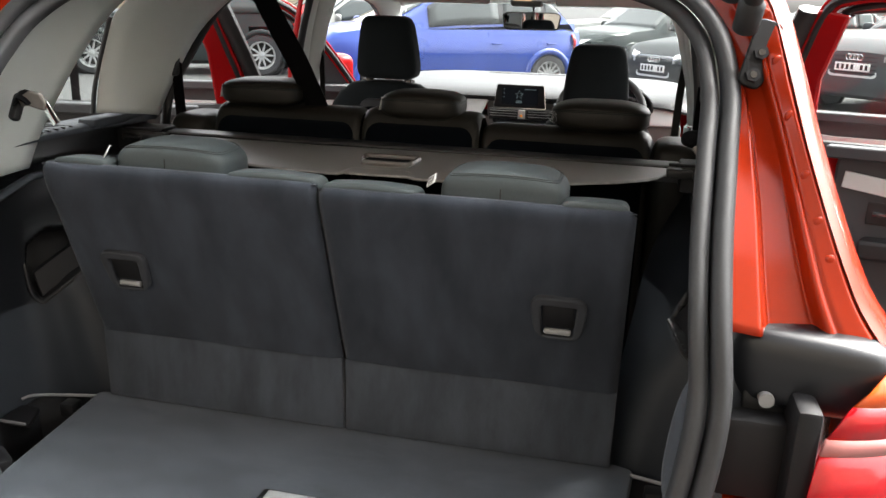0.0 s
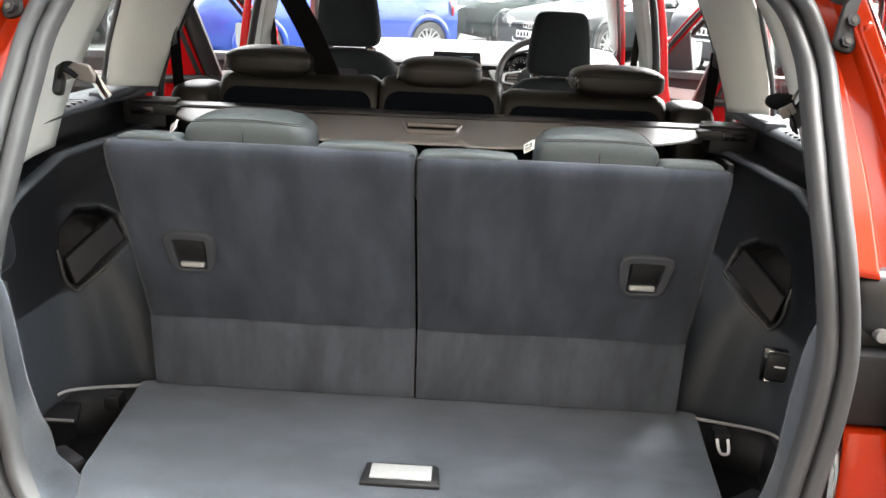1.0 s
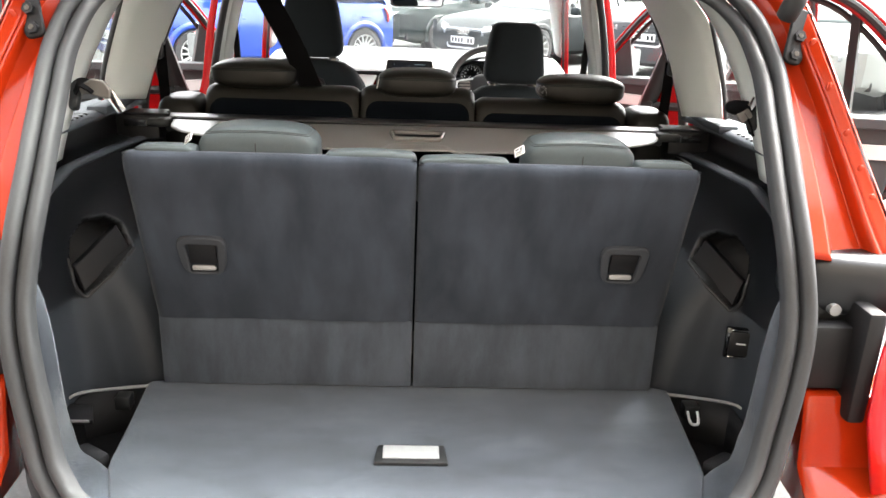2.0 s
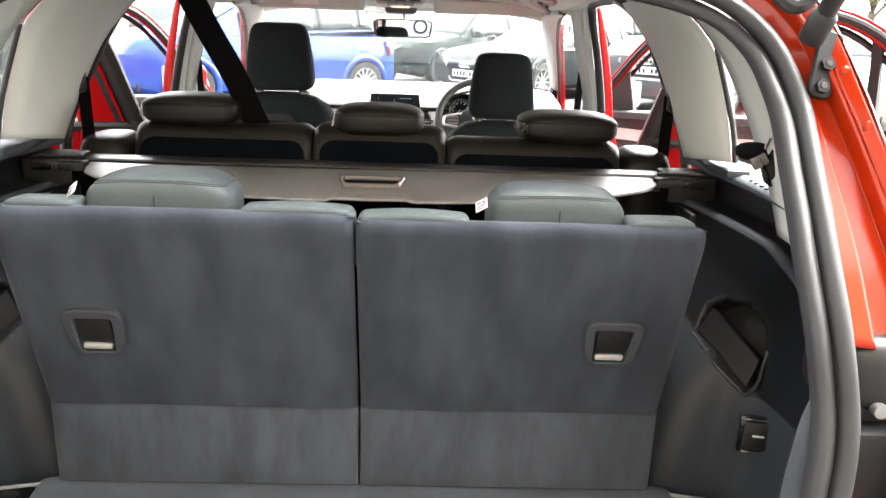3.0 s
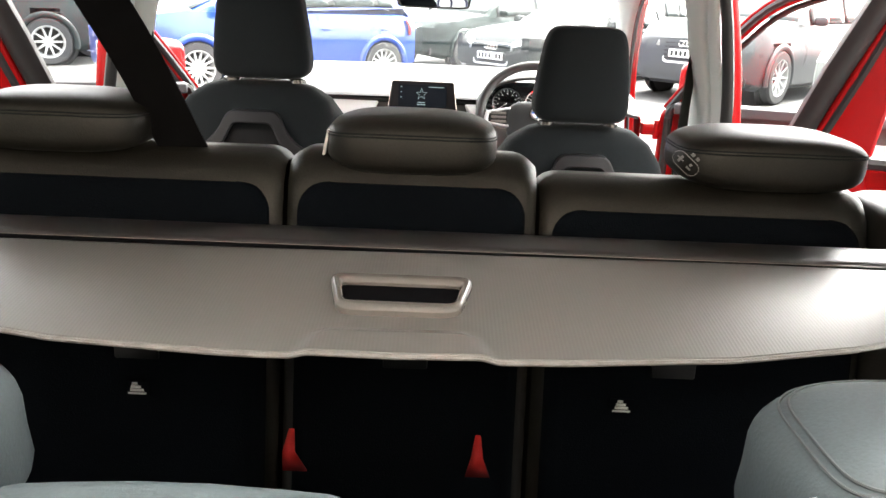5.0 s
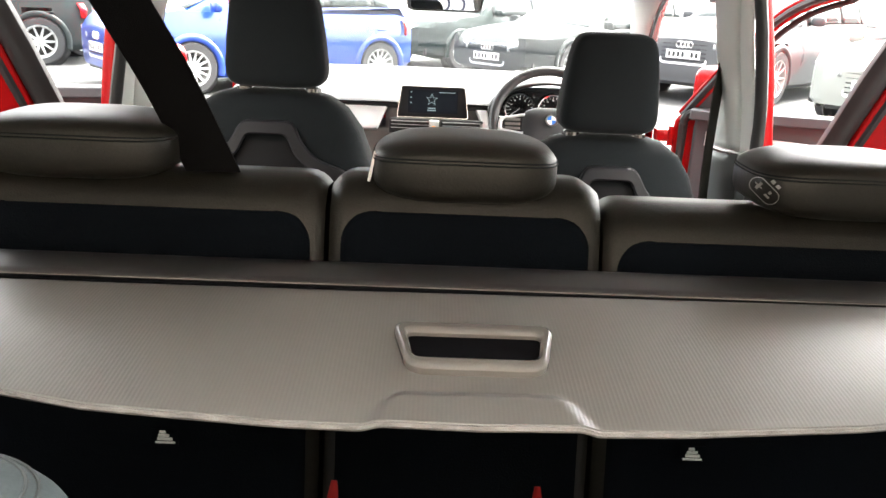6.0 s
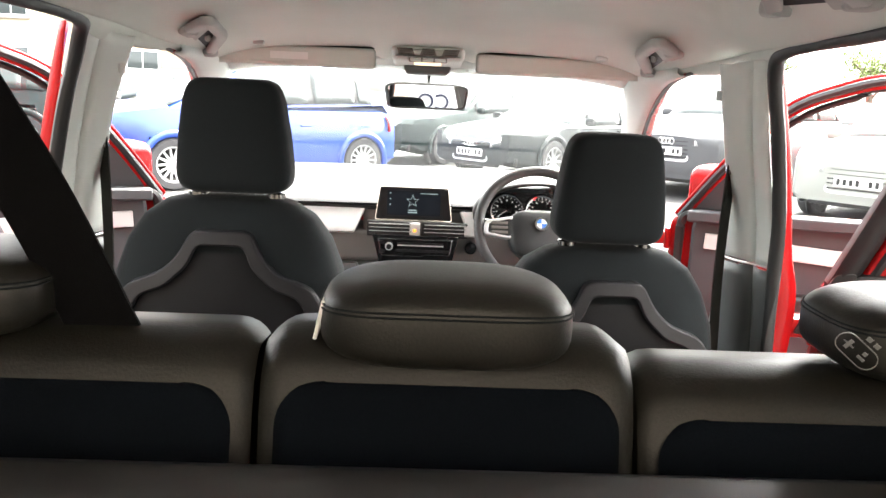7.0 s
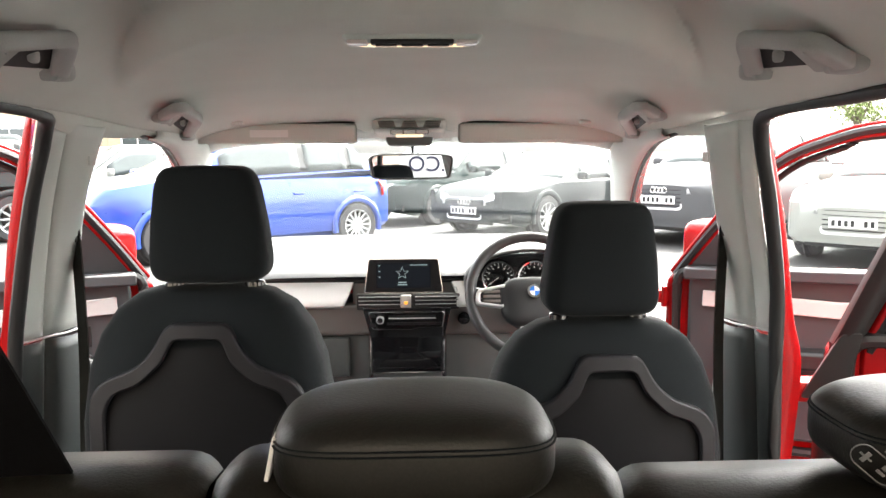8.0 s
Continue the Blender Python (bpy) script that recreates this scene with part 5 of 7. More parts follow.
inner_lip, outer_bulb = [], []
for i, p in enumerate(path):
    t = (path[(i + 1) % len(path)] - path[i - 1]).normalized()
    outw = (p - ctr)
    outw -= t * outw.dot(t)
    back = Vector((0, -1, -0.15))
    back -= t * back.dot(t)
    back.normalize()
    outw -= back * outw.dot(back)
    outw.normalize()
    inner_lip.append([p + outw * a + back * b for a, b in [(-0.038, -0.012), (-0.038, 0.006), (-0.033, 0.013), (-0.024, 0.013), (-0.016, 0.007), (-0.015, -0.012)]])
    outer_bulb.append([p + outw * a + back * b for a, b in [(-0.013, -0.012), (-0.012, 0.010), (-0.007, 0.018), (0.001, 0.020), (0.008, 0.016), (0.013, 0.004), (0.013, -0.012)]])
loft("inner_lip", inner_lip, RUBBER, ts, "dark inner rubber lip", closed=True, ring=True, sharp=80)
loft("outer_bulb", outer_bulb, RUBBER, ts, "hollow outer rubber bulb", closed=True, ring=True, sharp=80)

for s in (-1, 1):
    X = lambda pts: [(s * x, y, z) for x, y, z in pts]
    jamb = thing("rear_jamb", (s * 0.68, 1.2, 1.0), label="glossy orange red painted jamb beside boot opening", category="body panel", group="rear jambs")
    A = spline(X([(0.49, 1.475, 1.425), (0.558, 1.41, 1.375), (0.594, 1.345, 1.295), (0.602, 1.265, 1.21), (0.604, 1.19, 1.12), (0.605, 1.13, 1.02)]), 30)
    B = spline(X([(0.590, 1.44, 1.475), (0.643, 1.365, 1.392), (0.668, 1.285, 1.290), (0.706, 1.220, 1.175), (0.735, 1.185, 1.100), (0.762, 1.165, 1.045), (0.800, 1.150, 0.995)]), 30)
    rows = []
    for p, q in zip(A, B):
        row = []
        for k in range(57):
            f = k / 56
            c = p * (1 - f) + q * f
            dep = float(np.interp(f, [0, 0.20, 0.26, 0.58, 0.63, 0.67, 0.71, 0.76, 0.94, 1.0], [0.004, 0.002, 0.024, 0.026, 0.004, -0.003, 0.003, 0.0, 0.0, 0.012]))
            row.append((c[0], c[1] + dep, c[2]))
        rows.append(row)
    loft("painted_channel", rows, RED, jamb, sharp=70, solid=0.003)
    strip("outer_edge", [tuple(b) for b in B[::4]], [(b[0] + s * 0.035, b[1] + 0.11, b[2]) for b in B[::4]], RED, jamb, "red outer body corner", n=20, bulge=-0.008, toward=(0, 1.4, 1.2))
    for k in range(6):
        q = B[5 + 3 * k] * 0.86 + A[5 + 3 * k] * 0.14
        pillow("dimple", (0.015, 0.008, 0.018), (q[0], q[1] + 0.002, q[2]), RED, jamb, e=0.9, e2=0.9, nu=10, nv=6)
    # strut with its bracket
    st = thing("tailgate_strut", (s * 0.62, 1.345, 1.3), label="black gas strut on bolted bracket", category="gas strut", group="gas struts")
    ang = Matrix.Translation((s * 0.626, 1.342, 1.335)) @ Matrix.Rotation(radians(s * 16), 4, "Y") @ Matrix.Rotation(radians(-22), 4, "X")
    brk = plate("bracket", round_poly([(-0.016, -0.045), (0.016, -0.045), (0.018, 0.05), (-0.018, 0.05)], 0.012, 4), 0.008, lambda u, v, d: ang @ Vector((u, d - 0.006, v)), SHELLDARK, st, "black bolted bracket", bevel=0.002)
    for dz in (-0.030, 0.002):
        mm = ang @ Matrix.Translation((0, -0.008, dz)) @ Matrix.Rotation(radians(90), 4, "X")
        cyl("bolt", 0.010, 0.008, mm, SHELL, brk, n=6)
        cyl("bolt_hole", 0.0045, 0.010, mm, PIANO, brk, n=10)
    top = Vector((s * 0.64, 0.92, 1.93))
    foot = Vector((s * 0.605, 1.335, 1.385))
    lathe("strut_socket", [(0.0, -0.02), (0.017, -0.018), (0.018, 0.02), (0.010, 0.03)], look(foot, top) @ Matrix.Rotation(math.pi, 4, "X"), BLACKPLASTIC, st, n=14)
    sweep("strut_tube", [foot, foot.lerp(top, 0.55)], disc(0.013, 12), BLACKPLASTIC, st)
    sweep("strut_rod", [foot.lerp(top, 0.55), top], disc(0.005, 8), CHROME, st)
    sweep("cable_sleeve", spline([(s * 0.55, 1.40, 1.45), (s * 0.56, 1.375, 1.43), (s * 0.585, 1.365, 1.412), (s * 0.605, 1.36, 1.43), (s * 0.60, 1.33, 1.48), (s * 0.59, 1.28, 1.6)], 30), disc(0.011, 8), RUBBER, st, "ribbed black cable sleeve")
    # black housing and rear lamp
    lh = thing("lamp_housing", (s * 0.67, 1.1, 0.9), label="black plastic panel behind rear lamp", category="body panel", group="lamp housings")
    pillow("rolled_top", (0.20, 0.11, 0.105), (s * 0.700, 1.175, 0.972), BLACKSATIN, lh, e=0.5, e2=0.6, fn=lambda x, y, z: (x, y - 0.2 * x * s, z))
    rbox("panel", (0.085, 0.10, 0.11), (s * 0.650, 1.155, 0.862), SHELLDARK, lh, r=0.008)
    rbox("side_panel", (0.03, 0.12, 0.19), (s * 0.700, 1.13, 0.86), SHELLDARK, lh, r=0.008)
    bk = rbox("lamp_bracket", (0.05, 0.02, 0.05), (s * 0.660, 1.148, 0.936), BLACKPLASTIC, lh, r=0.004)
    cyl("lamp_bolt", 0.0095, 0.016, Matrix.Translation((s * 0.660, 1.130, 0.938)) @ Matrix.Rotation(radians(90), 4, "X"), TIPGREY, lh, "grey lamp bolt", n=16)
    rbox("shelf", (0.062, 0.04, 0.006), (s * 0.662, 1.135, 0.910), SHELL, lh, r=0.002)
    lamp = thing("rear_lamp", (s * 0.78, 1.05, 0.8), label="red and amber glossy rear lamp", category="rear lamp", group="rear lamps")
    prof = [(1.000, 0.790, 1.125), (0.978, 0.764, 1.095), (0.962, 0.746, 1.085), (0.925, 0.720, 1.07), (0.905, 0.714, 1.065), (0.855, 0.708, 1.06), (0.785, 0.704, 1.05), (0.665, 0.725, 1.03)]
    names = [("amber_lens", LAMPAMBER, 0, 2), ("red_lens", LAMPRED, 2, 3), ("clear_lens", LAMPCLEAR, 3, 4), ("red_lens", LAMPRED, 4, 7)]
    for nm, mt, i0, i1 in names:
        rows = []
        for z, x0, y0 in prof[i0:i1 + 1]:
            rows.append([(s * (x0 + (0.895 - x0) * f), y0 + 0.02 * f + 0.09 * f * f, z) for f in np.linspace(0, 1, 9)])
        loft(nm, rows, mt, lamp, solid=0.006)
    bumper = body
    rows = []
    for z, dy in ((0.806, 0.06), (0.798, 0.0), (0.75, -0.01), (0.68, -0.02), (0.62, -0.10), (0.5, -0.16), (0.35, -0.15)):
        rows.append([(s * x, 1.10 + dy + (0.0 if x < 0.8 else 0.14 * ((x - 0.8) / 0.09) ** 2), z) for x in np.linspace(0.625, 0.885, 12)])
    loft("painted_skin", rows, RED, bumper, solid=0.004)
bump = thing("rear_bumper", (0, 0.86, 0.4), label="red painted rear bumper", category="bumper")
rows = [[(x, 0.86 + 0.10 * abs(x / 0.86) ** 4 + dy, z) for x in np.linspace(-0.86, 0.86, 21)] for z, dy in ((0.575, 0.06), (0.57, 0.0), (0.50, -0.03), (0.40, -0.02), (0.30, 0.05))]
loft("bumper_skin", rows, RED, bump, solid=0.004)

# raised tailgate
tg = thing("tailgate", (0, 1.5, 1.58), label="red tailgate raised over boot", category="tailgate")
M = Matrix.Translation((0, 1.49, 1.56)) @ Matrix.Rotation(radians(-28), 4, "X")
def gate(u, v, d):
    return M @ Vector((u, -v, d - 0.10 * (v / 1.05) ** 2))
outer = round_poly([(-0.60, 0.0), (0.60, 0.0), (0.70, 0.5), (0.62, 1.05), (-0.62, 1.05), (-0.70, 0.5)], 0.08, 5)
inner = round_poly([(-0.50, 0.10), (0.50, 0.10), (0.56, 0.44), (0.55, 0.46), (-0.55, 0.46), (-0.56, 0.44)], 0.04, 5)
frame_ring("frame", outer, inner, 0.06, gate, RED, tg)
pn = plate("rear_screen", inner, 0.005, lambda u, v, d: gate(u, v, d + 0.03), GLASS, tg)
plate("inner_trim", round_poly([(-0.50, 0.52), (0.50, 0.52), (0.48, 0.98), (-0.48, 0.98)], 0.05, 4), -0.02, gate, BLACKPLASTIC, tg, "dark inner trim panel")

# ---- dashboard ----
dash = thing("dashboard", (0, 4.3, 0.6), label="grey dashboard with silver trim and centre screen", category="dashboard")
rows = []
for y, z in ((4.01, 0.952), (3.985, 0.956), (3.972, 0.966), (3.985, 0.982), (4.04, 1.000), (4.12, 1.012), (4.3, 1.02), (4.55, 1.022), (4.74, 1.02), (4.80, 1.0), (4.92, 0.96)):
    hw = 0.74 + 0.07 * (y - 3.95)
    rows.append([(x, y + 0.05 * (x / 0.75) ** 2 * -1, z - 0.03 * abs(x / hw) ** 6) for x in np.linspace(-hw, hw, 33)])
loft("top_pad", rows, DASHTOP, dash, "grey soft top pad")
scuttle = loft("scuttle_panel", [[(x, y - 0.05 * (x / 0.75) ** 2, z - 0.03 * abs(x / 0.84) ** 6) for x in np.linspace(-0.80, 0.80, 25)] for y, z in ((4.775, 1.018), (4.86, 1.006), (5.0, 0.985), (5.04, 0.93))], BLACKPLASTIC, dash, "black plastic scuttle below the windscreen")
for k in range(3):
    sweep("vent_line", [(-0.3, 4.58 + 0.03 * k, 1.0235), (0.35, 4.58 + 0.03 * k, 1.0235)], [(-0.004, 0), (0.004, 0), (0.004, 0.001), (-0.004, 0.001)], BLACKPLASTIC, dash)
# dark box stands in for the shade under the top pad's overhang
rbox("pad_shade_strip", (1.36, 0.06, 0.014), (0, 4.0, 0.951), SHELLDARK, dash, "dark strip as shade under the top pad", r=0.003)
rbox("lower_body", (1.44, 0.2, 0.28), (0, 4.09, 0.635), LOWTRIM, dash, "dark lower dashboard", r=0.03)
rbox("centre_panel", (0.34, 0.06, 0.10), (-0.028, 4.012, 0.905), DASHMID, dash, "grey centre panel behind the screen", r=0.008)
rbox("mid_band", (1.42, 0.2, 0.11), (0, 4.074, 0.824), DASHMID, dash, "grey band below the silver trim", r=0.02, seg=3)
for s, x0, x1 in ((-1, -0.70, -0.19), (1, 0.118, 0.19), (1, 0.50, 0.70)):
    rbox("silver_panel", (x1 - x0, 0.02, 0.085), ((x0 + x1) / 2, 3.962, 0.909), SILVER, dash, "brushed silver trim panel", r=0.006, m=Matrix.Rotation(radians(-24), 4, "X"), cuts=3,
         fn=lambda x, y, z, s=s, w=x1 - x0: (x + (0.035 * (0.5 - z / 0.085) * s if s * x < -w * 0.3 else 0), y, z))
rbox("glove_box", (0.42, 0.03, 0.13), (-0.42, 3.985, 0.700), LOWTRIM, dash, "grey glove box panel", r=0.01)
# vents
for x0 in (-0.108, 0.072):
    vent = rbox("air_vent", (0.15, 0.02, 0.052), (x0, 3.958, 0.886), BLACKPLASTIC, dash, "black slatted air vent", r=0.004)
    for k in range(4):
        rbox("slat", (0.138, 0.012, 0.0040), (x0, 3.948, 0.868 + 0.012 * k), SHELL, vent, r=0.001)
        if k:
            rbox("slat_edge", (0.136, 0.0015, 0.0020), (x0, 3.9415, 0.868 + 0.012 * k), SILVER, vent, "thin bright edge", r=0)
rbox("hazard_switch", (0.034, 0.014, 0.042), (-0.026, 3.950, 0.888), SILVER, dash, "switch panel", r=0.003)
rbox("hazard_light", (0.012, 0.004, 0.010), (-0.026, 3.942, 0.884), AMBERGLOW, dash, "lit amber hazard mark", r=0.001)
radio = plate("radio", round_poly([(-0.142, 0.046), (0.142, 0.046), (0.118, -0.052), (-0.118, -0.052)], 0.006, 3), 0.04, lambda u, v, d: (-0.022 + u, 3.938 + d - 0.10 * v, 0.824 + v), PIANO, dash, "gloss black radio panel", bevel=0.003)
rp = lambda u, v, d: Vector((-0.022 + u, 3.936 - d - 0.10 * v, 0.824 + v))
sweep("radio_rim", [rp(u, v, 0.001) for u, v in round_poly([(-0.122, 0.032), (0.120, 0.032), (0.112, -0.018), (0.030, -0.018), (0.020, -0.024), (-0.110, -0.024)], 0.008, 4)], disc(0.0019, 6), CHROME, radio, "chrome line round the controls", closed=True, up=(0, -1, 0))
rbox("disc_slot", (0.150, 0.006, 0.007), rp(0.016, 0.018, 0.0), SHELLDARK, radio, r=0.001)
rbox("slot_lip", (0.150, 0.006, 0.003), rp(0.016, 0.012, 0.001), SILVER, radio, "bright lip of the disc slot", r=0.001)
kn = cyl("knob", 0.0125, 0.016, Matrix.Translation(rp(-0.086, 0.008, 0.004)) @ Matrix.Rotation(radians(90), 4, "X"), SILVER, radio, "silver turning knob", n=20)
cyl("knob_face", 0.0085, 0.004, Matrix.Translation(rp(-0.086, 0.008, 0.013)) @ Matrix.Rotation(radians(90), 4, "X"), SHELL, kn, n=16)
for k in range(8):
    rbox("button", (0.020, 0.006, 0.008), rp(-0.054 + 0.022 * k, -0.006, 0.0), SHELL, radio, r=0.001)
rbox("button", (0.018, 0.006, 0.010), rp(-0.110, -0.010, 0.0), SHELL, radio, r=0.001)
rbox("button", (0.018, 0.006, 0.010), rp(-0.110, 0.020, 0.0), SHELL, radio, r=0.001)
tunnel = thing("centre_console", (0, 3.7, 0.4), label="black centre console with cup holders", category="console")
rbox("tray_back", (0.25, 0.1, 0.16), (-0.022, 4.00, 0.70), PIANO, tunnel, r=0.01)
sweep("tray_edge", [(-0.140, 3.938, 0.765), (-0.138, 3.93, 0.66), (0.094, 3.93, 0.66), (0.096, 3.938, 0.765)], disc(0.003, 6), CHROME, tunnel, "chrome edge of the open tray")
rbox("tray_floor", (0.22, 0.16, 0.012), (-0.022, 3.87, 0.652), BLACKPLASTIC, tunnel, r=0.004)
rbox("console_body", (0.22, 0.62, 0.18), (0, 3.62, 0.50), BLACKPLASTIC, tunnel, r=0.03)
rbox("console_trim", (0.20, 0.03, 0.01), (-0.022, 3.81, 0.655), CHROME, tunnel, "chrome strip", r=0.002)
rbox("selector", (0.035, 0.05, 0.06), (0.0, 3.70, 0.60), SILVER, tunnel, "silver gear selector", r=0.012)
sc = thing("centre_screen", (-0.02, 3.99, 0.92), label="upright centre screen with lit dark display", category="screen")
ms = Matrix.Translation((-0.032, 3.925, 0.975)) @ Matrix.Rotation(radians(-8), 4, "X")
scp = lambda u, v, d: ms @ Vector((u, -0.012 + d, v))
bez = plate("bezel", round_poly([(-0.122, -0.052), (0.122, -0.052), (0.108, 0.052), (-0.108, 0.052)], 0.008, 4), 0.024, scp, SHELLDARK, sc, "black bezel", bevel=0.002)
frame_ring("silver_edge", round_poly([(-0.124, -0.054), (0.124, -0.054), (0.110, 0.054), (-0.110, 0.054)], 0.008, 4), round_poly([(-0.121, -0.051), (0.121, -0.051), (0.107, 0.051), (-0.107, 0.051)], 0.008, 4), 0.022, lambda u, v, d: scp(u, v, d + 0.001), CHROME, sc)
plate("display", [(-0.085, -0.038), (0.085, -0.038), (0.085, 0.040), (-0.085, 0.040)], 0.001, lambda u, v, d: scp(u, v, -0.0015 + d), SCREENDARK, sc, "dark glowing display")
star = []
for k in range(10):
    a = math.pi / 2 + k * math.pi / 5
    r = 0.022 if k % 2 == 0 else 0.009
    star.append((r * math.cos(a) - 0.004, r * math.sin(a) + 0.008))
star_in = [((u + 0.004) * 0.8 - 0.004, (v - 0.008) * 0.8 + 0.008) for u, v in star]
frame_ring("star_outline", star, star_in, 0.001, lambda u, v, d: scp(u, v, -0.003 + d), SCREENCYAN, sc, "pale cyan star outline", smooth=False)
for v, w in ((-0.023, 0.026), (-0.030, 0.030)):
    plate("text_bar", [(-w / 2 - 0.004, v), (w / 2 - 0.004, v), (w / 2 - 0.004, v + 0.004), (-w / 2 - 0.004, v + 0.004)], 0.001, lambda u, q, d: scp(u, q, -0.003 + d), SCREENCYAN, sc)
plate("text_bar", [(0.02, 0.032), (0.075, 0.032), (0.075, 0.0345), (0.02, 0.0345)], 0.001, lambda u, q, d: scp(u, q, -0.003 + d), SCREENCYAN, sc)
for k in range(3):
    plate("icon", [(-0.078, 0.03 - 0.018 * k), (-0.073, 0.03 - 0.018 * k), (-0.073, 0.034 - 0.018 * k), (-0.078, 0.034 - 0.018 * k)], 0.001, lambda u, q, d: scp(u, q, -0.003 + d), SCREENCYAN, sc)

# instruments
ins = thing("instrument_cluster", (0.36, 3.95, 0.95), label="hooded instrument cluster with round dials", category="instrument cluster")
rows = []
for y, k in ((3.86, 1.0), (3.95, 0.98), (4.1, 0.90), (4.2, 0.75)):
    rows.append([(0.365 + 0.205 * k * math.cos(a), y, 0.955 + (0.105 * k * math.sin(a) if math.sin(a) > 0 else 0.09 * math.sin(a))) for a in np.linspace(-0.15, math.pi + 0.15, 21)])
loft("hood", rows, BLACKPLASTIC, ins, "black instrument hood", solid=0.01)
plate("back_panel", round_poly([(0.18, 0.90), (0.55, 0.90), (0.53, 1.035), (0.20, 1.035)], 0.03, 4), 0.01, lambda u, v, d: (u, 3.955 + d, v), PIANO, ins)
for x0, r in ((0.270, 0.052), (0.385, 0.052)):
    fc = Matrix.Translation((x0, 3.945, 0.963)) @ Matrix.Rotation(radians(90), 4, "X")
    dl = lathe("dial", [(r, 0.0), (r + 0.003, 0.004), (r + 0.001, 0.008), (r - 0.004, 0.006)], fc, CHROME, ins, "chrome ringed dial", n=36)
    for k in range(17):
        a = radians(-40 + 260 * k / 16)
        mm = fc @ Matrix.Rotation(a, 4, "Z")
        vs = [mm @ Vector(p) for p in ((r - 0.014, -0.0005, 0.004), (r - 0.006, -0.0007, 0.004), (r - 0.006, 0.0007, 0.004), (r - 0.012, 0.0005, 0.004))]
        mesh("tick", vs, [(0, 1, 2, 3)], DIALWHITE, dl)
    for k in range(9):
        a = radians(-40 + 260 * k / 8)
        mm = fc @ Matrix.Rotation(a, 4, "Z")
        vs = [mm @ Vector(p) for p in ((r - 0.021, -0.002, 0.004), (r - 0.017, -0.002, 0.004), (r - 0.017, 0.002, 0.004), (r - 0.021, 0.002, 0.004))]
        mesh("figure_bar", vs, [(0, 1, 2, 3)], DIALWHITE, dl)
    mm = fc @ Matrix.Rotation(radians(215), 4, "Z")
    mesh("needle", [mm @ Vector(p) for p in ((0, -0.0008, 0.006), (r - 0.012, -0.0005, 0.006), (r - 0.012, 0.0005, 0.006), (0, 0.0008, 0.006))], [(0, 1, 2, 3)], DIALWHITE, dl, "pale needle")

# steering wheel
sw = thing("steering_wheel", (0.347, 3.72, 0.945), label="black steering wheel with silver spokes and round badge", category="steering wheel")
W = Matrix.Translation((0.347, 3.725, 0.945)) @ Matrix.Rotation(radians(62), 4, "X")
ring = [W @ Vector((0.183 * math.cos(a), 0.183 * math.sin(a), 0)) for a in np.linspace(0, 2 * math.pi, 56, endpoint=False)]
sweep("rim", ring, disc(0.0155, 12), WHEELGRIP, sw, "grey black leather rim", closed=True, up=tuple((W.to_3x3() @ Vector((0, 0, 1)))))
pillow("hub", (0.195, 0.150, 0.062), (0, 0, 0), HUBGREY, sw, "dark grey airbag cover", e=0.6, e2=0.6, m=W @ Matrix.Translation((0, -0.022, 0)), fn=lambda x, y, z: (x * (1 + 1.6 * min(0, y + 0.02)), y, z))
for a in (180, 0):
    mm = W @ Matrix.Rotation(radians(a), 4, "Z")
    sg = -1 if a else 1
    out = round_poly([(0.078, 0.030 * sg), (0.166, 0.012 * sg), (0.170, -0.030 * sg), (0.082, -0.044 * sg)], 0.012, 5)
    inn = round_poly([(0.086, 0.020 * sg), (0.154, 0.005 * sg), (0.157, -0.024 * sg), (0.090, -0.035 * sg)], 0.008, 5)
    at = lambda u, v, d, mm=mm: mm @ Vector((u, v, 0.020 - d))
    sp = frame_ring("spoke", out, inn, 0.020, at, SILVER, sw, "silver framed spoke", bevel=0.003)
    plate("key_pad", inn, 0.012, lambda u, v, d, mm=mm: mm @ Vector((u, v, 0.017 - d)), SHELL, sp, "black control keys")
    for k in range(3):
        rbox("thumb_key", (0.050, 0.010, 0.004), (0, 0, 0), GRIPGREY, sp, r=0.002, m=mm @ Matrix.Translation((0.122, sg * (0.006 - 0.0145 * k), 0.0185)))
for x0 in (-0.030, 0.030):
    sweep("lower_spoke", [W @ Vector((x0, -0.085, 0.0)), W @ Vector((x0 * 1.5, -0.176, 0.0))], disc(0.010, 10, 0.006), SILVER, sw, "silver lower spoke")
bd = lathe("badge", [(0.0, 0.040), (0.020, 0.039), (0.022, 0.024)], W, CHROME, sw, "round badge in blue and white quarters", n=28)
for k in range(4):
    a0 = k * math.pi / 2
    arc = [(0, 0)] + [(0.0145 * math.cos(a0 + t), 0.0145 * math.sin(a0 + t)) for t in np.linspace(0, math.pi / 2, 7)]
    plate("badge_quarter", arc, 0.001, lambda u, v, d: W @ Vector((u, v, 0.0402 + d)), BADGEBLUE if k % 2 else PAPER, bd, smooth=False)
sweep("column", [(0.347, 3.74, 0.935), (0.347, 3.95, 0.83)], disc(0.04, 14), BLACKPLASTIC, sw)
for a in (-1, 1):
    sweep("stalk", [(0.347 + a * 0.04, 3.79, 0.93), (0.347 + a * 0.16, 3.79, 0.95)], disc(0.008, 8), BLACKPLASTIC, sw, "black column stalk")
key = thing("start_button", (0.160, 3.945, 0.83), label="round start button on dashboard", category="button")
lathe("button", [(0.0, 0.012), (0.016, 0.010), (0.018, 0.0)], Matrix.Translation((0.160, 3.962, 0.830)) @ Matrix.Rotation(radians(90), 4, "X"), PIANO, key, n=24)
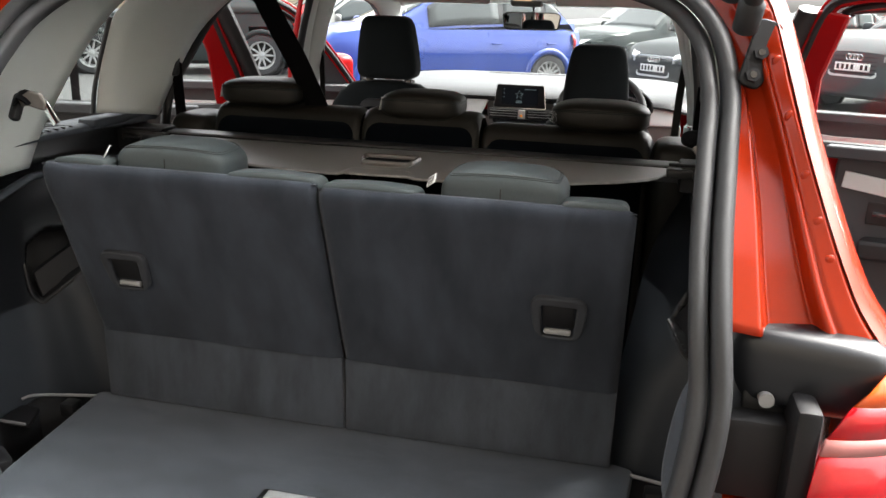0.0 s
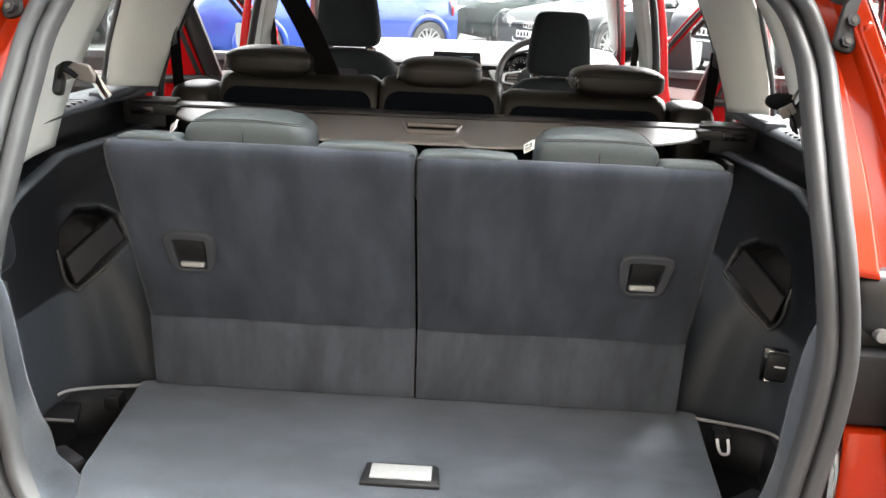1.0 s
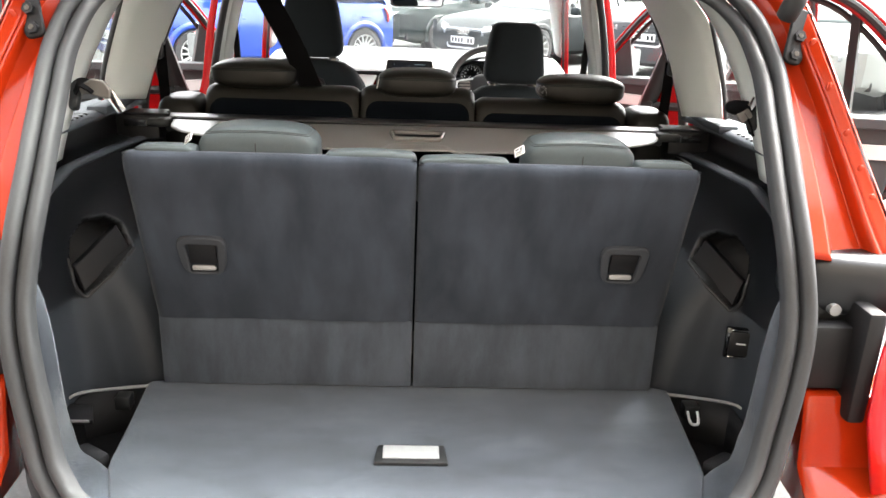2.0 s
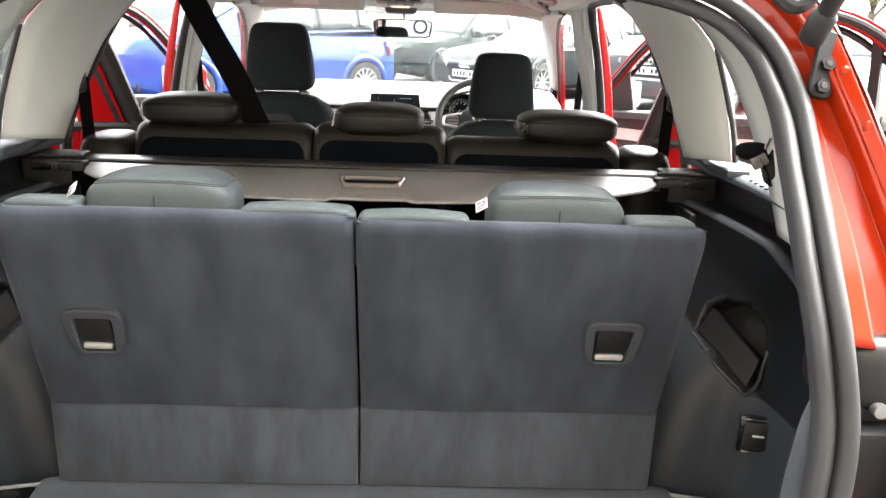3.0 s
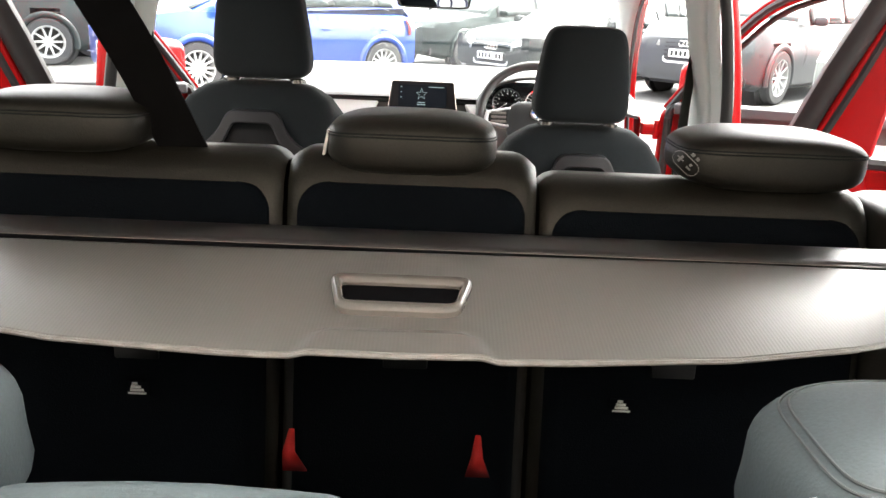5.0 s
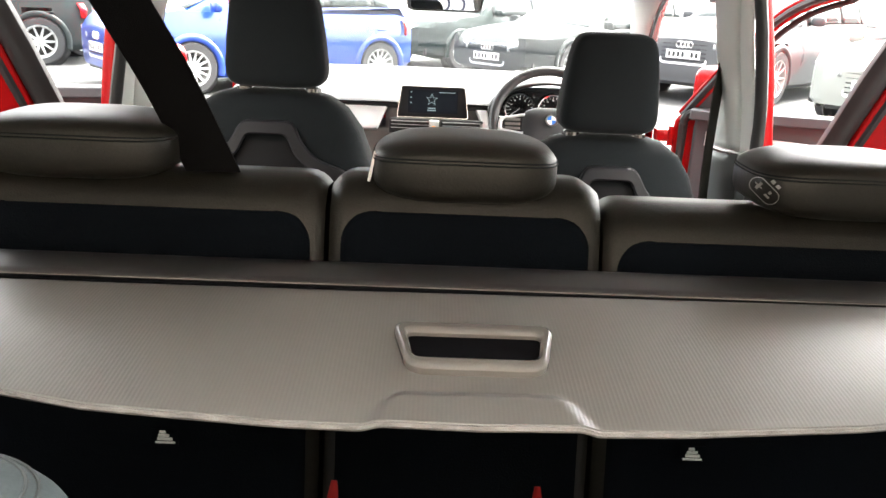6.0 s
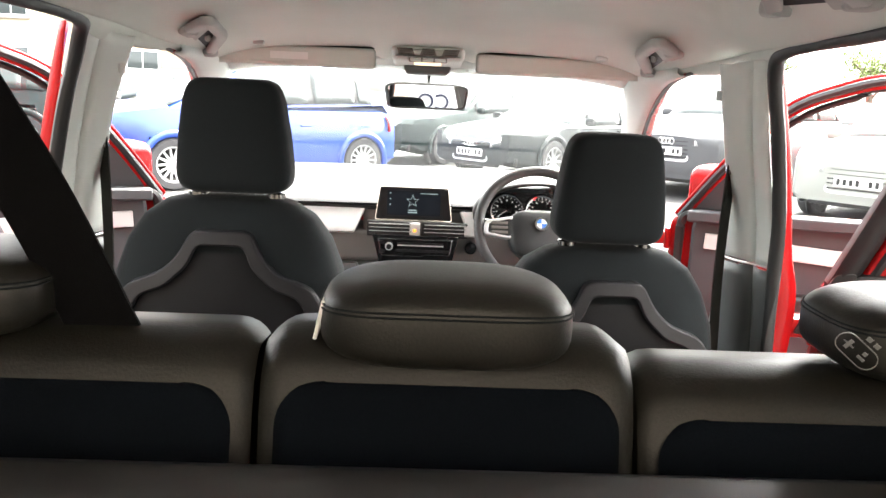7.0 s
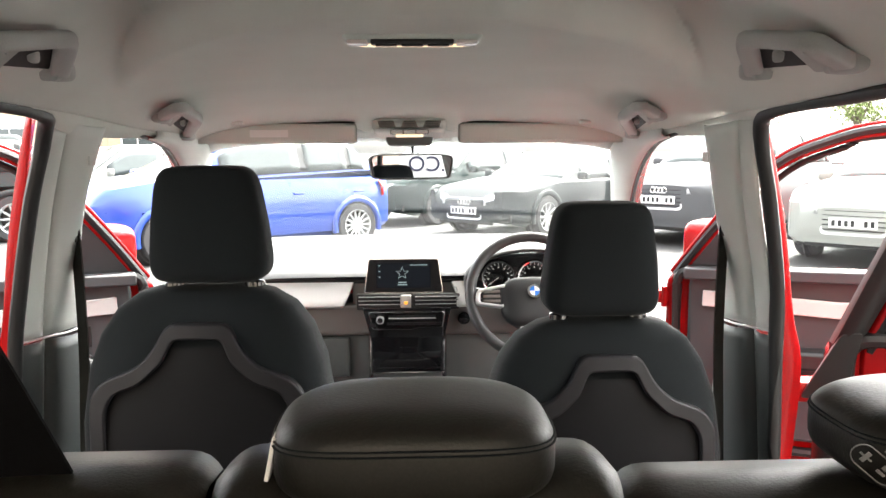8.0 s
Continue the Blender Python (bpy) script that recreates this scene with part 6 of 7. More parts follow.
lathe("ring", [(0.017, 0.0), (0.020, 0.010), (0.023, 0.0)], Matrix.Translation((0.160, 3.962, 0.830)) @ Matrix.Rotation(radians(90), 4, "X"), CHROME, key, "chrome ring", n=24)

# ---- roof fittings ----
mir = thing("rear_view_mirror", (0, 3.95, 1.35), label="frameless rear view mirror with dark edge", category="mirror")
aim = ((Vector((0.0, 1.47, 1.35)) - Vector((0, 3.945, 1.317))).normalized() + (Vector((2.75, -2.2, 1.02)) - Vector((0, 3.945, 1.317))).normalized()).normalized()
MM = Matrix.Translation((-0.002, 3.945, 1.317)) @ aim.to_track_quat("-Y", "Z").to_matrix().to_4x4()
mp = round_poly([(-0.132, 0.030), (-0.10, 0.037), (0.10, 0.037), (0.132, 0.030), (0.122, -0.034), (0.10, -0.038), (-0.10, -0.038), (-0.122, -0.034)], 0.02, 5)
plate("housing", [(u * 1.03, v * 1.06) for u, v in mp], 0.03, lambda u, v, d: MM @ Vector((u, 0.002 + d, v)), BLACKPLASTIC, mir, bevel=0.006)
sweep("mirror_rim", [MM @ Vector((u, -0.002, v)) for u, v in mp], disc(0.0035, 6), BLACKPLASTIC, mir, "dark mirror rim", closed=True)
plate("mirror_glass", mp, 0.002, lambda u, v, d: MM @ Vector((u, -0.001 + d, v)), MIRROR, mir, "mirror glass")
sweep("stem", [(0, 3.965, 1.34), (0, 3.97, 1.39), (0, 3.93, 1.41)], disc(0.012, 10), BLACKPLASTIC, mir)
con = thing("overhead_console", (0, 3.70, 1.44), label="pale overhead console with reading lights", category="console")
CX = -0.008
hs = rbox("housing", (0.205, 0.15, 0.040), (CX, 3.715, 1.428), PILLAR, con, r=0.014, seg=3, cuts=3, fn=lambda x, y, z: (x * (1.0 + 1.2 * (z < 0) * z), y, z - 0.10 * y))
for k, w0 in ((-0.062, 0.050), (0.0, 0.046), (0.062, 0.050)):
    gr = plate("speaker_grille", [(k - w0 * (0.5 if k >= 0 else 0.38), -0.008), (k + w0 * (0.5 if k <= 0 else 0.38), -0.008), (k + w0 * (0.36 if k <= 0 else 0.5), 0.010), (k - w0 * (0.36 if k >= 0 else 0.5), 0.010)], 0.004, lambda u, v, d: (CX + u, 3.6385 - d, 1.437 + v), GRIPGREY, hs, "grey slotted grille", smooth=False)
    for q in range(3):
        rbox("slot", (w0 * 0.66, 0.002, 0.0022), (CX + k, 3.6335, 1.4325 + 0.0055 * q), SHELLDARK, gr, r=0)
rbox("switch_row", (0.105, 0.010, 0.013), (CX, 3.641, 1.4165), GRIPGREY, con, "grey row of switches", r=0.003)
for x0 in (-0.034, 0, 0.034):
    rbox("switch", (0.031, 0.006, 0.010), (CX + x0, 3.636, 1.4165), PILLAR, con, r=0.003)
rbox("reading_light", (0.075, 0.03, 0.010), (CX, 3.655, 1.4075), LAMPWARM, con, "warm lit reading light", r=0.003)
rbox("sensor_cover", (0.135, 0.10, 0.030), (CX, 3.80, 1.394), LOWTRIM, con, "grey sensor cover at the windscreen", r=0.010, fn=lambda x, y, z: (x * (1 + 4 * z), y, z))

for s in (-1, 1):
    vis = thing("sun_visor", (s * 0.38, 3.68, 1.41), label="pale grey folded sun visor", category="sun visor", group="sun visors")
    x0, x1 = (-0.62, -0.154) if s < 0 else (0.128, 0.61)
    rbox("flap", (x1 - x0, 0.024, 0.056), ((x0 + x1) / 2, 3.69, 1.414), HEADLINER, vis, r=0.011, seg=4, cuts=5,
         fn=lambda x, y, z, s=s, w=x1 - x0: (x, y - 0.05 * (x / w) ** 2, z - 0.012 * max(0, s * x / w) + 0.006 * (x / w + 0.5 * s) ** 2 * (z < 0)))
    # near-black bar paints in the shade between flap and lining
    rbox("visor_shade_bar", (x1 - x0 - 0.01, 0.012, 0.010), ((x0 + x1) / 2, 3.694, 1.4465), SHELLDARK, vis, "dark bar as shade above the visor", r=0.003)
    sweep("hinge_rod", [(x0 + 0.02, 3.70, 1.440), (x1 - 0.02, 3.70, 1.440)], disc(0.005, 8), SHELL, vis)
    if s < 0:
        rbox("label", (0.105, 0.001, 0.020), (-0.395, 3.6765, 1.414), PAPER, vis, "yellowed white warning label", r=0)
    for y, q in ((3.37, ((0.541, 3.21), (0.468, 3.09), (0.488, 3.30), (0.572, 3.51))), (2.52, ((0.517, 2.395), (0.418, 2.29), (0.425, 2.475), (0.508, 2.635)))):
        gh = thing("grab_handle", (s * q[0][0], y, 1.44), label="pale grey curved grab handle on roof edge", category="grab handle", group="grab handles")
        def on(x, y, d):
            """A point d below the lining."""
            return Vector((s * x, y, lining_z(x, y) - d))
        near, g0, g1, far = [Vector(a) for a in q]
        i0, i1 = g0 * 0.68 + near * 0.32, g1 * 0.70 + far * 0.30
        bend = round_poly([tuple(near), tuple(g0), tuple(g1), tuple(far)], 0.030, 6)
        bar = spline([on(x, y, 0.010 + 0.016 * min(1, (near.x - x) / 0.06 if x < near.x else 0)) for x, y in bend], 36)
        sweep("bar", bar, [(0.0135 * math.copysign(abs(math.cos(a)) ** 0.5, math.cos(a)), 0.0110 * math.copysign(abs(math.sin(a)) ** 0.6, math.sin(a))) for a in np.linspace(0, 2 * math.pi, 16, endpoint=False)], GRABGREY, gh, up=(0, 0, 1), sharp=80)
        for a in (near, far):
            pillow("mount", (0.040, 0.046, 0.030), on(a.x, a.y, 0.008), GRABGREY, gh, e=0.6, e2=0.6, nu=16, nv=10)
        mix = lambda a, b, f: tuple(a * (1 - f) + b * f)
        # dark plate on the lining stands for the shade in the handle's hole
        plate("recess", round_poly([mix(i0, i1, 0.42), tuple(i1), mix(near, far, 0.92), mix(near, far, 0.35)], 0.010, 4), 0.004, lambda u, v, d: on(u, v, 0.0025 + d), SHELLDARK, gh, "dark plate as shade behind the bar")
        plate("web", round_poly([tuple(near), tuple(i0), mix(i0, i1, 0.46), mix(near, far, 0.30)], 0.010, 4), 0.012, lambda u, v, d: on(u, v, 0.006 + d), GRABGREY, gh, "closed end of the handle", bevel=0.003)
        hk = mix(Vector(mix(near, far, 0.62)), Vector(mix(g0, g1, 0.7)), 0.35)
        pillow("coat_hook", (0.013, 0.018, 0.018), on(hk[0], hk[1], 0.012), GRABGREY, gh, e=0.7, e2=0.7, nu=12, nv=8)
for s in (-1, 1):
    rbox("visor_clip", (0.03, 0.02, 0.012), (s * 0.46, 3.58, lining_z(0.46, 3.58) - 0.005), PILLAR, lining, r=0.004)
rl = thing("roof_lamp", (0, 2.55, 1.51), label="slim roof lamp with warm glowing ends", category="lamp")
LZ = lining_z(0, 2.52)
rbox("housing", (0.182, 0.058, 0.014), (0, 2.520, LZ - 0.004), PILLAR, rl, r=0.007, fn=lambda x, y, z: (x, y * (1 - 0.35 * (abs(x) / 0.09) ** 2) - 0.10 * x * x * 10 * 0.1, z))
bar = rbox("switch_bar", (0.108, 0.024, 0.006), (0, 2.510, LZ - 0.0115), BLACKPLASTIC, rl, r=0.002)
for k in (-1, 0, 1):
    rbox("switch", (0.028, 0.010, 0.004), (0.034 * k, 2.510, LZ - 0.0145), SHELL, bar, r=0.001)
rbox("warm_strip", (0.140, 0.010, 0.005), (0, 2.534, LZ - 0.0115), LAMPWARM, rl, "warm lit strip", r=0.002)
for s in (-1, 1):
    rbox("lens", (0.028, 0.028, 0.006), (s * 0.071, 2.513, LZ - 0.0115), LENSPALE, rl, "pinkish pale lens", r=0.003)


# ---- open doors ----
def car_door(s, hx, hy, angle, L, belt, top, front, label):
    """Door hinged at its front edge; u runs from the hinge to the latch, d from the inner to the outer skin."""
    th = radians(angle)
    du, dn = Vector((s * math.sin(th), -math.cos(th), 0)), Vector((s * math.cos(th), math.sin(th), 0))
    door = thing("car_door", (hx * s, hy, 0.4), label=label, category="car door", group="car doors")
    def P(u, z, d):
        lean = -0.36 * max(0, z - belt) - 0.10 * max(0, 0.7 - z)
        return Vector((s * hx, hy, 0)) + du * u + dn * (d + lean) + Vector((0, 0, z))
    low = [(0.0, belt), (L, belt + 0.02), (L + 0.02, 0.75), (L - 0.05 if front else L * 0.72, 0.36), (0.02, 0.36), (0.0, 0.6)] if front else [(0.0, belt), (L, belt + 0.02), (L - 0.02, 0.80), (L * 0.80, 0.62), (L * 0.66, 0.38), (0.02, 0.36), (0.0, 0.6)]
    O = round_poly(low, 0.05, 4)
    plate("skin", O, 0.10, lambda u, v, d: P(u, v, 0.02 + d), DOORRED, door, "red painted door shell", bevel=0.012)
    c = (L / 2, 0.66)
    def inset(q, m):
        return [(u + (m if u < c[0] else -m), v + (m if v < c[1] else (-m if v < belt - 0.05 else 0.012))) for u, v in q]
    I = round_poly([(max(u, 0.075 if front else 0.31), v) for u, v in inset(low, 0.075)], 0.05, 4)
    plate("trim_panel", I, -0.035, lambda u, v, d: P(u, v, 0.018 + d), DOORTRIM, door, "dark grey door trim", bevel=0.01)
    sweep("rubber_seal", [P(u, v, 0.010) for u, v in round_poly(inset(low, 0.035), 0.05, 6)], disc(0.016, 8), BLACKPLASTIC, door, "black rubber seal", closed=True)
    # belt ledge, silver strip, armrest and pull
    off = 0.0 if front else 0.22
    sweep("belt_ledge", [P(0.06 + off, belt + 0.008, -0.02), P(L - 0.05, belt + 0.028, -0.02)], [(-0.035, -0.02), (0.035, -0.02), (0.035, 0.018), (-0.035, 0.018)], DOORTRIM, door, "grey ledge under window", bevel=0.006)
    sweep("silver_strip", [P(0.12 + off, belt - 0.075, -0.024), P(L * 0.5, belt - 0.09, -0.026), P(L - 0.10, belt - 0.075, -0.024)], [(-0.008, -0.026), (0.008, -0.026), (0.008, 0.026), (-0.008, 0.026)], SILVER, door, "brushed silver inlay", bevel=0.003)
    sweep("armrest", [P(0.20 + off, 0.70, -0.055), P(L - 0.12, 0.73, -0.055)], [(-0.045, -0.03), (0.045, -0.03), (0.04, 0.03), (-0.04, 0.03)], BLACKPLASTIC, door, "black armrest", bevel=0.012)
    hp = sweep("pull_recess", [P(0.20 + off, belt - 0.17, -0.018), P(0.36 + off, belt - 0.17, -0.018)], [(-0.006, -0.035), (0.006, -0.035), (0.006, 0.035), (-0.006, 0.035)], BLACKPLASTIC, door, bevel=0.003)
    sweep("inner_handle", [P(0.22 + off, belt - 0.17, -0.03), P(0.28 + off, belt - 0.168, -0.045), P(0.34 + off, belt - 0.17, -0.035)], disc(0.008, 8), CHROME, door, "chrome inner door handle")
    cyl("speaker", 0.075, 0.012, Matrix.Translation(P(0.20 + off, 0.52, -0.022)) @ look((0, 0, 0), dn).to_3x3().to_4x4(), BLACKPLASTIC, door, "round speaker grille", n=28)
    if not front:
        # broad painted upright at the hinge side with its black rubber
        up = [(0.045, belt - 0.50), (0.285, belt - 0.50), (0.215, belt), (0.235, 1.20), (0.300, 1.385), (0.215, 1.40), (0.140, 1.20), (0.060, belt)]
        vs = [P(u, z, d) for d in (0.012, 0.05) for u, z in up]
        n = len(up)
        mesh("hinge_upright", vs, [(0, 1, 2, 7), (7, 2, 3, 6), (6, 3, 4, 5), (8, 9, 10, 15), (15, 10, 11, 14), (14, 11, 12, 13)] + [(i, (i + 1) % n, n + (i + 1) % n, n + i) for i in range(n)], DOORRED, door, "red painted door upright", bevel=0.008)
        sweep("upright_seal", [P(u, z, 0.02) for u, z in ((0.010, 0.42), (0.012, belt - 0.2), (0.030, belt), (0.110, 1.20), (0.190, 1.40))], disc(0.036, 10, 0.026), BLACKPLASTIC, door, "black rubber along upright")
        plate("hinge_gaiter", round_poly([(-0.050, 0.860), (0.030, 0.860), (0.060, 1.005), (0.020, 1.000)], 0.010, 3), 0.014, lambda u, v, d: P(u, v, d - 0.012), BLACKPLASTIC, door, "black rubber gaiter above hinge", bevel=0.003)
    # window frame
    frame_path = [P(u, z, 0.055) for u, z in (spline(top, 40))]
    sweep("window_frame", frame_path, [(-0.022, -0.032), (0.022, -0.032), (0.022, 0.032), (-0.022, 0.032)], DOORRED, door, "red painted window frame", up=tuple(dn), bevel=0.005)
    sweep("frame_seal", [P(u, z, 0.022) for u, z in spline(top, 40)], disc(0.013, 8), BLACKPLASTIC, door, "black frame seal")
    sweep("glass_run", [P(u + (0.03 if u < L / 2 else -0.03), z - 0.025, 0.055) for u, z in spline(top, 40)], disc(0.010, 8), BLACKPLASTIC, door)
    pts = [(u, z) for u, z in spline(top, 14)]
    gl = mesh("window_pane", [P(u, z, 0.06) for u, z in pts] + [P(u, belt, 0.06) for u, z in pts], [(i, i + 1, len(pts) + i + 1, len(pts) + i) for i in range(len(pts) - 1)], GLASS, door)
    gl.visible_shadow = False
    if front:
        mesh("mirror_gusset", [P(u, z, d) for d in (0.02, 0.09) for u, z in ((0.03, belt), (0.25, belt), (0.22, belt + 0.21))], [(0, 1, 2), (3, 4, 5), (0, 1, 4, 3), (1, 2, 5, 4), (2, 0, 3, 5)], DOORTRIM, door, "dark triangular mirror gusset", bevel=0.004)
        c = P(0.14, belt + 0.085, 0.24)
        toward = (du * 1.0 - dn * 0.35 + Vector((0, 0, 0.0))).normalized()
        F = look(c, c + toward)
        mh = pillow("mirror_housing", (0.22, 0.16, 0.13), (0, 0, 0), DOORRED, door, "red door mirror housing", e=0.5, e2=0.5, m=F @ Matrix.Translation((0, 0, 0.02)))
        plate("mirror_glass", round_poly([(-0.09, -0.062), (0.09, -0.062), (0.09, 0.062), (-0.09, 0.062)], 0.03, 4), 0.003, lambda u, v, d: F @ Vector((u, v, -0.062 - d)), MIRROR, mh, "mirror glass")
        sweep("mirror_arm", [P(0.13, belt + 0.03, 0.08), P(0.13, belt + 0.05, 0.20)], disc(0.025, 10), BLACKPLASTIC, door)
    else:
        sweep("divider", [P(L * 0.74, belt, 0.055), P(L * 0.70, belt + 0.40, 0.055)], [(-0.014, -0.02), (0.014, -0.02), (0.014, 0.02), (-0.014, 0.02)], BLACKPLASTIC, door, "black window divider bar")
    # hinges, check strap and cable boot
    for z in (0.52, 0.87):
        q = P(0.0, z, 0.03)
        hinge = rbox("hinge", (0.07, 0.05, 0.045), q + Vector((-s * 0.03, 0.01, 0)), DOORRED, door, "red painted hinge", r=0.008)
        cyl("hinge_pin", 0.010, 0.07, Matrix.Translation(q + Vector((-s * 0.012, -0.012, 0))), DOORRED, hinge, n=12)
    sweep("check_strap", [P(0.05, 0.70, 0.05), Vector((s * (hx - 0.055), hy - 0.01, 0.70))], [(-0.004, -0.012), (0.004, -0.012), (0.004, 0.012), (-0.004, 0.012)], SHELL, door, "steel check strap")
    sweep("cable_boot", spline([P(0.03, 0.62, 0.05), P(-0.01, 0.60, 0.02), Vector((s * (hx - 0.06), hy - 0.03, 0.62))], 16), disc(0.014, 8), RUBBER, door, "ribbed rubber cable boot")
    return door


REAR_TOP = [(0.075, 0.96), (0.155, 1.18), (0.230, 1.385), (0.30, 1.435), (0.45, 1.44), (0.66, 1.38), (0.86, 1.20), (0.95, 1.0)]
FRONT_TOP = [(0.03, 0.95), (0.16, 1.13), (0.32, 1.315), (0.47, 1.39), (0.62, 1.425), (0.90, 1.43), (0.985, 1.40), (1.015, 1.2), (1.03, 0.97)]
for s in (-1, 1):
    car_door(s, 0.835, 2.985, 66, 0.97, 0.975, REAR_TOP, False, "red rear door standing wide open")
    car_door(s, 0.850, 4.06, 66, 1.05, 0.955, FRONT_TOP, True, "red front door standing wide open with mirror")

# ---- outside ----
ground = mesh("ground", [(-400, -400, 0), (400, -400, 0), (400, 400, 0), (-400, 400, 0)], [(0, 1, 2, 3)], ASPHALT)
tagged(ground, "grey asphalt of the car park", "ground", kind="structure")


def parked_car(x, y, heading, paint, label, L=4.4, W=1.8, H=1.5, belt=0.92, hood=0.88, nose=0.95, cowl=0.30, tail="hatch", rim=0.32, glassmat=None, spokes=10, face=0.0, rings=True, rake=0.78, bow=0.05, wedge=0.03, over=0.80):
    """A car whose nose points along heading (degrees from east). Local x forwards from the middle, z up."""
    m = Matrix.Translation((x, y, 0)) @ Matrix.Rotation(radians(heading), 4, "Z")
    car = thing("parked_car", m=m, label=label, category="car", group="parked cars")
    hl, hw = L / 2, W / 2
    ax0, ax1 = hl - nose, -hl + over
    xs = sorted(set(list(np.linspace(-hl, hl, 41)) + [hl - 0.03, -hl + 0.03] + [round(a + (rim + 0.06) * math.cos(t), 4) for a in (ax0, ax1) for t in np.linspace(0, math.pi, 19)]))
    def plan(q):
        e = max(0, (abs(q) - hl * 0.62) / (hl * 0.38))
        return hw * (1 - (0.22 if q > 0 else 0.14) * e ** 2.6)
    def deck(q):
        if q > hl * cowl:
            f = (q - hl * cowl) / (hl - hl * cowl)
            return belt + 0.06 - (belt + 0.06 - hood + 0.02) * f - 0.20 * max(0, f - 0.72) ** 1.5 / 0.15
        if q < -hl + 0.25:
            return belt + 0.02
        return belt + 0.04
    def foot(q):
        e = max(0, (abs(q) - hl * 0.80) / (hl * 0.2))
        return 0.19 + 0.09 * e
    rows = []
    for q in xs:
        w, dz, fz = plan(q), deck(q), foot(q)
        end = 0.86 if abs(q) > hl - 0.02 else 1.0
        sec = [(w * 0.88, fz), (w * 0.985, fz + 0.07), (w * 0.995, 0.33), (w, 0.40), (w * 1.002, 0.48), (w * 1.004, 0.55), (w * 1.004, 0.60), (w * 1.003, 0.65), (w, 0.70), (w * 0.995, 0.74), (w * 0.975, min(dz - 0.05, 0.86)), (w * 0.93, dz - 0.015), (w * 0.80, dz + 0.012), (w * 0.4, dz + 0.035), (0, dz + 0.042)]
        row = []
        for sy, sz in sec:
            yy = sy * end
            if sz < 0.80 and sy > w * 0.9 and any((q - a) ** 2 + (sz - rim) ** 2 < (rim + 0.055) ** 2 for a in (ax0, ax1)):
                yy = w * 0.72
            row.append((q, yy, sz))
        rows.append(row + [(a, -b, c) for a, b, c in row[-2::-1]])
    loft("body", rows, paint, car, "painted body", cap=True, sharp=38)
    for a in (ax0, ax1):
        for sg in (-1, 1):
            arc = [(a + (rim + 0.052) * math.cos(t), sg * (plan(a) + 0.004), rim + (rim + 0.052) * math.sin(t)) for t in np.linspace(-0.25, math.pi + 0.25, 26)]
            sweep("arch_lip", arc, disc(0.046, 10, 0.030), paint, car, up=(0, 1, 0))
            lathe("arch_liner", [(rim + 0.09, -0.06), (rim + 0.04, -0.02), (0.0, -0.04)], Matrix.Translation((a, sg * (plan(a) - 0.06), rim)) @ Matrix.Rotation(radians(-90 * sg), 4, "X") @ Matrix.Translation((0, 0, -0.02)), BLACKPLASTIC, car, n=24)
            mw = Matrix.Translation((a, sg * (plan(a) - 0.075), rim)) @ Matrix.Rotation(radians(-90 * sg), 4, "X")
            wh = thing("wheel", m=mw)
            wh.parent = car
            wheel(wh, Matrix.Identity(4), r=rim, spokes=spokes)
    # cabin
    c0, c1 = hl * cowl + 0.02, (-hl + 0.12 if tail == "hatch" else -hl + 0.55)
    f0, f1 = c0 - (0.95 if tail == "saloon" else rake), (c1 + 0.60 if tail == "hatch" else c1 + 0.62)
    def cab(q):
        if q > f0:
            return (c0 - q) / (c0 - f0)
        if q < f1:
            return max(0, (q - c1) / (f1 - c1)) ** 0.8
        return 1.0
    def roof_z(q):
        arch = 1 - bow * ((q - (f0 * 0.65 + f1 * 0.35)) / 1.4) ** 2
        return (belt + 0.03) + (H - belt - 0.03) * cab(q) * arch
    def side(q, v):
        """Cabin side at height share v."""
        zr = roof_z(q)
        zb = belt + wedge * max(0, (c0 - q) / (c0 - c1))
        z = zb + (zr - 0.05 - zb) * v
        inn = np.interp((z - belt) / (H - belt), [0, 0.8, 1], [0.06, 0.23, 0.32])
        return z, plan(q) - inn
    rows = []
    cx = list(np.linspace(c1, c0, 34))
    for q in cx:
        zr = roof_z(q)
        pts = []
        for v in (0, 0.25, 0.5, 0.75, 1.0):
            z, yy = side(q, v)
            pts.append((q, yy, max(z, belt)))
        yy = pts[-1][1]
        pts += [(q, yy * 0.90, max(zr - 0.012, belt + 0.01)), (q, yy * 0.5, max(zr + 0.005, belt + 0.015)), (q, 0, max(zr + 0.012, belt + 0.02))]
        rows.append(pts + [(a, -b, c) for a, b, c in pts[-2::-1]])
    loft("cabin", rows, paint, car, "painted roof and pillars", sharp=50)
    gm = glassmat or DARKGLASS
    mid = (f0 + f1) / 2
    for sg in (-1, 1):
        band = []
        for q in np.linspace(f0 + 0.44, f1 - 0.28, 24):
            col = [side(q, v) for v in np.linspace(0.07, 0.955, 6)]
            band.append([(q, sg * (yy + 0.012), z) for z, yy in col])
        loft("window_surround", band, BLACKPLASTIC, car, "black window surround", solid=0.004)
        for a, b in ((f0 + 0.42, mid + 0.05), (mid - 0.05, f1 + 0.05), (f1 - 0.02, f1 - 0.26)):
            rr = []
            for q in np.linspace(a, b, 9):
                col = []
                for v in np.linspace(0.10, 0.93, 5):
                    z, yy = side(q, v)
                    col.append((q, sg * (yy + 0.022), z))
                rr.append(col)
            loft("side_window", rr, gm, car, "dark side window", solid=0.004)
        for q in (mid + 0.12, mid - 0.85):
            rbox("door_handle", (0.16, 0.025, 0.022), (q, sg * (plan(q) + 0.008), 0.80), paint, car, r=0.006)
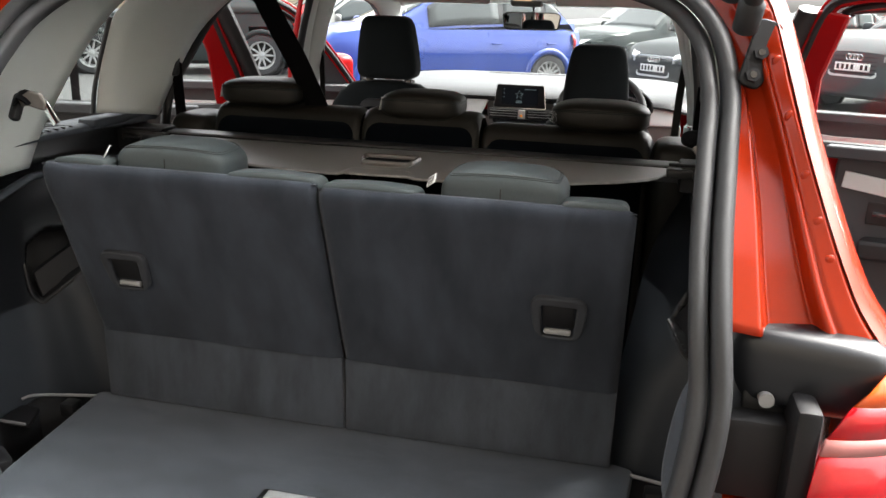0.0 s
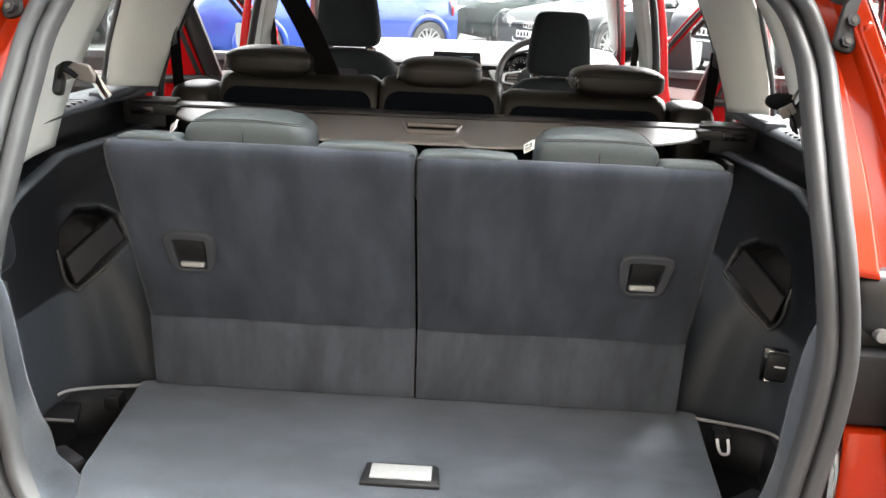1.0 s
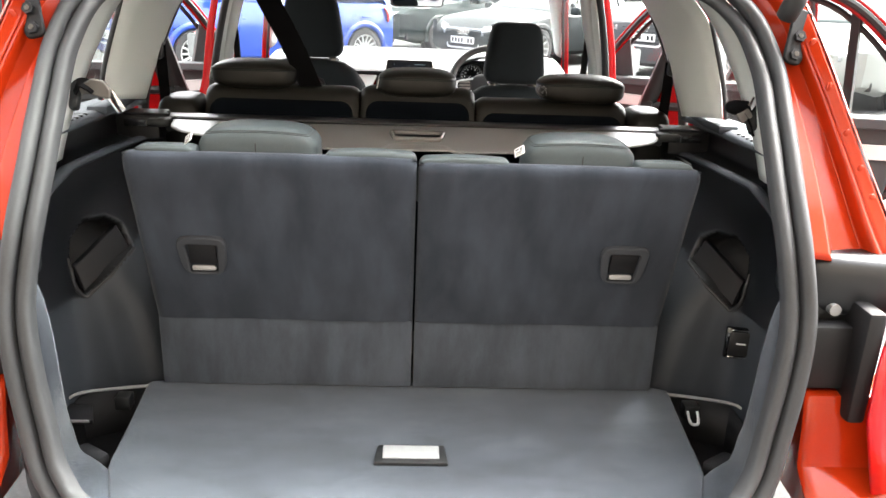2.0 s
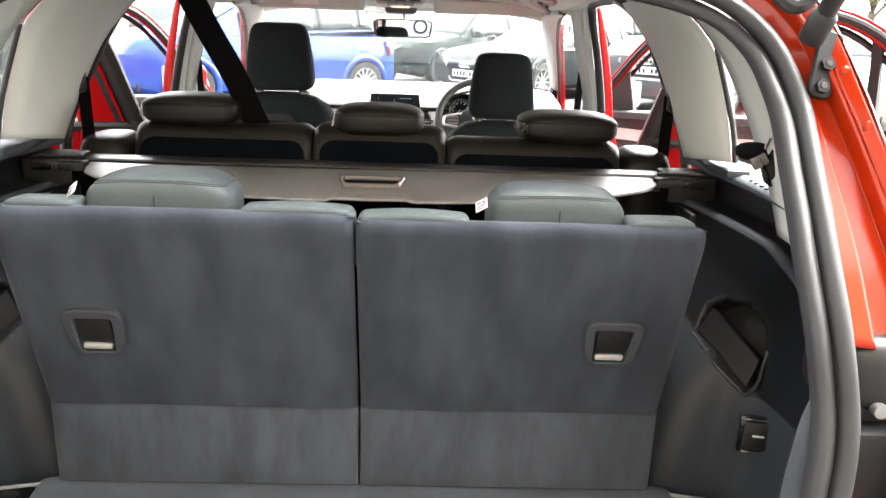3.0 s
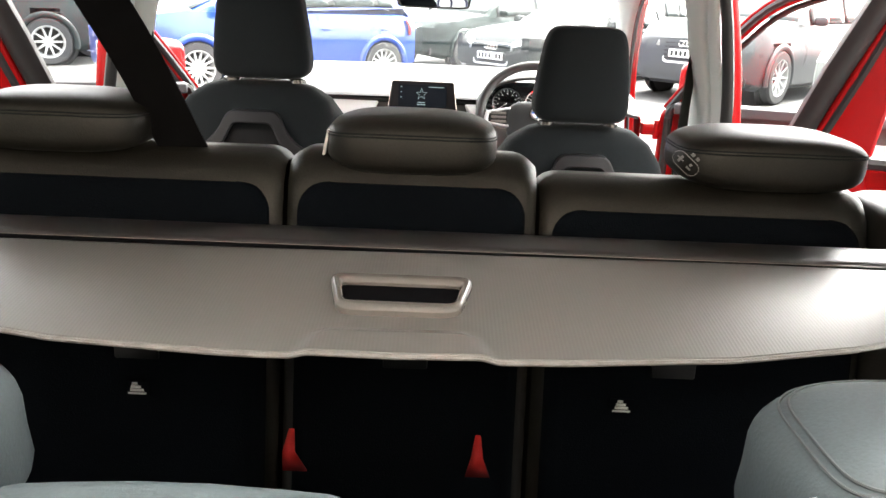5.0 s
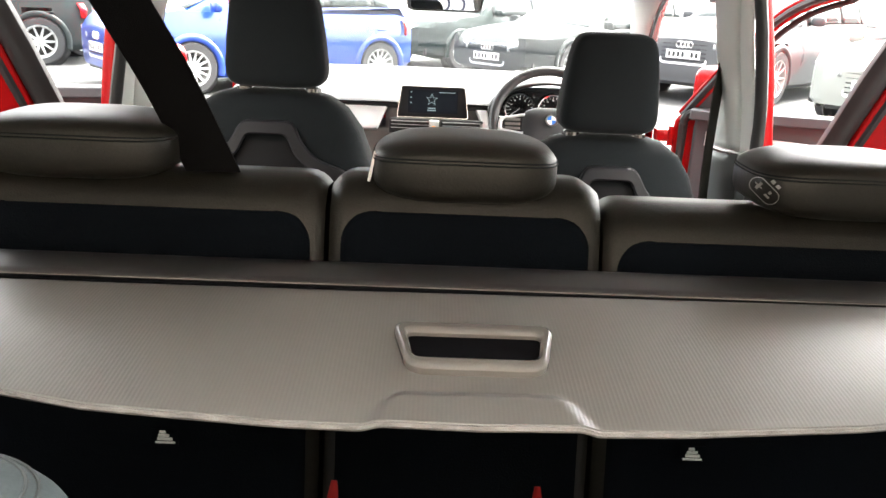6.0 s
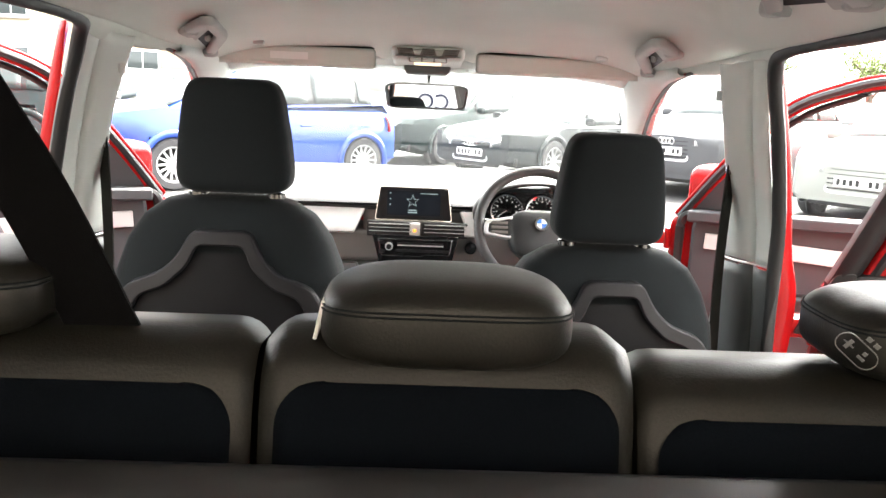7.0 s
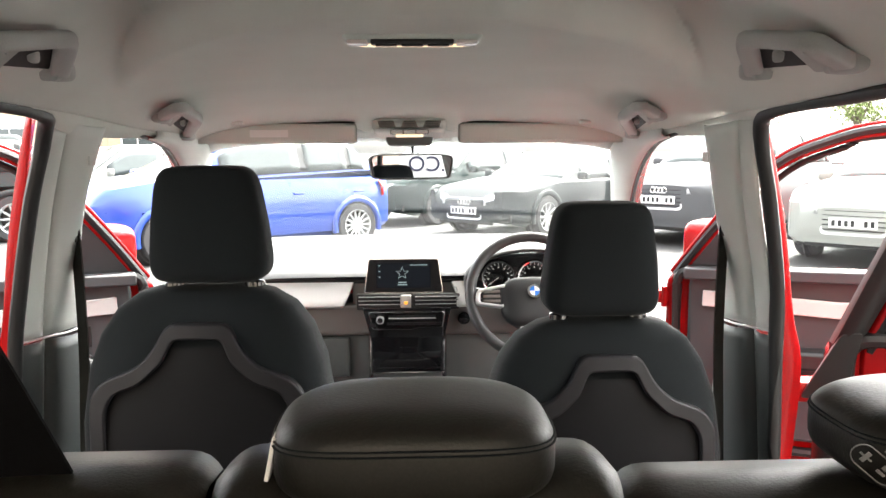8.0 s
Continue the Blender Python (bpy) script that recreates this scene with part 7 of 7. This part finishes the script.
        pillow("door_mirror", (0.12, 0.20, 0.14), (c0 - 0.36, sg * (hw + 0.07), belt + 0.09), paint, car, "door mirror", e=0.6, e2=0.6, nu=14, nv=8)
    for nm, a, b in (("windscreen", c0 - 0.05, f0 + 0.05), ("rear_screen", c1 + 0.05, f1 - 0.05)):
        rr = []
        for q in np.linspace(a, b, 7):
            zr = roof_z(q)
            yy = side(q, 1.0)[1] * 0.90
            rr.append([(q + (0.004 if nm == "windscreen" else -0.004), yy * f, zr + 0.012 - 0.018 * abs(f) ** 2 + 0.004) for f in np.linspace(-1, 1, 9)])
        loft(nm, rr, gm, car, "sloping dark glass", solid=0.004)
    # face
    fx = lambda yy: hl - 0.22 * (abs(yy) / hw) ** 2.6 * 0.9
    grille = plate("grille", round_poly([(-0.40, 0.70), (0.40, 0.70), (0.34, 0.40), (-0.34, 0.40)], 0.06, 4), 0.02, lambda u, v, d: (hl - 0.05 * abs(u) - 0.012 + d - 0.03 * (v > 0.6), u, v - face), BLACKPLASTIC, car, "black grille")
    frame_ring("grille_surround", round_poly([(-0.42, 0.72), (0.42, 0.72), (0.36, 0.38), (-0.36, 0.38)], 0.07, 4), round_poly([(-0.39, 0.69), (0.39, 0.69), (0.33, 0.41), (-0.33, 0.41)], 0.06, 4), 0.03, lambda u, v, d: (hl - 0.05 * abs(u) - 0.012 + d - 0.03 * (v > 0.6), u, v - face), SILVER, car, "chrome grille surround")
    for k in range(5):
        rbox("grille_bar", (0.012, 0.68, 0.014), (hl - 0.002 - 0.004 * (k > 2), 0, 0.44 + 0.055 * k - face), SHELL, grille, r=0.002)
    for k in range(4 if rings else 0):
        lathe("badge_ring", [(0.034, 0.0), (0.040, 0.006), (0.046, 0.0)], Matrix.Translation((hl + 0.0, -0.085 + 0.057 * k, 0.655 - face)) @ Matrix.Rotation(radians(90), 4, "Y"), CHROME, grille, n=16)
    pl = rbox("number_plate", (0.012, 0.52, 0.112), (hl + 0.012, 0, 0.52 - face), PAPER, car, "white number plate with bars", r=0.003)
    for k in range(7):
        if k != 4:
            rbox("plate_bar", (0.002, 0.04, 0.07), (hl + 0.0195, -0.21 + 0.07 * k, 0.52 - face), BLACKPLASTIC, pl, r=0)
    rbox("lower_intake", (0.03, 1.1, 0.12), (hl - 0.06, 0, 0.29), BLACKPLASTIC, car, "black lower intake", r=0.01)
    for sg in (-1, 1):
        rr = []
        for f in np.linspace(0, 1, 9):
            yy = hw * (0.44 + 0.42 * f)
            xx = hl - 0.02 - 0.30 * f ** 1.7
            rr.append([(xx + 0.020, sg * yy, 0.61 + 0.04 * f - face), (xx + 0.014, sg * (yy + 0.004), 0.68 + 0.05 * f - face), (xx - 0.05, sg * (yy - 0.005), 0.745 + 0.06 * f - face)])
        hd = loft("headlamp", rr, HEADLAMP, car, "clear headlamp", solid=0.02)
        lathe("fog_lamp", [(0.0, 0.01), (0.045, 0.008), (0.055, 0.0)], Matrix.Translation((hl - 0.14, sg * hw * 0.74, 0.33)) @ Matrix.Rotation(radians(90), 4, "Y"), SILVER, car, n=16)
        rbox("fog_recess", (0.05, 0.26, 0.12), (hl - 0.165, sg * hw * 0.74, 0.33), BLACKPLASTIC, car, r=0.02)
        rr = []
        for f in np.linspace(0, 1, 7):
            yy, xx = hw * (0.62 + 0.33 * f), -hl - 0.012 + 0.20 * f ** 2.2
            rr.append([(xx, sg * yy, 0.72), (xx + 0.01, sg * yy * 1.004, 0.86), (xx + 0.05, sg * yy * 0.985, 0.94)])
        loft("tail_lamp", rr, LAMPRED, car, "red tail lamp", solid=0.02)
    return car


BLUE = mat("blue_paint", (0.010, 0.045, 0.28), 0.3, metal=0.2, var=0.04, vscale=2, bump=0.0, coat=0.7)
BLACKCAR = mat("black_paint", (0.026, 0.031, 0.032), 0.45, var=0.05, vscale=2, bump=0.0, coat=0.0, spec=0.10)
GREENBLACK = mat("green_black_paint", (0.016, 0.025, 0.024), 0.25, var=0.05, vscale=2, bump=0.0, coat=0.0, spec=0.12)
GREYCAR = mat("grey_paint", (0.06, 0.063, 0.067), 0.3, var=0.05, vscale=2, bump=0.0, coat=0.0, spec=0.25)
WHITECAR = mat("pale_paint", (0.26, 0.27, 0.255), 0.35, metal=0.2, var=0.04, vscale=2, bump=0.0, spec=0.3)
MAROON = mat("maroon_paint", (0.16, 0.025, 0.03), 0.3, metal=0.3, var=0.05, vscale=2, bump=0.0, coat=1.0)
REDCAR = mat("bright_red_paint", (0.55, 0.015, 0.012), 0.3, metal=0.1, var=0.05, vscale=2, bump=0.0, coat=1.0)
HEADLAMP = mat("headlamp_lens", (0.42, 0.43, 0.44), 0.12, metal=0.0, var=0.2, vscale=25, bump=0.0, coat=1.0)
parked_car(-2.52, 12.64, 218, BLUE, "blue people carrier parked side on", L=4.27, W=1.83, H=1.62, belt=0.97, hood=0.93, cowl=0.62, nose=0.85, rim=0.32, spokes=14, rake=1.25, bow=0.13, wedge=0.13, over=0.66)
parked_car(0.755, 17.7, 225, GREENBLACK, "black car parked behind blue one", L=4.5, H=1.5, spokes=8)
parked_car(2.46, 15.46, 225, BLACKCAR, "dark saloon with chrome grille facing out", L=4.7, W=1.84, H=1.34, belt=0.86, hood=0.78, tail="saloon", cowl=0.36, rim=0.33, face=0.08)
parked_car(5.25, 14.35, 225, GREYCAR, "large dark grey off-road car with wide grille", L=5.0, W=1.95, H=1.72, belt=1.08, hood=1.05, cowl=0.34, rim=0.38, face=-0.14)
parked_car(6.5, 11.57, 222, WHITECAR, "pale silver hatchback facing the lane", L=4.1, H=1.48, rings=False)
parked_car(-7.83, 14.03, 203, BLACKCAR, "black off-road car parked by the lane", L=4.65, H=1.66, belt=1.02, hood=1.0, rim=0.36)
parked_car(-5.7, 16.9, 214, WHITECAR, "white hatchback in the row", L=4.2, H=1.5, rings=False)
parked_car(-8.3, 21.5, 214, REDCAR, "bright red car in the row behind", L=4.2, H=1.5, rings=False)
parked_car(0.2, 25.5, 200, WHITECAR, "white estate car far back in the yard", L=4.6, H=1.55, rings=False)
parked_car(-4.4, 26.5, 205, GREYCAR, "grey hatchback far back in the yard", L=4.3, H=1.5, rings=False)
parked_car(5.2, 24.5, 215, WHITECAR, "silver hatchback far back in the yard", L=4.2, H=1.5, rings=False)
parked_car(9.8, 19.0, 235, BLACKCAR, "black hatchback beside the row", L=4.3, H=1.5, rings=False)
parked_car(10.6, 14.6, 238, MAROON, "maroon hatchback at the end of the row", L=4.2, H=1.5, rings=False)

# white banner with a web address ending, and an added plain wall behind the car
BANNERCLOTH = mat("banner_cloth", (0.36, 0.36, 0.35), 0.7, var=0.04, bump=0.0)
banner = thing("sign_banner", (3.4, -2.2, 0), label="white banner on posts with dark blue lettering", category="sign")
BM = Matrix.Translation((3.75, -1.75, 1.0)) @ Matrix.Rotation(radians(207), 4, "Z")
rbox("board", (2.5, 0.03, 0.8), (0, 0, 0), BANNERCLOTH, banner, r=0.004, m=BM)
for u in (-0.9, 0.9):
    cyl("post", 0.03, 1.5, BM @ Matrix.Translation((u, 0.045, -0.25)), SILVER, banner)
tx = bpy.data.curves.new("lettering", "FONT")
tx.body, tx.size, tx.extrude, tx.align_x, tx.align_y = ".CO", 0.25, 0.004, "CENTER", "CENTER"
to = new("lettering", tx)
tx.materials.append(NAVY)
hang(to, banner)
to.matrix_parent_inverse = banner.matrix_basis.inverted()
to.matrix_basis = BM @ Matrix.Translation((0.93, -0.02, 0.0)) @ Matrix.Rotation(radians(90), 4, "X")


# ---- far side of the yard ----
def building(x, y, w, d, h, material, label, cols, rows_n):
    b = thing("building", (x, y, 0), label=label, category="building", group="yard buildings")
    rbox("wall", (w, d, h), (x, y, h / 2), material, b, r=0.05)
    rbox("parapet", (w + 0.3, d + 0.3, 0.35), (x, y, h + 0.17), WALLGREY, b, r=0.05)
    for i in range(cols):
        for j in range(rows_n):
            wx, wz = x - w / 2 + (i + 0.5) * w / cols, 1.6 + j * 3.0
            win = rbox("window_frame", (1.7, 0.10, 1.5), (wx, y - d / 2 - 0.04, wz + 0.4), PAPER, b, "white framed window", r=0.02)
            for k in (-1, 1):
                rbox("pane", (0.74, 0.04, 1.3), (wx + k * 0.4, y - d / 2 - 0.085, wz + 0.4), DARKGLASS, win, r=0.01)
            rbox("sill", (1.9, 0.22, 0.10), (wx, y - d / 2 - 0.1, wz - 0.42), WALLGREY, win, r=0.02)
    return b


building(-31, 50, 30, 9, 8.0, CREAM, "cream rendered building beyond the yard", 8, 2)
building(-12.5, 47, 6, 8, 4.4, BEIGE, "low orange brick building beyond the yard", 2, 1)


# plain wall added behind the car, out of view: cuts rear sky light, warms reflections
rear_wall = thing("sky_block_wall", (0, -4.6, 0), label="added plain brown grey wall holding back sky light behind the car", category="wall", kind="structure")
rbox("wall_face", (26, 0.3, 7.4), (0, -4.6, 3.7), REARWALL, rear_wall, r=0.02)
rbox("coping", (26.2, 0.5, 0.12), (0, -4.6, 7.46), WALLGREY, rear_wall, r=0.02)


def tree(x, y, h, seed, label):
    rnd = random.Random(seed)
    t = thing("tree", (x, y, 0), label=label, category="tree", group="yard trees")
    sweep("trunk", spline([(x, y, -0.1), (x + 0.05, y, h * 0.25), (x - 0.08, y + 0.05, h * 0.5), (x, y, h * 0.75)], 12), disc(0.16, 8), BARK, t, "brown trunk")
    tips = []
    for k in range(9):
        a = 2 * math.pi * k / 9 + rnd.uniform(-0.3, 0.3)
        z0 = h * rnd.uniform(0.35, 0.6)
        tip = (x + math.cos(a) * h * rnd.uniform(0.18, 0.32), y + math.sin(a) * h * rnd.uniform(0.18, 0.32), z0 + h * rnd.uniform(0.12, 0.35))
        sweep("limb", [(x, y, z0), ((x + tip[0]) / 2, (y + tip[1]) / 2, z0 * 0.4 + tip[2] * 0.6), tip], disc(0.05, 6), BARK, t, "forked limb")
        tips.append(tip)
    vs, fs = [], []
    for tip in tips + [(x, y, h * 0.85), (x + 0.3, y, h * 0.7), (x - 0.3, y, h * 0.72)]:
        for _ in range(260):
            c = Vector(tip) + Vector((rnd.gauss(0, 0.42), rnd.gauss(0, 0.42), rnd.gauss(0, 0.36)))
            r = Euler((rnd.uniform(0, 6), rnd.uniform(0, 6), rnd.uniform(0, 6))).to_matrix()
            n = len(vs)
            vs += [c + r @ Vector(q) for q in ((-0.06, 0, 0), (0, -0.035, 0.01), (0.07, 0, 0), (0, 0.035, 0.01))]
            fs.append((n, n + 1, n + 2, n + 3))
    cr = mesh("crown", vs, fs, LEAF, t, "yellow green leaves", smooth=False, fix=False)
    tagged(cr, kind="stuff")
    return t


for k, (tx0, ty0, th0) in enumerate(((17.5, 42, 5.2), (22.5, 41, 4.6), (27.5, 43, 5.6))):
    tree(tx0, ty0, th0, 40 + k, "small yellow green tree beyond the yard")
